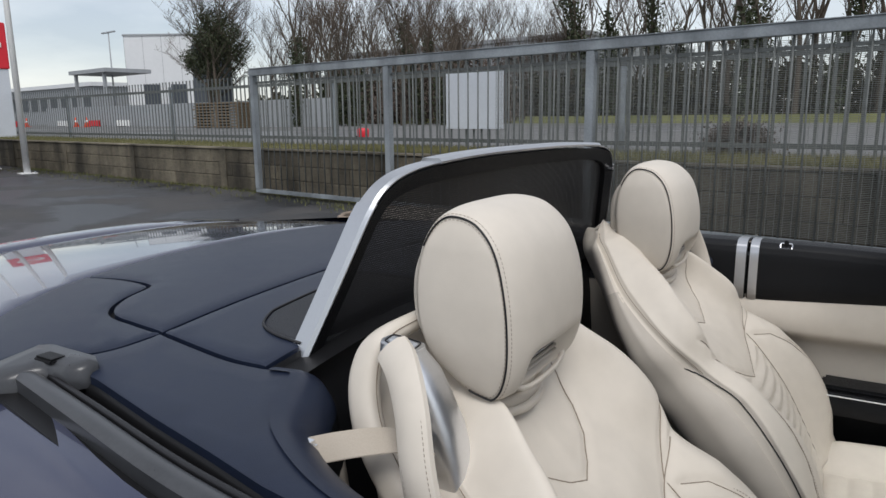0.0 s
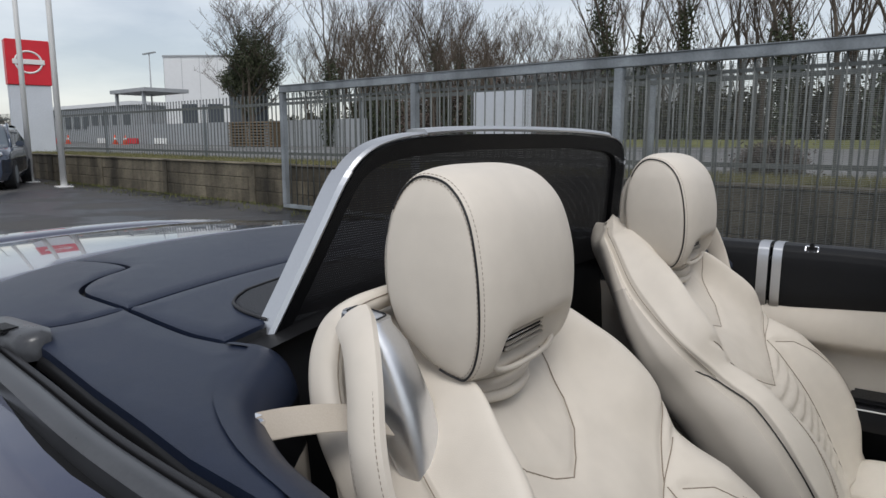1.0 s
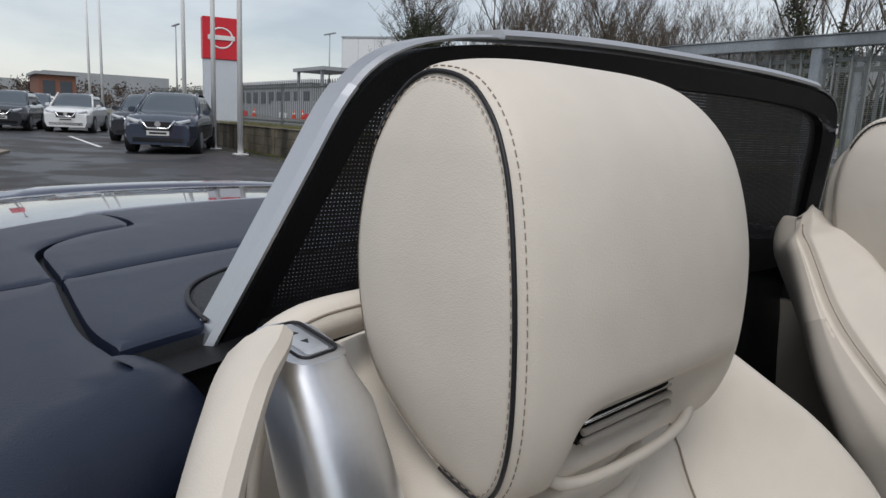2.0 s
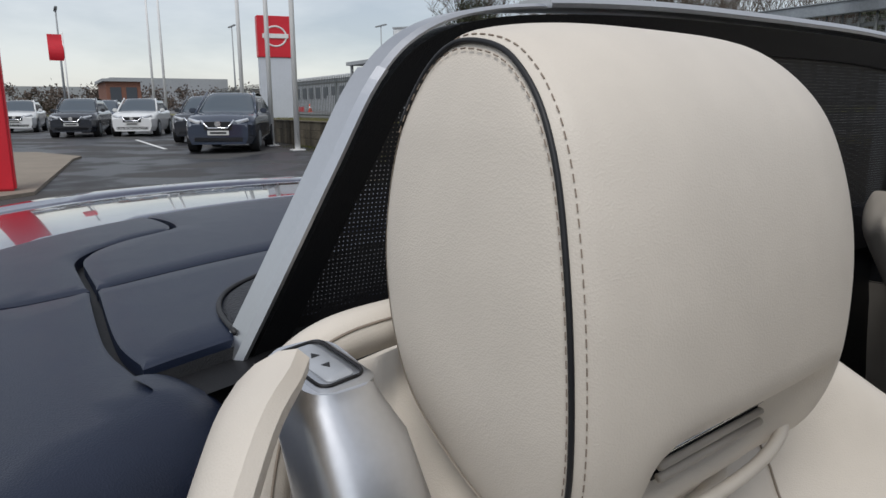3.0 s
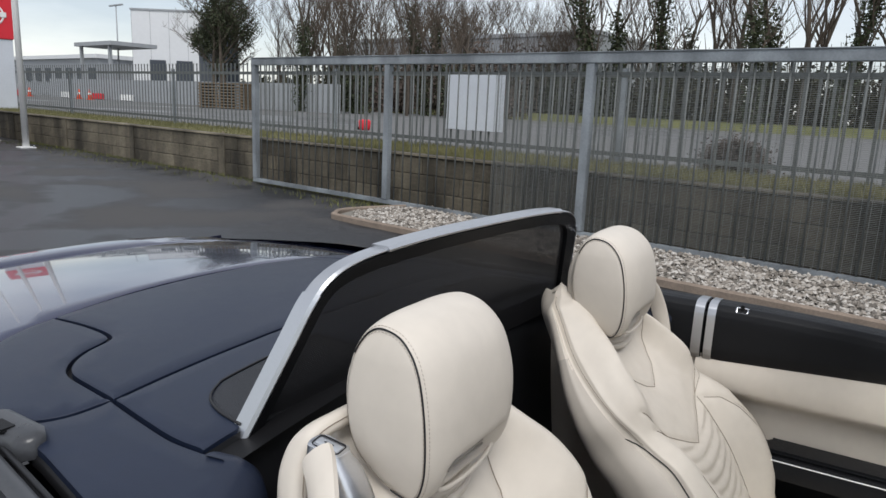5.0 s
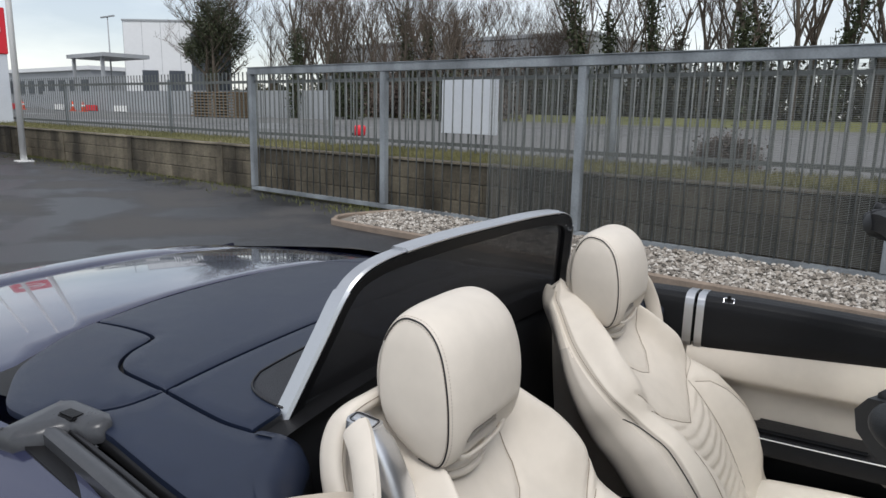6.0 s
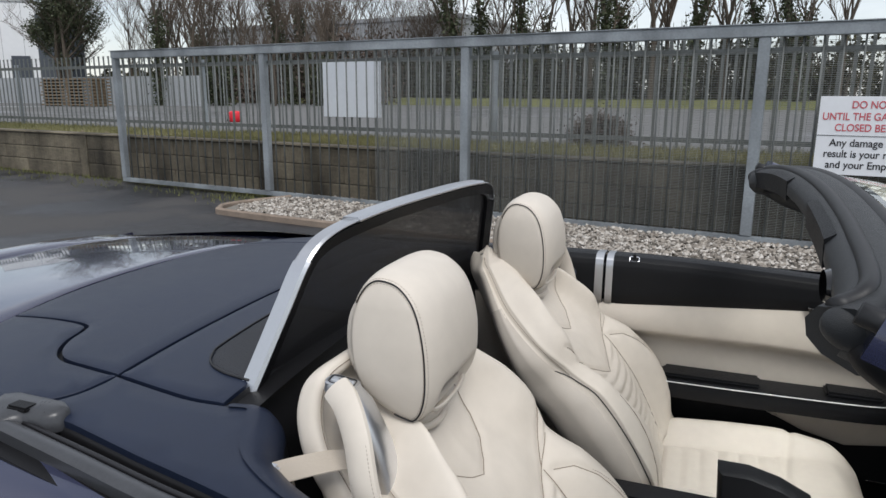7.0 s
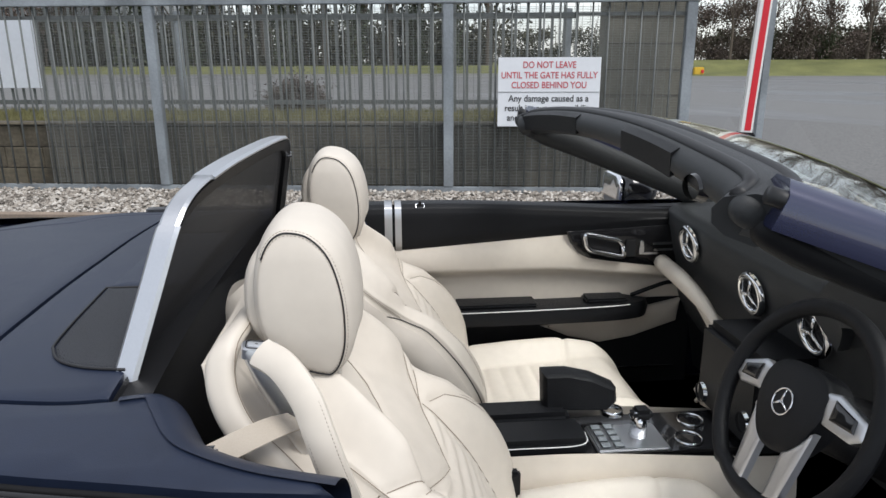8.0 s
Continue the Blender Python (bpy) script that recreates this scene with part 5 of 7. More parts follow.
def cap_point(x0, x1, off=0.0):
    def f(u, v):
        x = x0 + (x1 - x0) * u
        zl, zt = door_low(x), door_top(x)
        prof = [(0.700, zl - 0.012), (0.694, zl), (0.690, zl + 0.02), (0.692, zt - 0.03), (0.698, zt - 0.012), (0.712, zt - 0.002), (0.735, zt), (0.785, zt - 0.004), (0.792, zt - 0.014)]
        k = v * 8
        i = min(int(k), 7)
        t = k - i
        y, z = (prof[i][0] * (1 - t) + prof[i + 1][0] * t, prof[i][1] * (1 - t) + prof[i + 1][1] * t)
        d = Vector((0, -1, 0.9 if z > zt - 0.03 else 0.1)).normalized()
        return Vector((x, y, z)) + d * off
    return f


def upper_point(u, v):
    x = 0.10 + 0.97 * u
    zl, zc, zb = door_low(x) - 0.006, 0.722 - 0.035 * smooth(0.55, 1.07, x), 0.585
    if v < 0.5:
        t = v / 0.5
        return Vector((x, 0.700 - 0.016 * math.sin(math.pi * 0.62 * t), zl + (zc - zl) * t))
    t = (v - 0.5) / 0.5
    return Vector((x, 0.6855 + 0.034 * smooth(0.0, 0.25, t), zc + (zb - zc) * t))


def flat(yv):
    return lambda a, b, h: Vector((a, yv + h, b))


DOOR_PARTS = [
    ("door_cap", to_mesh(grid_bm(cap_point(0.1145, 1.07), 50, 33), "door_cap", SOFT_BLACK, True), "black leather door top"),
    ("bright_strip", to_mesh(grid_bm(cap_point(0.1165, 0.1365, 0.003), 6, 33), "bright_strip", ALU, True), "satin silver strip"),
    ("door_upper", to_mesh(grid_bm(upper_point, 60, 40), "door_upper", LEATHER, True), "cream leather door trim"),
    ("door_lower", to_mesh(grid_bm(lambda u, v: Vector((0.10 + 1.0 * u, 0.716 - 0.02 * v, 0.60 - 0.32 * v)), 12, 8), "door_lower", SOFT_BLACK, True), ""),
    ("switch_pod", to_mesh(panel_bm([(0.655, 0.842), (0.668, 0.805), (0.695, 0.768), (0.735, 0.748), (0.80, 0.737), (1.07, 0.700), (1.07, 0.862), (0.86, 0.850)], flat(0.680), 0.03, round_r=0.006, thick=0.03), "switch_pod", GLOSS_BLACK, True, 40), "dark gloss switch panel"),
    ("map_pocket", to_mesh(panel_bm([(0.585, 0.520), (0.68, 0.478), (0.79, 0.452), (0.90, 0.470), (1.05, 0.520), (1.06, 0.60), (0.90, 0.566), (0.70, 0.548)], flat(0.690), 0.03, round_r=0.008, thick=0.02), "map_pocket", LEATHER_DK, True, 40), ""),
    ("armrest", to_mesh(sweep_bm(curve_pts([(0.26, 0.66, 0.588), (0.5, 0.655, 0.590), (0.75, 0.655, 0.592), (0.865, 0.668, 0.594), (0.888, 0.695, 0.594)], 26), [(-0.05, -0.03), (0.05, -0.03), (0.055, 0.0), (0.045, 0.022), (-0.045, 0.022), (-0.055, 0.0)]), "armrest", SOFT_BLACK, True, 50), "black leather armrest"),
    ("armrest_pad", to_mesh(box_bm(0.30, 0.56, 0.62, 0.70, 0.611, 0.624, 0.006), "armrest_pad", SOFT_BLACK), ""),
    ("armrest_pad", to_mesh(box_bm(0.72, 0.855, 0.63, 0.70, 0.612, 0.628, 0.006), "armrest_pad", SOFT_BLACK), ""),
    ("armrest_piping", to_mesh(tube_bm(curve_pts([(0.27, 0.603, 0.606), (0.5, 0.599, 0.609), (0.75, 0.600, 0.613), (0.845, 0.612, 0.613), (0.880, 0.645, 0.606)], 26), 0.0016, 6), "armrest_piping", WHITE, True), "thin pale stitching"),
    ("pull_strap", to_mesh(tube_bm(curve_pts([(0.885, 0.690, 0.618), (0.94, 0.675, 0.645), (1.0, 0.672, 0.665), (1.05, 0.676, 0.662)], 16), 0.007, 8), "pull_strap", SOFT_BLACK, True), ""),
    ("sill_strip", to_mesh(box_bm(0.85, 1.05, 0.680, 0.70, 0.362, 0.368, 0.001), "sill_strip", CHROME), "bright sill strip"),
    ("lock_surround", to_mesh(tube_bm([Vector((a, 0.705 - (b - 0.926) * -0.8, b + 0.003)) for a, b in rounded(0.195, 0.926, 0.013, 0.006, 0.003)] + [Vector((0.208, 0.708, 0.932))], 0.0022, 6), "lock_surround", CHROME, True), "chrome lock surround"),
    ("lock_knob", to_mesh(box_bm(0.190, 0.200, 0.704, 0.712, 0.925, 0.943, 0.002), "lock_knob", BLACK), "black lock knob"),
    ("door_handle", to_mesh(tube_bm([Vector((a + (b - 0.795) * -0.25, 0.668, b - (a - 0.78) * 0.22)) for a, b in rounded(0.78, 0.795, 0.062, 0.027, 0.016)] + [Vector((0.842 + 0.011 * -0.25, 0.668, 0.806 - 0.062 * 0.22))], 0.0085, 8), "door_handle", CHROME, True), "chrome inner door handle"),
    ("handle_recess", to_mesh(panel_bm([(a, b - (a - 0.78) * 0.22) for a, b in rounded(0.78, 0.795, 0.055, 0.022, 0.012)], flat(0.676), 0.02), "handle_recess", PIPING, True), ""),
]
for k, (xa, za, w, h) in enumerate(((0.868, 0.782, 0.016, 0.028), (0.905, 0.798, 0.006, 0.010), (0.905, 0.775, 0.008, 0.014), (0.935, 0.764, 0.026, 0.004), (0.985, 0.795, 0.045, 0.004), (0.985, 0.775, 0.040, 0.004))):
    DOOR_PARTS.append(("door_switch", to_mesh(box_bm(xa - w, xa + w, 0.672, 0.6795, za - h, za + h, 0.002), "door_switch", RUBBER if k == 0 else CHROME), ""))
for s, lab in ((1, "closed passenger door with cream and black trim"),):
    dr = part("door", to_mesh(box_bm(0.10, 1.10, 0.72, 0.79, 0.26, 0.905, 0.01), "door", BLACK), car, lab, m=Matrix.Diagonal((1, s, 1, 1)))
    for nm, me, lb in DOOR_PARTS:
        part(nm, me, dr, lb)
    # fixed trim behind the door with its own strip
    part("pillar_trim", to_mesh(grid_bm(cap_point(-0.02, 0.1105), 10, 33), "pillar_trim", SOFT_BLACK, True), car, m=Matrix.Diagonal((1, s, 1, 1)))
    part("bright_strip", to_mesh(grid_bm(cap_point(0.0845, 0.108, 0.003), 6, 33), "bright_strip", ALU, True), car, "satin silver strip", m=Matrix.Diagonal((1, s, 1, 1)))
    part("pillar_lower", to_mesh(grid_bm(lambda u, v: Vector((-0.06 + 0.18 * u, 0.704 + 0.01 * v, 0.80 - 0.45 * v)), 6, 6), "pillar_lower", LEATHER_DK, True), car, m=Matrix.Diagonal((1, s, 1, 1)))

# ---- dashboard ----
def dash_point(u, v):
    y = -0.715 + 1.43 * u
    edge = 0.03 * abs(y / 0.715) ** 3
    hood = 0.028 * math.exp(-((y + 0.38) / 0.20) ** 4)
    prof = [(1.06, 0.52), (1.02, 0.60), (0.995, 0.68), (0.985, 0.74), (0.968, 0.80), (0.955, 0.86), (0.955, 0.895 + hood * 0.6), (0.975 - hood * 1.6, 0.918 + hood), (1.05, 0.925 + hood * 0.7), (1.18, 0.925), (1.36, 0.905)]
    k = v * 10
    i = min(int(k), 9)
    t = k - i
    x, z = prof[i][0] * (1 - t) + prof[i + 1][0] * t, prof[i][1] * (1 - t) + prof[i + 1][1] * t
    return Vector((x + edge, y, z))


dash = part("dashboard", to_mesh(grid_bm(dash_point, 90, 41), "dashboard", DASH, True), car, "black leather dashboard with round vents", m=pose(0.012, 0, 0))
part("knee_trim", to_mesh(sweep_bm(curve_pts([(1.045, 0.690, 0.695), (1.03, 0.55, 0.680), (1.01, 0.38, 0.640), (0.985, 0.24, 0.625), (0.93, 0.175, 0.56), (0.87, 0.15, 0.52)], 30), [(-0.016, -0.03), (0.016, -0.03), (0.016, 0.03), (-0.016, 0.03)]), "knee_trim", LEATHER, True, 50), dash, "cream leather knee trim")
part("knee_panel", to_mesh(grid_bm(lambda u, v: Vector((1.05 + 0.06 * v, 0.16 + 0.53 * u, 0.66 - 0.3 * v)), 10, 8), "knee_panel", SOFT_BLACK, True), dash)


def vent(y, z, x=0.958, r=0.047):
    m = pose(x, y, z, 0, -12, 0)
    bm = bmesh.new()
    grid_bm(lambda u, v: Vector((-0.012 * math.sin(math.pi * v), 0, 0)) + Vector((0, math.cos(2 * math.pi * u), math.sin(2 * math.pi * u))) * (r - 0.010 * math.cos(math.pi * v)), 40, 9, True, bm)
    vt = part("air_vent", to_mesh(bm, "air_vent", CHROME, True), dash, "round chrome air vent", m=m)
    bm = bmesh.new()
    bmesh.ops.create_circle(bm, cap_ends=True, segments=32, radius=r - 0.008, matrix=Matrix.Translation((0.004, 0, 0)) @ Matrix.Rotation(radians(90), 4, "Y"))
    for k in range(6):
        a = math.pi * k / 6
        tube_bm([(-0.001, -math.cos(a) * (r - 0.012), -math.sin(a) * (r - 0.012)), (-0.001, math.cos(a) * (r - 0.012), math.sin(a) * (r - 0.012))], 0.0012, 4, bm)
    part("vent_core", to_mesh(bm, "vent_core", PIPING), dash, m=m)
    bm = bmesh.new()
    for a0 in (90, 210, 330):
        a = radians(a0 + 15)
        tube_bm([(-0.010, 0, 0), (-0.006, math.cos(a) * (r - 0.008), math.sin(a) * (r - 0.008))], 0.0045, 6, bm)
    part("vent_blades", to_mesh(bm, "vent_blades", CHROME, True), dash, m=m)


vent(0.478, 0.845)
vent(0.125, 0.812)
vent(-0.125, 0.812)
vent(-0.60, 0.842, 0.985)
# instrument binnacle
part("binnacle", to_mesh(sweep_bm(curve_pts([(0.95, -0.60, 0.84), (0.93, -0.54, 0.925), (0.92, -0.38, 0.955), (0.93, -0.22, 0.925), (0.95, -0.17, 0.84)], 30), [(-0.03, -0.012), (0.06, -0.012), (0.06, 0.012), (-0.03, 0.012)], up=(1, 0, 0)), "binnacle", DASH, True, 50), dash)
part("instrument_glass", to_mesh(box_bm(0.972, 0.985, -0.56, -0.21, 0.79, 0.915, 0.01), "instrument_glass", GLOSS_BLACK), dash)
# centre stack with rotary controls
stack = part("control_panel", to_mesh(box_bm(0.86, 1.02, -0.13, 0.15, 0.52, 0.745, 0.02), "control_panel", SOFT_BLACK), car, "gloss black centre stack")
for y, z in ((0.105, 0.565), (-0.09, 0.590)):
    bm = bmesh.new()
    grid_bm(lambda u, v: Vector((-0.008 * v, 0, 0)) + Vector((0, math.cos(2 * math.pi * u), math.sin(2 * math.pi * u))) * (0.026 - 0.003 * v), 28, 4, True, bm)
    part("rotary_ring", to_mesh(bm, "rotary_ring", CHROME, True), stack, m=pose(0.858, y, z))

part("knee_trim", to_mesh(tube_bm(curve_pts([(0.955, 0.655, 0.738), (0.935, 0.45, 0.740), (0.928, 0.28, 0.715), (0.925, 0.180, 0.668), (0.922, 0.175, 0.60), (0.920, 0.20, 0.54), (0.905, 0.245, 0.463)], 36), [0.026 - 0.020 * smooth(0.1, 0.6, i / 35) for i in range(36)], 10), "knee_trim", LEATHER, True), dash, "cream leather knee trim")

# ---- steering wheel ----
SW = pose(0.750, -0.402, 0.800, 0, 24, 0) @ pose(0, 0, 0, -7, 0, 0) @ Matrix.Scale(0.94, 4)
RW = 0.188
bm = bmesh.new()
grid_bm(lambda u, v: Vector((0.0155 * math.sin(2 * math.pi * v), math.cos(2 * math.pi * u) * (RW + 0.0165 * math.cos(2 * math.pi * v)), math.sin(2 * math.pi * u) * (RW + 0.0165 * math.cos(2 * math.pi * v)) * (0.95 if math.sin(2 * math.pi * u) < -0.85 else 1))), 72, 13, True, bm)
wheel = part("steering_wheel", to_mesh(bm, "steering_wheel", SOFT_BLACK, True), car, "black leather three-spoke steering wheel with silver spokes", m=SW)
hub = [(-0.085, 0.045), (-0.055, 0.072), (0.0, 0.080), (0.055, 0.072), (0.085, 0.045), (0.080, -0.01), (0.045, -0.070), (0.0, -0.085), (-0.045, -0.070), (-0.080, -0.01)]
hub = [(p.x, p.y) for p in curve_pts([(a, b, 0) for a, b in hub + hub[:1]], 50)][:-1]
part("airbag_hub", to_mesh(panel_bm(hub, lambda a, b, h: Vector((-0.010 - 0.012 * (1 - (a * a + b * b) / 0.009) + h, a, b)), 0.012, gap=0, round_r=0.006, thick=0.05), "airbag_hub", SOFT_BLACK, True, 50), wheel)
bm = bmesh.new()
grid_bm(lambda u, v: Vector((-0.0225 - 0.0015 * math.sin(math.pi * v), 0, 0.002)) + Vector((0, math.cos(2 * math.pi * u), math.sin(2 * math.pi * u))) * (0.0225 + 0.0035 * v), 36, 5, True, bm)
part("hub_badge", to_mesh(bm, "hub_badge", CHROME, True), wheel, "plain round chrome badge")
bm = bmesh.new()
for a in (90, 210, 330):
    tube_bm([(-0.0235, 0, 0.002), (-0.0225, 0.022 * math.cos(radians(a)), 0.002 + 0.022 * math.sin(radians(a)))], [0.0035, 0.0012], 6, bm)
part("badge_rays", to_mesh(bm, "badge_rays", CHROME, True), wheel)
for s in (1, -1):
    arm = [(s * 0.070, 0.052), (s * 0.100, 0.058), (s * 0.165, 0.036), (s * 0.170, 0.006), (s * 0.150, -0.006), (s * 0.085, 0.0)]
    sp = part("spoke", to_mesh(panel_bm(arm, lambda a, b, h: Vector((-0.010 + 0.06 * max(0, abs(a) - 0.1) + h, a, b)), 0.012, gap=0, round_r=0.004, thick=0.018), "spoke", ALU, True, 40), wheel, "silver spoke")
    part("wheel_buttons", to_mesh(panel_bm([(s * 0.098, 0.047), (s * 0.150, 0.032), (s * 0.153, 0.010), (s * 0.100, 0.012)], lambda a, b, h: Vector((-0.0135 + 0.06 * max(0, abs(a) - 0.1) + h, a, b)), 0.01, gap=0, round_r=0.003, thick=0.006), "wheel_buttons", GLOSS_BLACK, True, 40), wheel)
    leg = [(s * 0.060, -0.045), (s * 0.030, -0.078), (s * 0.032, -0.165), (s * 0.066, -0.160), (s * 0.080, -0.020)]
    part("lower_spoke", to_mesh(panel_bm(leg, lambda a, b, h: Vector((-0.008 + h, a, b)), 0.012, gap=0, round_r=0.004, thick=0.016), "lower_spoke", ALU, True, 40), wheel, "silver spoke")
part("steering_column", to_mesh(tube_bm([(0.0, 0, 0), (0.12, 0, 0.0), (0.25, 0, 0.0)], [0.05, 0.06, 0.07], 20), "steering_column", BLACK, True), wheel)

# ---- centre console ----
con = part("centre_console", to_mesh(box_bm(0.16, 0.98, -0.105, 0.105, 0.32, 0.525, 0.02), "centre_console", GLOSS_BLACK), car, "dark console between the seats")
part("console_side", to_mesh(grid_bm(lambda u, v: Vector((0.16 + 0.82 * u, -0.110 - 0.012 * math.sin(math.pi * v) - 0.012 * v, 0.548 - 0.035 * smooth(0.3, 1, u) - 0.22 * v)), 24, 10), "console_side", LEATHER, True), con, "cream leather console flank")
# same cream flank on the passenger side, its shade put into the colour
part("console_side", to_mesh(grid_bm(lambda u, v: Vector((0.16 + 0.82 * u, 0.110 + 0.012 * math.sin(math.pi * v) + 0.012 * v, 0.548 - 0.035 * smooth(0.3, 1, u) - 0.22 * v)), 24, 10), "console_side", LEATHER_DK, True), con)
part("armrest_lid", to_mesh(box_bm(0.16, 0.515, -0.095, 0.012, 0.53, 0.568, 0.012), "armrest_lid", SOFT_BLACK), con, "black leather armrest lid")
part("armrest_lid", to_mesh(box_bm(0.16, 0.50, 0.016, 0.100, 0.53, 0.572, 0.012), "armrest_lid", SOFT_BLACK), con)
part("armrest_seam", to_mesh(tube_bm(curve_pts([(0.18, -0.096, 0.556), (0.35, -0.097, 0.557), (0.47, -0.096, 0.556), (0.508, -0.08, 0.556), (0.516, -0.04, 0.556)], 24), 0.0013, 6), "armrest_seam", WHITE, True), con)
bin_o = [(0.440, 0.655), (0.445, 0.560), (0.600, 0.552), (0.622, 0.575), (0.618, 0.612), (0.560, 0.640), (0.50, 0.655)]
part("phone_cradle", to_mesh(panel_bm(bin_o, lambda a, b, h: Vector((a, 0.050 + h * 2.2, b)), 0.02, gap=0, round_r=0.008, thick=0.022), "phone_cradle", SOFT_BLACK, True, 40), con, "black upright phone cradle")
sel = part("selector_panel", to_mesh(box_bm(0.535, 0.70, -0.085, 0.028, 0.52, 0.534, 0.004), "selector_panel", ALU), con, "silver selector panel with buttons")
for i in range(2):
    for j in range(4):
        part("console_button", to_mesh(box_bm(0.545 + 0.03 * i, 0.568 + 0.03 * i, -0.078 + 0.026 * j, -0.056 + 0.026 * j, 0.5345, 0.538, 0.002), "console_button", GALV), con)
part("selector_stalk", to_mesh(tube_bm([(0.645, -0.025, 0.53), (0.648, -0.022, 0.565), (0.645, -0.012, 0.585)], [0.022, 0.017, 0.020], 14), "selector_stalk", CHROME, True), con)
part("selector_knob", to_mesh(box_bm(0.628, 0.675, -0.045, 0.0, 0.575, 0.600, 0.010), "selector_knob", SOFT_BLACK), con)
bm = bmesh.new()
grid_bm(lambda u, v: Vector((math.cos(2 * math.pi * u), math.sin(2 * math.pi * u), 0)) * (0.028 - 0.006 * v) + Vector((0.61, 0.055, 0.548 + 0.012 * math.sin(math.pi * v))), 28, 6, True, bm)
part("rotary_controller", to_mesh(bm, "rotary_controller", CHROME, True), con)
for x, y in ((0.76, -0.04), (0.80, 0.04)):
    bm = bmesh.new()
    grid_bm(lambda u, v: Vector((math.cos(2 * math.pi * u), math.sin(2 * math.pi * u), 0)) * (0.032 - 0.004 * v) + Vector((x, y, 0.527 + 0.003 * math.sin(math.pi * v))), 28, 5, True, bm)
    part("cup_ring", to_mesh(bm, "cup_ring", CHROME, True), con)
part("seat_buckle", to_mesh(box_bm(0.315, 0.340, -0.190, -0.165, 0.50, 0.56, 0.006), "seat_buckle", BLACK), con)

# ---- windscreen frame ----
HP = curve_pts([(0.508, 0.626, 1.190), (0.540, 0.585, 1.203), (0.558, 0.40, 1.220), (0.566, 0.20, 1.230), (0.569, 0, 1.233), (0.566, -0.20, 1.230), (0.558, -0.40, 1.220), (0.540, -0.600, 1.205), (0.500, -0.652, 1.190)], 60)
hdr = part("windscreen_header", to_mesh(sweep_bm(HP, [(-0.046, -0.005), (-0.038, -0.034), (0.0, -0.044), (0.035, -0.034), (0.050, -0.020), (0.050, 0.000), (0.036, 0.016), (0.0, 0.024), (-0.030, 0.020)]), "windscreen_header", DASH, True, 60), car, "black padded windscreen header with rubber seals")
for off, up_, r in ((-0.024, 0.015, 0.011), (0.022, 0.017, 0.010)):
    sg = []
    for i, p in enumerate(HP):
        d = (HP[min(i + 1, len(HP) - 1)] - HP[max(i - 1, 0)]).normalized()
        sd = d.cross(Vector((0, 0, 1))).normalized()
        sg.append(p + sd * off + Vector((0, 0, up_)))
    part("header_seal", to_mesh(tube_bm(sg, r, 10), "header_seal", RUBBER, True), hdr, "grey rubber roof seal")
for s in (1, -1):
    bm = bmesh.new()
    bmesh.ops.create_uvsphere(bm, u_segments=24, v_segments=14, radius=1.0)
    for v in bm.verts:
        v.co = Vector((v.co.x * 0.036, v.co.y * 0.018, v.co.z * 0.024))
    part("header_end", to_mesh(bm, "header_end", DASH, True), hdr, m=pose(0.508, s * 0.642 - (0.014 if s > 0 else 0), 1.190, 0, 10, 0))
for y0, y1 in ((0.60, 0.14), (-0.14, -0.42)):
    pts = [p for p in HP if min(y0, y1) <= p.y <= max(y0, y1)]
    bm = bmesh.new()
    sweep_bm([p + Vector((-0.044, 0, 0.002)) for p in pts], [(-0.006, -0.026), (0.006, -0.034), (0.008, 0.004), (-0.005, 0.012)], bm=bm)
    part("sun_visor", to_mesh(bm, "sun_visor", SOFT_BLACK, True, 50), hdr, "folded black sun visor")
for y in (0.575, -0.49):
    bm = bmesh.new()
    grid_bm(lambda u, v: Vector((-0.012 * v, math.cos(2 * math.pi * u) * (0.034 - 0.008 * v), math.sin(2 * math.pi * u) * (0.022 - 0.005 * v))), 24, 4, True, bm)
    part("latch_socket", to_mesh(bm, "latch_socket", GLOSS_BLACK, True), hdr, m=pose(0.508, y, 1.192))
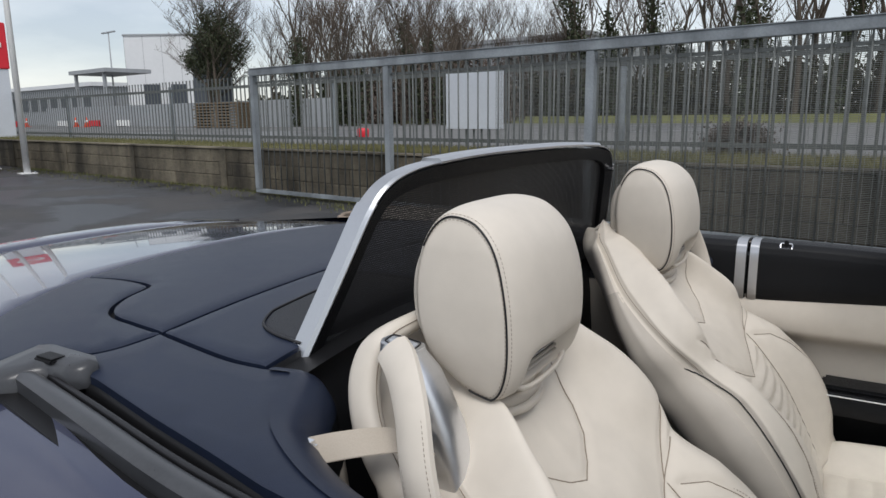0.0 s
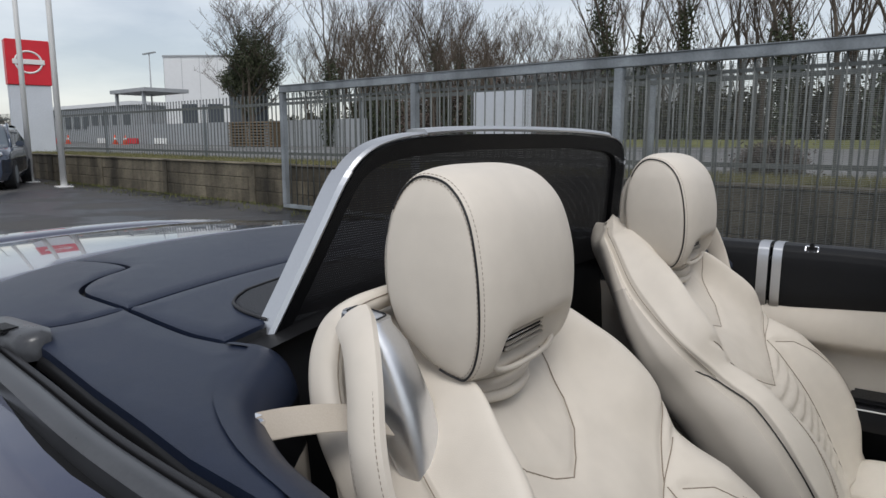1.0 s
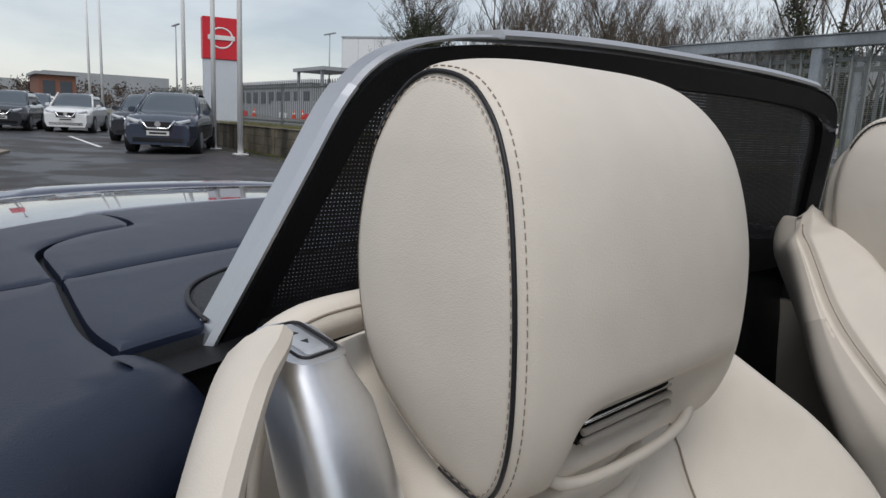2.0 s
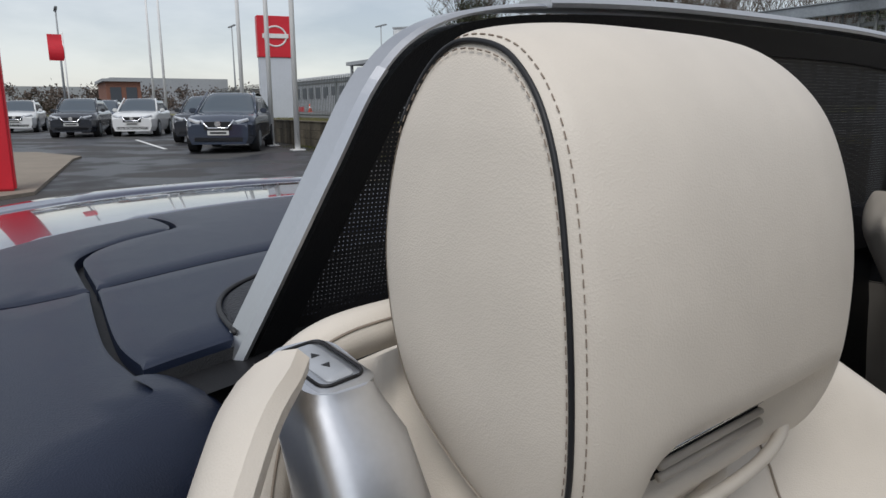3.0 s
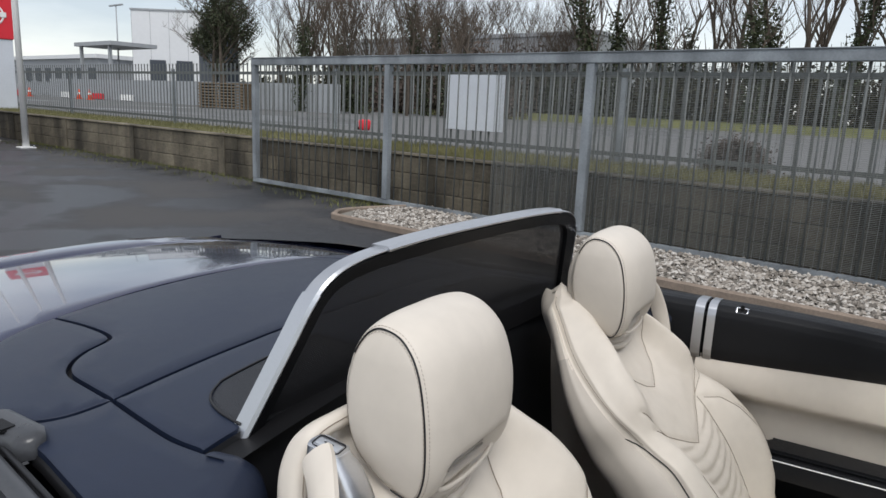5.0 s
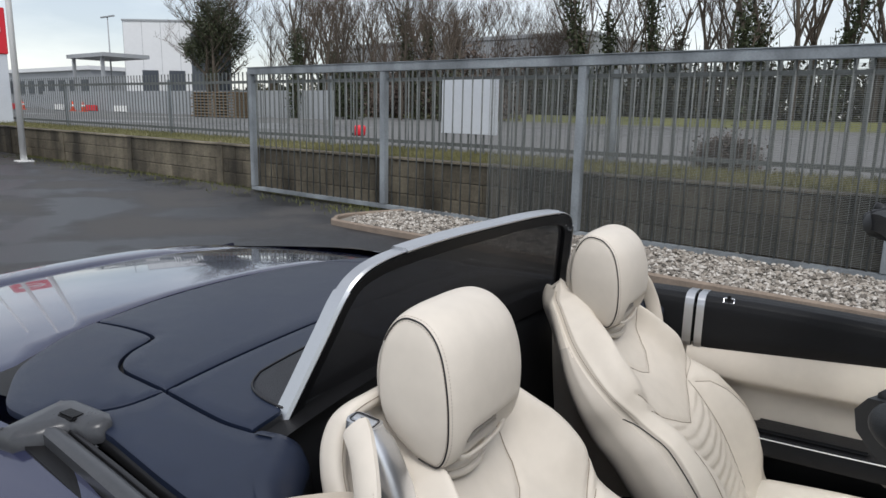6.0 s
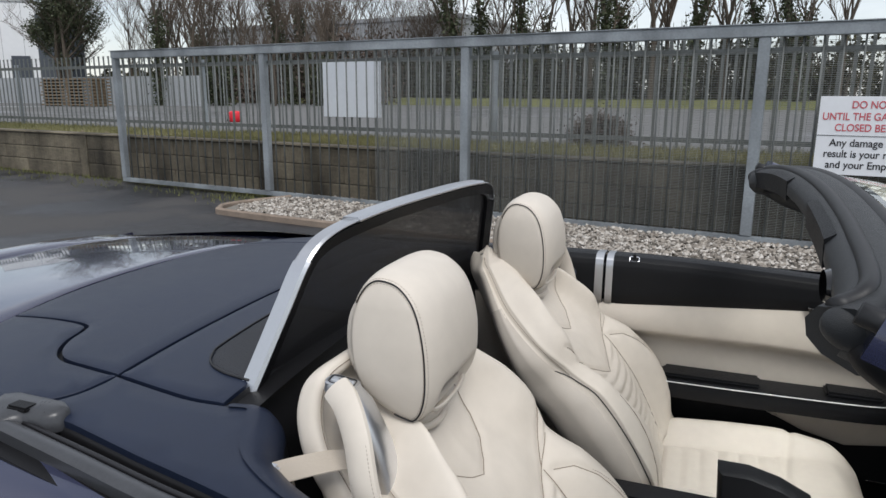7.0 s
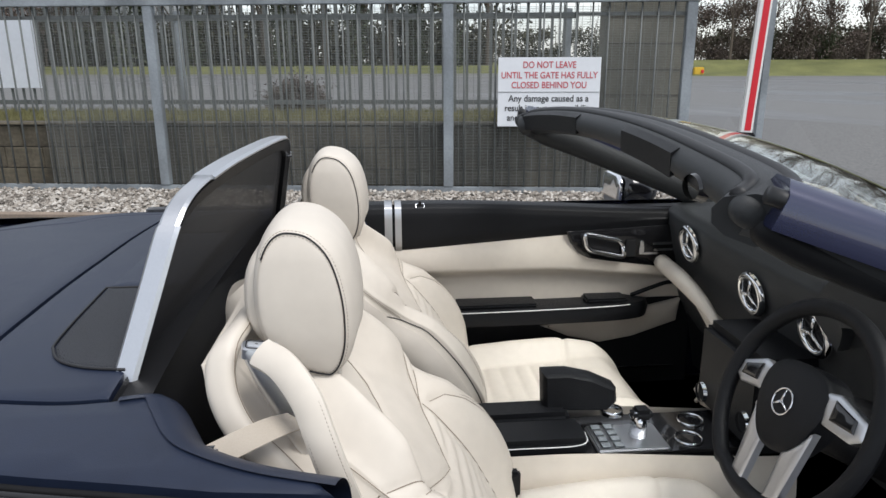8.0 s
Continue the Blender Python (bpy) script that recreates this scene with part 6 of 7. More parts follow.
for s in (1, -1):
    ap = curve_pts([(0.515, s * 0.655, 1.205), (0.70, s * 0.690, 1.138), (1.0, s * 0.730, 1.015), (1.22, s * 0.765, 0.915)], 24)
    pil = part("windscreen_pillar", to_mesh(sweep_bm(ap, [(-0.035, -0.028), (0.035, -0.028), (0.040, 0.012), (0.020, 0.030), (-0.020, 0.030), (-0.040, 0.010)]), "windscreen_pillar", PAINT, True, 60), car, "navy painted windscreen pillar")
    lin = [p + Vector((-0.016, -s * 0.024, -0.026)) for p in ap]
    part("pillar_lining", to_mesh(tube_bm(lin, [0.020 + 0.016 * smooth(0, 0.16, k / 23) for k in range(24)], 14), "pillar_lining", DASH, True), pil)
    turn = curve_pts([HP[-7 if s < 0 else 6] + Vector((-0.004, 0, -0.010)), (0.512, s * 0.640, 1.180), (0.530, s * 0.652, 1.162), (0.580, s * 0.662, 1.138), (0.66, s * 0.674, 1.106)], 22)
    part("corner_roll", to_mesh(tube_bm(turn, [0.006 + 0.016 * smooth(0, 0.45, k / 21) for k in range(22)], 14), "corner_roll", SOFT_BLACK, True), pil)
    part("pillar_seal", to_mesh(tube_bm([p + Vector((-0.02, s * 0.024, 0.012)) for p in ap], 0.011, 8), "pillar_seal", RUBBER, True), pil)
    # exterior mirror
    bm = bmesh.new()
    grid_bm(lambda u, v: Vector((0.055 * math.sin(math.pi * v) ** 0.6 * (1 if True else 0) * math.cos(2 * math.pi * u) * (0.5 if math.cos(2 * math.pi * u) < 0 else 1.4), 0.105 * -math.cos(math.pi * v), 0.068 * math.sin(math.pi * v) ** 0.55 * math.sin(2 * math.pi * u))), 28, 18, True, bm)
    em = part("door_mirror", to_mesh(bm, "door_mirror", GLOSS_BLACK, True), car, "dark glossy door mirror", m=pose(0.935, s * 0.965, 0.925) @ Matrix.Diagonal((1.5, 1.08, 1.05, 1)))
    part("mirror_glass", to_mesh(panel_bm(rounded(0, 0, 0.085, 0.052, 0.035), lambda a, b, h: Vector((-0.030 + h, a, b)), 0.03, gap=0, thick=0.008), "mirror_glass", CHROME, True), em)
    part("mirror_stalk", to_mesh(tube_bm([(0.0, -s * 0.09, -0.03), (0.03, -s * 0.15, -0.05), (0.05, -s * 0.20, -0.06)], [0.03, 0.026, 0.03], 12), "mirror_stalk", BLACK, True), em)


def screen(dz):
    return lambda u, v: Vector((0.602 + 0.76 * v + 0.06 * (1 - (2 * u - 1) ** 2) * v, (2 * u - 1) * (0.625 + 0.10 * v), 1.228 - 0.030 * (2 * u - 1) ** 2 * (1 - v) - 0.316 * v + 0.075 * (1 - (2 * u - 1) ** 2) * math.sin(math.pi * min(1.0, 0.12 + v)) + dz))


bm = grid_bm(screen(0.0), 24, 12)
grid_bm(screen(-0.004), 24, 12, bm=bm)
ws = part("windscreen", to_mesh(bm, "windscreen", GLASS, True), car, "clear raked windscreen")
ws.visible_shadow = False
for y0 in (-0.1, 0.35):
    wp = part("wiper", to_mesh(tube_bm(curve_pts([(1.36, y0 + 0.25, 0.945), (1.20, y0 + 0.10, 1.005), (1.08, y0 - 0.10, 1.052), (1.02, y0 - 0.22, 1.080)], 16), 0.006, 6), "wiper", BLACK, True), car, "black wiper arm")
part("cowl", box("cowl", BLACK, 1.30, 1.42, -0.74, 0.74, 0.86, 0.912, 0.01), car)

# ---- flagpoles, sign, parked cars in the yard ----
def flagpole(u, d, h=9.0):
    p = thing("flagpole", to_mesh(tube_bm([(0, 0, 0), (0, 0, h * 0.5), (0, 0, h)], [0.075, 0.062, 0.042], 14), "flagpole", WHITE, True), "tall white tapered flagpole on a bolted base", "flagpole", site(u, d), group="flagpoles")
    part("base_plate", box("base_plate", WHITE, -0.17, 0.17, -0.17, 0.17, 0.0, 0.03, 0.006), p)
    for sx in (-1, 1):
        part("base_bolt", to_mesh(tube_bm([(sx * 0.13, 0.13, 0.03), (sx * 0.13, 0.13, 0.07)], 0.018, 8), "base_bolt", GALV, True), p)


for u, d in ((-17.7, 5.25), (-20.3, 5.33), (-24.2, 5.5), (-39.0, 5.2), (-42.5, 5.1)):
    flagpole(u, d)

totem = thing("pylon_sign", box("pylon_sign", GREY_PANEL, -0.20, 0.20, -0.61, 0.61, 0, 2.25, 0.01), "tall grey pylon sign with red top", "sign", site(-25.7, 7.18, BANK - 0.02, -8))
part("sign_head", box("sign_head", RED, -0.24, 0.24, -0.645, 0.645, 2.255, 3.72, 0.02), totem, "red sign head")
bm = bmesh.new()
grid_bm(lambda a, v: Vector((0.245 + 0.02 * math.sin(math.pi * v), math.cos(2 * math.pi * a) * (0.36 + 0.06 * v), 3.0 + math.sin(2 * math.pi * a) * (0.32 + 0.06 * v))), 40, 5, True, bm)
part("emblem_ring", to_mesh(bm, "emblem_ring", WHITE, True), totem)
part("emblem_bar", box("emblem_bar", WHITE, 0.245, 0.275, -0.47, 0.47, 2.93, 3.09, 0.01), totem)
flag = thing("flag", to_mesh(grid_bm(lambda a, v: Vector((0.1 * math.sin(5 * v), -0.75 * a, 3.7 + 1.4 * v)), 8, 8), "flag", RED, True), "small faded red flag on a pole far off", "flag", site(-44, 0.9))
part("flag_pole", to_mesh(tube_bm([(0, 0, 0), (0, 0, 5.2)], 0.04, 8), "flag_pole", WHITE, True), flag)
thing("red_pylon", to_mesh(box_bm(-0.2, 0.2, -0.25, 0.25, 0, 2.6, 0.03), "red_pylon", RED), "plain red upright panel on the paving", "sign", site(-10.6, -1.25, 0.05, 0))


def parked_car(u, d, turn, paint, label):
    """A small high-sided hatchback, front along +x."""
    L, W = 4.2, 0.87

    def shell(a, v):
        x = -2.1 + L * a
        nose, tail_ = smooth(1.5, 2.1, x), smooth(-1.6, -2.1, x)
        w = W * (1 - 0.16 * nose ** 2 - 0.12 * tail_ ** 2)
        top = 1.0 - 0.10 * smooth(0.9, 1.9, x) - 0.20 * nose ** 2 + 0.03 * smooth(0, -1.5, x) - 0.1 * tail_ ** 2
        ring = [(w * 0.90, 0.22), (w, 0.40), (w * 1.0, 0.70), (w * 0.97, top - 0.07), (w * 0.88, top), (0, top + 0.03)]
        k = v * 10
        i = int(k)
        t = k - i
        if k >= 10:
            i, t = 9, 1.0
        pts = ring + [(-y, z) for y, z in ring[::-1][1:]]
        y = pts[i][0] * (1 - t) + pts[i + 1][0] * t
        z = pts[i][1] * (1 - t) + pts[i + 1][1] * t
        return Vector((x, y, z))
    bm = grid_bm(lambda v, a: shell(a, v), 41, 40)
    bm.verts.ensure_lookup_table()
    bm.faces.new([bm.verts[i] for i in range(41)])
    bm.faces.new([bm.verts[-41 + i] for i in range(41)])
    c = thing("parked_car", to_mesh(bm, "parked_car", paint, True, 50), label, "car", site(u, d, 0, turn), group="parked cars")

    def cabin(a, v):
        x = -1.75 + 2.75 * a
        h = 0.56 * smooth(1.02, 0.15, x) * (1 - 0.55 * smooth(-1.3, -1.75, x) ** 2)
        w = 0.80 - 0.16 * h / 0.56
        th = math.pi * v
        return Vector((x, w * math.copysign(abs(math.cos(th)) ** 0.35, math.cos(th)), 0.97 + h * abs(math.sin(th)) ** 0.30))
    part("cabin_glass", to_mesh(grid_bm(lambda v, a: cabin(a, v), 28, 28), "cabin_glass", CAR_GLASS, True), c, "dark glazed cabin")
    part("roof", to_mesh(grid_bm(lambda a, v: Vector((-1.45 + 1.65 * a, -0.60 + 1.2 * v, 1.545 - 0.03 * (2 * v - 1) ** 2 - 0.05 * (2 * a - 1) ** 2)), 12, 10), "roof", paint, True), c)
    for s in (1, -1):
        part("headlight", to_mesh(panel_bm([(s * 0.40, 0.80), (s * 0.72, 0.87), (s * 0.74, 0.80), (s * 0.48, 0.71)], lambda a, b, h: Vector((2.03 - 0.38 * (abs(a) - 0.4) + 0.03 - h, a, b)), 0.06, gap=0, thick=0.06), "headlight", HEADLIGHT, True, 40), c)
        part("roof_pillar", to_mesh(tube_bm([(1.0, s * 0.78, 0.98), (0.2, s * 0.62, 1.53)], 0.035, 6), "roof_pillar", paint, True), c)
        part("wing_mirror", to_mesh(box_bm(0.55, 0.70, s * 0.93 - 0.09, s * 0.93 + 0.09, 0.98, 1.12, 0.03), "wing_mirror", paint), c)
        for x in (1.30, -1.28):
            bm = tube_bm([(x, s * 0.66, 0.34), (x, s * 0.895, 0.34)], 0.34, 22)
            part("wheel", to_mesh(bm, "wheel", TYRE, True, 40), c)
            part("wheel_rim", to_mesh(tube_bm([(x, s * 0.88, 0.34), (x, s * 0.905, 0.34)], 0.21, 14), "wheel_rim", GALV, True, 40), c)
    part("grille", box("grille", PIPING, 2.0, 2.105, -0.36, 0.36, 0.55, 0.78, 0.02), c)
    part("grille_trim", to_mesh(tube_bm([(2.10, -0.40, 0.82), (2.12, -0.24, 0.62), (2.12, 0.24, 0.62), (2.10, 0.40, 0.82)], 0.025, 6), "grille_trim", CHROME, True), c)
    part("emblem", to_mesh(tube_bm([(2.105, 0, 0.72), (2.125, 0, 0.72)], 0.075, 16), "emblem", CHROME, True, 40), c)
    part("bumper_intake", box("bumper_intake", PIPING, 1.98, 2.10, -0.62, 0.62, 0.25, 0.42, 0.03), c)
    part("number_plate", box("number_plate", PLATE, 2.10, 2.118, -0.26, 0.26, 0.45, 0.56), c)
    part("plate_bar", box("plate_bar", BLACK_TEXT, 2.119, 2.122, -0.20, 0.20, 0.48, 0.53), c)


parked_car(-19.55, 4.05, -24, CARPAINT_G, "grey-blue compact crossover parked by the wall")
parked_car(-25.2, 4.55, -22, CARPAINT_D, "dark compact crossover parked in the row")
parked_car(-32.2, 3.2, -18, CARPAINT_W, "white hatchback parked further down the row")
parked_car(-32.5, 0.9, -14, CARPAINT_D, "dark blue crossover parked across the yard")
parked_car(-38.5, 2.2, -12, CARPAINT_G, "grey-blue hatchback parked far down the yard")
parked_car(-40.5, -1.4, -8, CARPAINT_W, "white car parked at the far end")

# ---- gateway: barrier, post, keypad ----
bar = thing("barrier_arm", box("barrier_arm", WHITE, -0.07, 0.07, -0.03, 0.03, 0.55, 4.2, 0.008), "raised white barrier arm with red stripe", "barrier", SITE @ pose(3.26, 6.8, 0, 0, 2.5, 0))
part("red_stripe", box("red_stripe", RED, -0.025, 0.045, -0.034, -0.0305, 0.6, 4.1), bar)
part("pivot_post", box("pivot_post", BLACK, -0.10, 0.10, -0.07, 0.07, 0.0, 0.58, 0.02), bar)
part("reflector", box("reflector", RED, -0.04, 0.04, -0.076, -0.0705, 0.40, 0.52), bar)
thing("steel_post", box("steel_post", GALV, 3.44, 3.52, 6.9, 6.98, 0, 3.6, 0.006), "slim grey steel gateway post", "post", SITE)
key = thing("gate_keypad", box("gate_keypad", YELLOW, 2.335, 2.43, GD - 0.07, GD - 0.02, 1.24, 1.31, 0.006), "small yellow box on the gate post", "switch box", SITE)
part("red_button", box("red_button", RED, 2.40, 2.425, GD - 0.078, GD - 0.0705, 1.255, 1.285, 0.002), key)

# ---- things beyond the fence ----
def cone(u, d, z, h, label):
    c = thing("traffic_cone", to_mesh(tube_bm([(0, 0, 0.03), (0, 0, h * 0.5), (0, 0, h)], [h * 0.26, h * 0.15, h * 0.05], 14), "traffic_cone", ORANGE, True), label, "traffic cone", site(u, d, z), group="traffic cones")
    part("cone_base", box("cone_base", ORANGE, -h * 0.32, h * 0.32, -h * 0.32, h * 0.32, 0, 0.035, 0.005), c)
    part("white_band", to_mesh(tube_bm([(0, 0, h * 0.48), (0, 0, h * 0.68)], [h * 0.17, h * 0.125], 14), "white_band", WHITE, True), c)


sk = thing("red_bucket", to_mesh(tube_bm([(0, 0, 0), (0, 0, 0.05), (0, 0, 0.30), (0, 0, 0.36)], [0.16, 0.19, 0.21, 0.15], 16), "red_bucket", RED, True), "bright red round bin lying by the road", "bin", site(-14.2, 13.0, 0.64) @ Matrix.Scale(0.85, 4))
part("bucket_strap", box("bucket_strap", BLACK, -0.35, -0.2, -0.05, 0.05, 0, 0.10, 0.02), sk)
cone(-68.2, 27.5, 0.64, 0.9, "orange and white traffic cone by the road")
cone(-64.8, 27.0, 0.64, 0.9, "orange and white traffic cone by the road")
cone(-76, 26.0, 0.64, 0.9, "orange and white traffic cone by the road")
for k, (u, d) in enumerate(((-70, 26), (-66, 29), (-61, 30), (-55, 30))):
    b = thing("road_barrier", box("road_barrier", WHITE if k % 2 else RED, -0.9, 0.9, -0.2, 0.2, 0, 0.95, 0.05), "plastic red or white road barrier", "barrier", site(u - 9, d, 0.64, 12 * k) @ Matrix.Diagonal((0.7, 0.7, 0.62, 1)), group="road barriers")
    part("barrier_foot", box("barrier_foot", BLACK, -0.8, 0.8, -0.3, 0.3, 0.0, 0.08), b)
comp = thing("compound_wall", box("compound_wall", GREY_CLAD, -84, -36, 31.0, 31.4, 0.6, 2.6), "long low grey compound wall", "wall", SITE, kind="structure")
pal = thing("timber_stack", None, "stack of weathered timber pallets", "pallets", site(-40.6, 25.5, 0.64, 6))
for k in range(9):
    part("pallet_board", box("pallet_board", WOOD, -2.4 + 0.1 * (k % 3), 2.3, -0.6, 0.6, 0.06 + 0.19 * k, 0.15 + 0.19 * k, 0.01), pal)
for x in (-2.1, 0, 2.0):
    part("pallet_block", box("pallet_block", WOOD, x - 0.08, x + 0.08, -0.55, 0.55, 0, 1.62), pal)

wh = thing("warehouse", box("warehouse", WALLING, 0, 8.6, 0, 9, 0.5, 11.5), "large plain white clad warehouse", "building", site(-86.9, 42, 0, 38))
part("roof_trim", box("roof_trim", GREY_CLAD, -0.1, 8.7, -0.1, 9.1, 11.51, 11.72), wh)
for u in (3.2, 6.6):
    part("dock_door", box("dock_door", DARK_DOOR, u - 1.0, u + 1.0, -0.12, -0.01, 0.6, 5.6), wh)
for k in range(4):
    part("cladding_joint", box("cladding_joint", GREY_CLAD, 2.36 * k, 2.36 * k + 0.04, -0.02, -0.003, 0.6, 11.5), wh)
thing("dark_cabin", box("dark_cabin", DARK_DOOR, -54.2, -51.9, 31.6, 34, 0.6, 7.4, 0.05), "tall dark green cladded cabin behind the tree", "cabin", SITE)
w2 = thing("distribution_shed", box("distribution_shed", GREY_CLAD, -69, -33, 62, 90, 0.5, 9.0), "long white distribution shed behind the trees", "building", SITE)
part("roof_trim", box("roof_trim", GREY_CLAD, -69.1, -32.9, 61.9, 90, 9.01, 9.4), w2)
part("grey_band", box("grey_band", GREY_CLAD, -69, -33, 61.9, 61.99, 0.6, 4.2), w2)
low = thing("low_factory", box("low_factory", GREY_CLAD, -125, -92, 40, 60, 0.5, 5.6), "long low grey factory with flat roof", "building", SITE)
part("roof_edge", box("roof_edge", WALLING, -125.3, -91.7, 39.6, 60, 5.6, 6.1), low)
for k in range(9):
    part("window_bay", box("window_bay", DARK_DOOR, -123 + 3.5 * k, -121 + 3.5 * k, 39.9, 39.98, 2.6, 4.4), low)
can = thing("flat_canopy", box("flat_canopy", GREY_CLAD, -82, -73.2, 33, 38, 6.2, 6.6), "flat canopy roof on posts", "canopy", SITE)
for u in (-81, -74.2):
    part("canopy_post", box("canopy_post", GREY_CLAD, u - 0.15, u + 0.15, 33.2, 33.5, 0.6, 6.2), can)
brick = thing("brick_building", box("brick_building", shader("red_brick_far", (0.22, 0.105, 0.075), 0.9, vary=0.2), -95, -84, 5.9, 9.4, 0, 4.0), "distant red-brown brick building", "building", SITE)
part("roof", box("roof", GREY_CLAD, -95.3, -83.7, 5.6, 9.7, 4.0, 4.3), brick)
for k in range(2):
    part("window", box("window", DARK_DOOR, -83.99, -83.95, 6.3 + 1.6 * k, 7.4 + 1.6 * k, 1.5, 3.4), brick)
far = thing("distant_sheds", None, "row of distant grey industrial sheds", "buildings", SITE)
for k, (u, d0, d1, h) in enumerate(((-170, -60, -25, 7), (-180, -20, 10, 6), (-175, 14, 40, 8), (-190, -120, -65, 9))):
    part("shed", box("shed", GREY_CLAD, u - 20, u, d0, d1, 0, h), far)
for u, d, h in ((-78, 36, 10.2), (-70, 1.5, 9.0), (-85, 20, 10.0)):
    lp = thing("street_lamp", to_mesh(tube_bm([(0, 0, 0), (0, 0, h * 0.5), (0, 0, h)], [0.12, 0.09, 0.06], 8), "street_lamp", GREY_CLAD, True), "tall grey street lamp with twin heads", "street lamp", site(u, d, 0.5), group="street lamps")
    for s in (1, -1):
        part("lamp_head", box("lamp_head", GREY_CLAD, min(0, s * 1.5), max(0, s * 1.5), -0.12, 0.12, h - 0.05, h + 0.1, 0.03), lp)

# ---- trees ----
def leaf_mesh(name, centres, n, size, mat, rng, flat_z=1.0):
    """Many small leaves scattered in soft clumps."""
    vs, fs = [], []
    for _ in range(n):
        c, r = rng.choice(centres)
        p = Vector(c) + Vector((rng.gauss(0, r), rng.gauss(0, r), rng.gauss(0, r * flat_z)))
        a, b = Vector((rng.uniform(-1, 1), rng.uniform(-1, 1), rng.uniform(-1, 1))).normalized(), Vector((rng.uniform(-1, 1), rng.uniform(-1, 1), rng.uniform(-1, 1))).normalized()
        b = (b - a * a.dot(b)).normalized()
        s = size * rng.uniform(0.6, 1.3)
        k = len(vs)
        vs += [p - a * s, p + b * s * 0.6, p + a * s, p - b * s * 0.6]
        fs.append((k, k + 1, k + 2, k + 3))
    me = bpy.data.meshes.new(name)
    me.from_pydata(vs, [], fs)
    me.materials.append(mat)
    return me


def tree_meshes(seed, height, spread, ivy_to, stems=1):
    rng = random.Random(seed)
    wood, twig, trunk_pts = bmesh.new(), bmesh.new(), []

    def grow(p, d, length, r, depth):
        n = 5 if depth < 2 else 3
        pts, rs = [p.copy()], [r]
        for i in range(n):
            d = (d + Vector((rng.gauss(0, 0.10), rng.gauss(0, 0.10), 0.06 + rng.gauss(0, 0.05)))).normalized()
            p = p + d * (length / n)
            pts.append(p.copy())
            rs.append(r * (1 - 0.62 * (i + 1) / n))
        tube_bm(pts, rs, 6 if depth == 0 else 4 if depth < 3 else 3, wood if depth < 2 else twig, caps=False)
        if depth == 0:
            trunk_pts.extend(pts)
        if depth >= 4:
            return
        kids = (7, 5, 4, 3)[depth]
        for k in range(kids):
            t = rng.uniform(0.30 if depth == 0 else 0.2, 1.0)
            i = min(int(t * n), n - 1)
            q = pts[i].lerp(pts[i + 1], t * n - i)
            ang = rng.uniform(0, 2 * math.pi)
            out = Vector((math.cos(ang), math.sin(ang), 0)) * spread
            nd = (d * 0.6 + out * rng.uniform(0.45, 0.9) + Vector((0, 0, 0.45))).normalized()
            grow(q, nd, length * rng.uniform(0.42, 0.62), max(rs[i] * 0.55, 0.012), depth + 1)
    for k in range(stems):
        off = Vector((rng.uniform(-0.5, 0.5), rng.uniform(-0.5, 0.5), 0)) if stems > 1 else Vector((0, 0, 0))
        grow(off, Vector((off.x * 0.25, off.y * 0.25, 1)).normalized(), height * 0.72, 0.24 if stems == 1 else 0.16, 0)
    ivy = None
    if ivy_to:
        cs = []
        for p in trunk_pts:
            if p.z < height * ivy_to:
                cs += [(p + Vector((0, 0, j * height * 0.07)), 0.30 + 0.1 * rng.random()) for j in range(2)]
        ivy = leaf_mesh("ivy", cs, 2600, 0.13, IVY, rng, 2.0)
    return to_mesh(wood, "trunk", BARK, True), to_mesh(twig, "crown", TWIG), ivy


KINDS = [tree_meshes(11, 15, 0.8, 0.55), tree_meshes(12, 13, 0.9, 0.0, 2), tree_meshes(13, 16, 0.7, 0.7), tree_meshes(14, 11, 1.0, 0.35, 3), tree_meshes(15, 14, 0.75, 0.0)]
PROTO = []
for k, (tr, cr, iv) in enumerate(KINDS):
    PROTO.append((tr, cr, iv, ("bare winter tree with ivy up its trunk", "bare twin-stemmed winter tree", "tall bare tree thick with dark ivy", "low bare spreading winter tree", "slender bare winter tree")[k]))


def tree(kind, u, d, size, turn, z=0.6):
    tr, cr, iv, lab = PROTO[kind]
    t = thing("tree", None, lab, "tree", SITE @ pose(u, d, z, 0, 0, turn) @ Matrix.Scale(size, 4), group="bare roadside trees")
    part("trunk", tr, t)
    part("crown", cr, t)
    if iv:
        part("ivy", iv, t)


trng = random.Random(7)
for kind, u, size in ((0, -59, 0.9), (4, -54.5, 0.85), (1, -50, 0.8), (2, -44.5, 0.8), (3, -40, 0.9), (1, -36, 0.75), (3, -32, 0.8), (2, -27.2, 1.1), (0, -26.0, 1.05), (2, -22.2, 1.0), (4, -19, 0.95), (4, -17.2, 1.0), (0, -14.6, 1.0), (4, -11.8, 1.05), (2, -9.4, 1.0), (4, -7, 1.0), (0, -4.5, 0.9), (2, -1.8, 0.95), (4, 0.5, 0.85)):
    tree(kind, u, 52.5 + trng.uniform(-1.5, 2.5), size, trng.uniform(0, 360))
for u in (-62, -58, -56, -52, -48.5, -44, -38, -33, -28, -24.5, -20.5, -16, -13, -8, -3):
    tree(trng.choice((1, 4, 3, 0)), u, 60 + trng.uniform(0, 6), trng.uniform(0.85, 1.15), trng.uniform(0, 360))
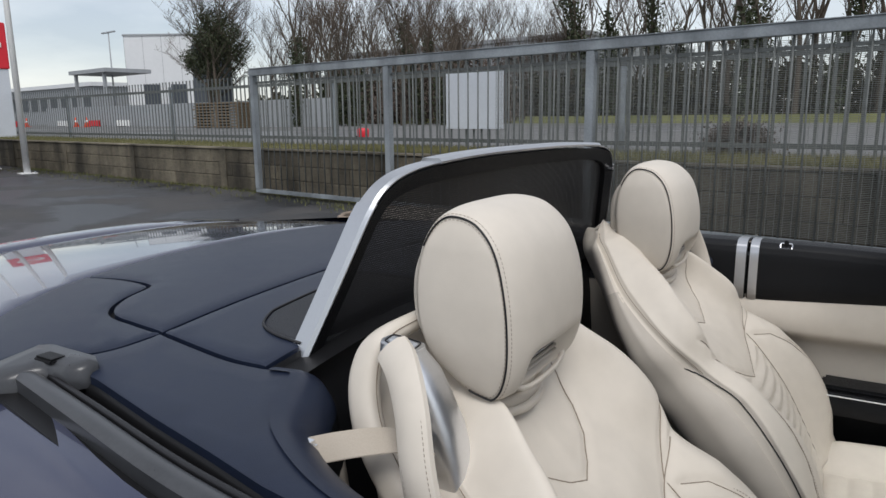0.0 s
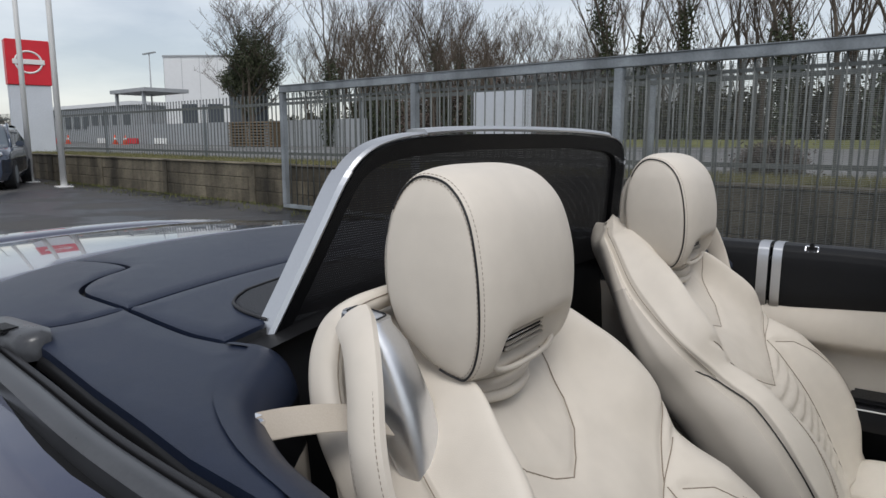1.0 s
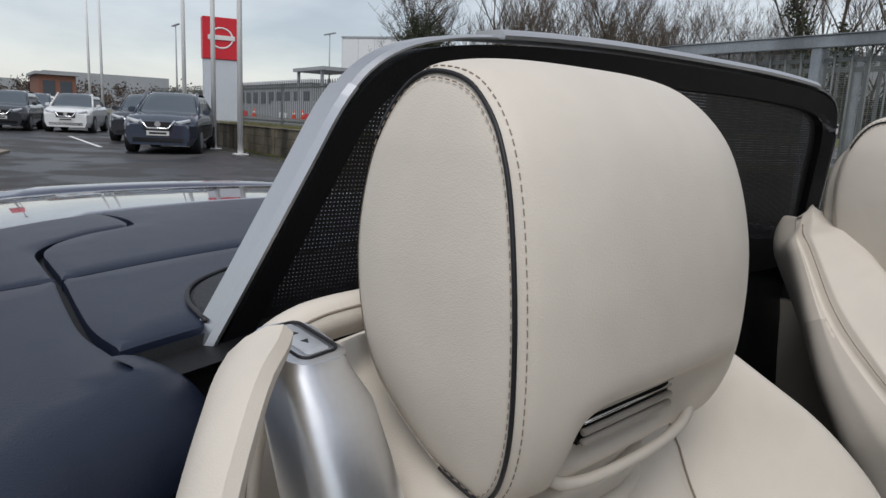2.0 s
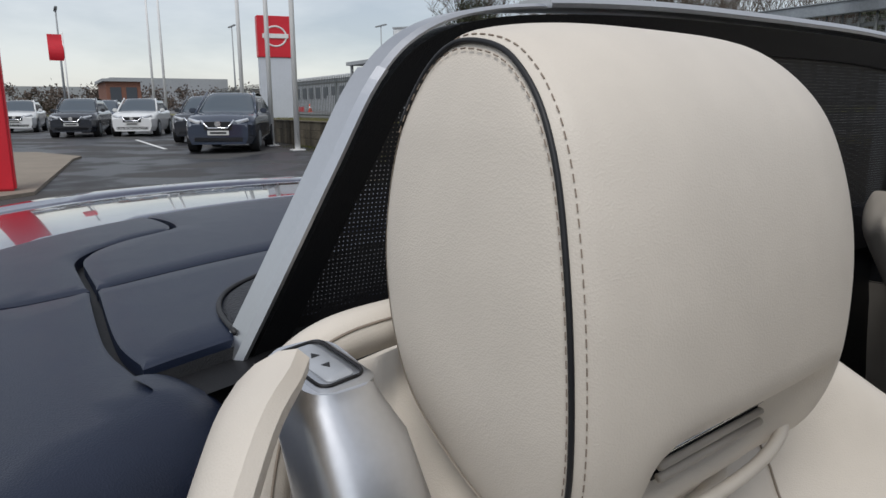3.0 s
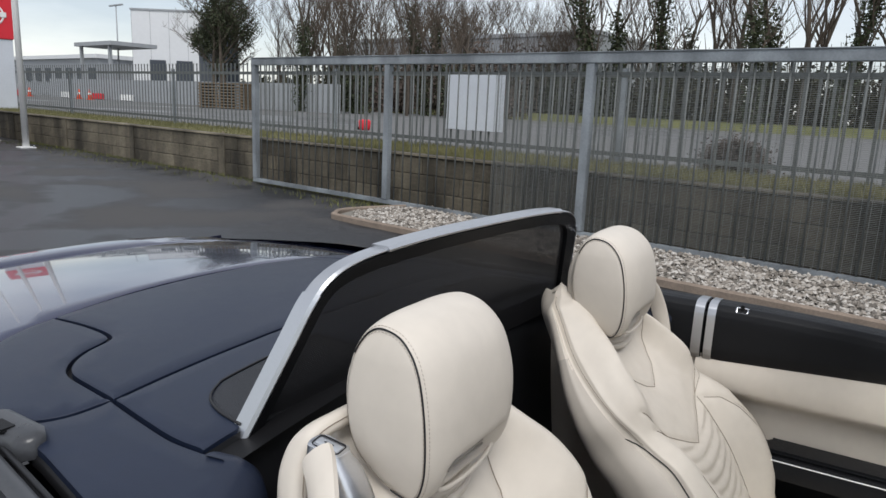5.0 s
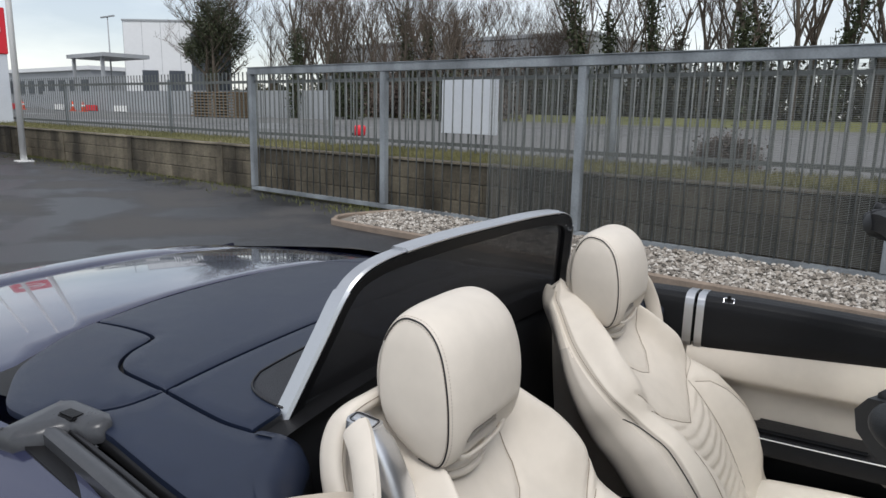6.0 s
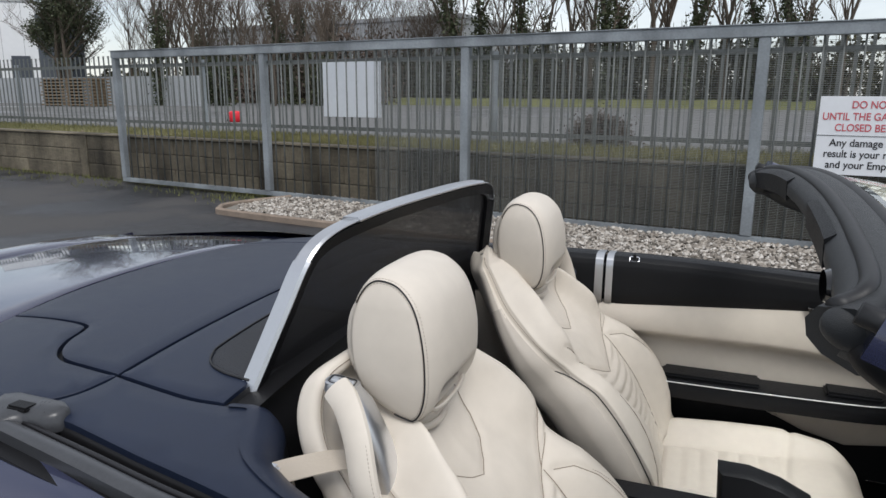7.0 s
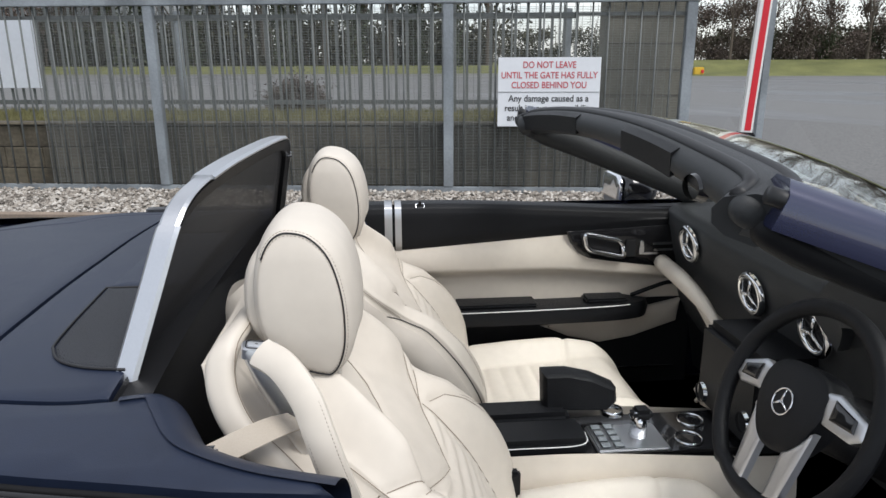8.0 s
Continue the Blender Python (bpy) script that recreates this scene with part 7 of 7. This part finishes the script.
for u, d, s in ((28, 78, 0.8), (34, 82, 0.9), (40, 80, 0.85), (47, 84, 1.0), (55, 80, 0.9), (63, 86, 1.0), (31, 80, 0.9), (37, 83, 0.8), (43.5, 79, 0.9), (51, 82, 0.9), (58, 84, 0.8)):
    tree(trng.choice((1, 3, 4, 0)), u, d + 3, s, trng.uniform(0, 360), 1.5)

for kind, u, d, size in ((0, -39.6, 31, 0.72), (3, -37.0, 34, 0.85), (1, -34.0, 36, 0.72), (2, -36.0, 40, 0.75), (3, -31.5, 38, 0.8), (4, -42.0, 36, 0.8), (1, -48.6, 36, 0.62), (4, -46.0, 37, 0.7), (3, -44.0, 38, 0.75), (1, -51.0, 40, 0.6), (4, -53.5, 44, 0.75), (0, -49.5, 44, 0.7)):
    tree(kind, u, d, size, trng.uniform(0, 360))

# dark ivy-clad tree by the warehouse
def ivy_tree(u, d, seed, h):
    rng = random.Random(seed)
    tr, cr, _ = tree_meshes(seed, h, 1.5, 0.0, 3)
    t = thing("ivy_tree", None, "dense dark ivy-covered tree beside the warehouse", "tree", site(u, d, 0.6))
    part("trunk", tr, t)
    part("crown", cr, t)
    wood = [v.co for v in tr.vertices] * 2 + [v.co for v in cr.vertices if math.hypot(v.co.x, v.co.y) < h * (0.07 + 0.17 * math.exp(-((v.co.z / h - 0.52) / 0.20) ** 2))]
    spots = [(q, 0.10 + 0.16 * rng.random()) for q in wood if 0.06 * h < q.z < (0.70 + 0.16 * rng.random()) * h]
    part("ivy", leaf_mesh("ivy", spots, 9000, 0.07, IVY, rng), t)


ivy_tree(-44.6, 28, 31, 10.5)
ivy_tree(-47.6, 29.5, 32, 9.0)


# woodland floor and far hedges: countless, so each is one mass
def thicket(name, u0, u1, d0, d1, z0, z1, n, size, mat, seed, label, stems=0):
    rng = random.Random(seed)
    cs = [((rng.uniform(u0, u1), rng.uniform(d0, d1), z0 + (z1 - z0) * rng.random() ** 1.4), rng.uniform(0.4, 1.1)) for _ in range(int(max(u1 - u0, d1 - d0) * 3.2))]
    me = leaf_mesh(name, cs, n, size, mat, rng, 0.8)
    t = thing(name, me, label, "undergrowth", SITE, kind="stuff")
    if stems:
        bm = bmesh.new()
        for _ in range(stems):
            u, d, h = rng.uniform(u0, u1), rng.uniform(d0, d1 + 4), rng.uniform(4, 9)
            tube_bm([(u, d, 0.5), (u + rng.gauss(0, 0.2), d, h * 0.5), (u + rng.gauss(0, 0.5), d, h)], [rng.uniform(0.05, 0.13), 0.06, 0.015], 4, bm, False)
        part("saplings", to_mesh(bm, "saplings", BARK), t, kind="stuff")


thicket("undergrowth", -66, 1.5, 54.5, 60, 0.8, 4.4, 52000, 0.22, HEDGE, 21, "dense dark woodland undergrowth behind the road", 320)
thicket("brush_bank", -56, -33, 44, 54, 0.8, 6.0, 20000, 0.16, SHRUB, 22, "brown winter brush below the trees", 60)
thicket("far_hedge", -2, 60, 96, 104, 1.7, 5.6, 30000, 0.2, HEDGE, 23, "distant dark hedge across open grass", 20)
thicket("side_hedge", 22, 75, 81, 88, 1.8, 7.5, 60000, 0.13, SHRUB, 24, "brown hedge below the far trees", 40)
thicket("far_brush", -158, -138, -60, 62, 0.3, 4.6, 30000, 0.26, SHRUB, 26, "brown winter brush along the far edge of the yard", 0)
thicket("yard_hedge", -150, -88, 66, 72, 0.5, 4.5, 9000, 0.5, HEDGE, 25, "distant hedge behind the factories", 0)

# round shrub behind the fence
def twig_ball(r, n, seed):
    rng = random.Random(seed)
    bm = bmesh.new()
    for _ in range(n):
        a, c = rng.uniform(0, 2 * math.pi), rng.uniform(-0.35, 1.0)
        dvec = Vector((math.cos(a) * math.sqrt(1 - c * c), math.sin(a) * math.sqrt(1 - c * c), c))
        e = dvec * r * rng.uniform(0.75, 1.06)
        mid = dvec * r * 0.45 + Vector((rng.gauss(0, 0.05), rng.gauss(0, 0.05), rng.gauss(0, 0.04)))
        tube_bm([mid * 0.3, mid, Vector((e.x * 1.05, e.y * 1.05, e.z * 0.72))], [0.006, 0.004, 0.0015], 3, bm, False)
    return to_mesh(bm, "shrub", SHRUB)


shr = thing("shrub", twig_ball(0.48, 1500, 3), "round brown leafless shrub on the grass bank", "shrub", site(-2.45, 8.75, 0.82))
part("shrub_leaves", leaf_mesh("shrub_leaves", [((0, 0, 0.05), 0.20)], 2500, 0.022, SHRUB, random.Random(5), 0.7), shr)

# grass blades along the bank and weeds at the wall's foot
def blades(name, n, place, h, mat, seed):
    rng = random.Random(seed)
    vs, fs = [], []
    for _ in range(n):
        u, d, z = place(rng)
        a, hh, w = rng.uniform(0, 6.3), h * rng.uniform(0.4, 1.2), 0.006
        lean = Vector((rng.gauss(0, 0.35), rng.gauss(0, 0.35), 1)) * hh
        s = Vector((math.cos(a), math.sin(a), 0)) * w
        p = Vector((u, d, z))
        k = len(vs)
        vs += [p - s, p + s, p + lean]
        fs.append((k, k + 1, k + 2))
    me = bpy.data.meshes.new(name)
    me.from_pydata(vs, [], fs)
    me.materials.append(mat)
    return me


thing("grass", blades("grass", 40000, lambda r: (r.uniform(-26, 1.5) if r.random() < 0.5 else r.uniform(-9, 1.5), r.uniform(6.24, 8.3), BANK - 0.01), 0.10, GRASS, 8), "short yellow-green winter grass on the bank", "grass", SITE, kind="stuff")
thing("weeds", blades("weeds", 2600, lambda r: (r.uniform(-20, -6.2) if r.random() < 0.7 else -6.4 + r.gauss(0, 0.35), 5.98 - abs(r.gauss(0, 0.07)) if r.random() < 0.7 else 5.5 + r.gauss(0, 0.2), 0.0), 0.07, VERGE, 9), "sparse weeds along the foot of the wall", "weeds", SITE, kind="stuff")
lit = random.Random(2)
for k in range(7):
    bm = bmesh.new()
    bmesh.ops.create_icosphere(bm, subdivisions=1, radius=0.05)
    for v in bm.verts:
        v.co = Vector((v.co.x * lit.uniform(0.7, 1.6), v.co.y * lit.uniform(0.6, 1.1), v.co.z * 0.5))
    thing("stone", to_mesh(bm, "stone", KERB), "loose pale stone on the grass edge", "stone", site(-22 + 2.4 * k + lit.uniform(-1, 1), 6.5 + lit.uniform(-0.15, 0.3), BANK + 0.015), group="loose stones")

# ---- wall blocks, last ----
blk = []
for k in range(3):
    j = random.Random(40 + k)
    bm = box_bm(0.004, 0.436, 0, 0.03, 0.004, 0.226, 0.006, 1)
    for v in bm.verts:
        v.co += Vector((j.uniform(-0.003, 0.003), j.uniform(-0.003, 0.003), j.uniform(-0.003, 0.003)))
    blk.append(to_mesh(bm, "block", CONCRETE))
brng = random.Random(12)
for row in range(3):
    u = -28.6 - (0.22 if row % 2 else 0)
    while u < 1.2:
        part("block", blk[brng.randrange(3)], wall, m=pose(u, WALL_D - 0.012 + brng.uniform(-0.003, 0.003), 0.235 * row + 0.005))
        u += 0.44
pm = box("wall_pier", CONCRETE, -0.10, 0.10, WALL_D - 0.030, WALL_D - 0.014, 0.0, BANK + 0.018, 0.006)
for u in (-27.6, -24.2, -20.8, -17.4, -14.0, -10.6):
    part("wall_pier", pm, wall, m=pose(u, 0, 0))
cop = curve_pts([(-30, WALL_D + 0.09, BANK + 0.02), (-15, WALL_D + 0.09, BANK + 0.022), (1.5, WALL_D + 0.09, BANK + 0.02)], 30)
part("coping", to_mesh(sweep_bm(cop, [(-0.13, 0), (0.13, 0), (0.12, 0.022), (-0.12, 0.022)]), "coping", CONCRETE), wall)
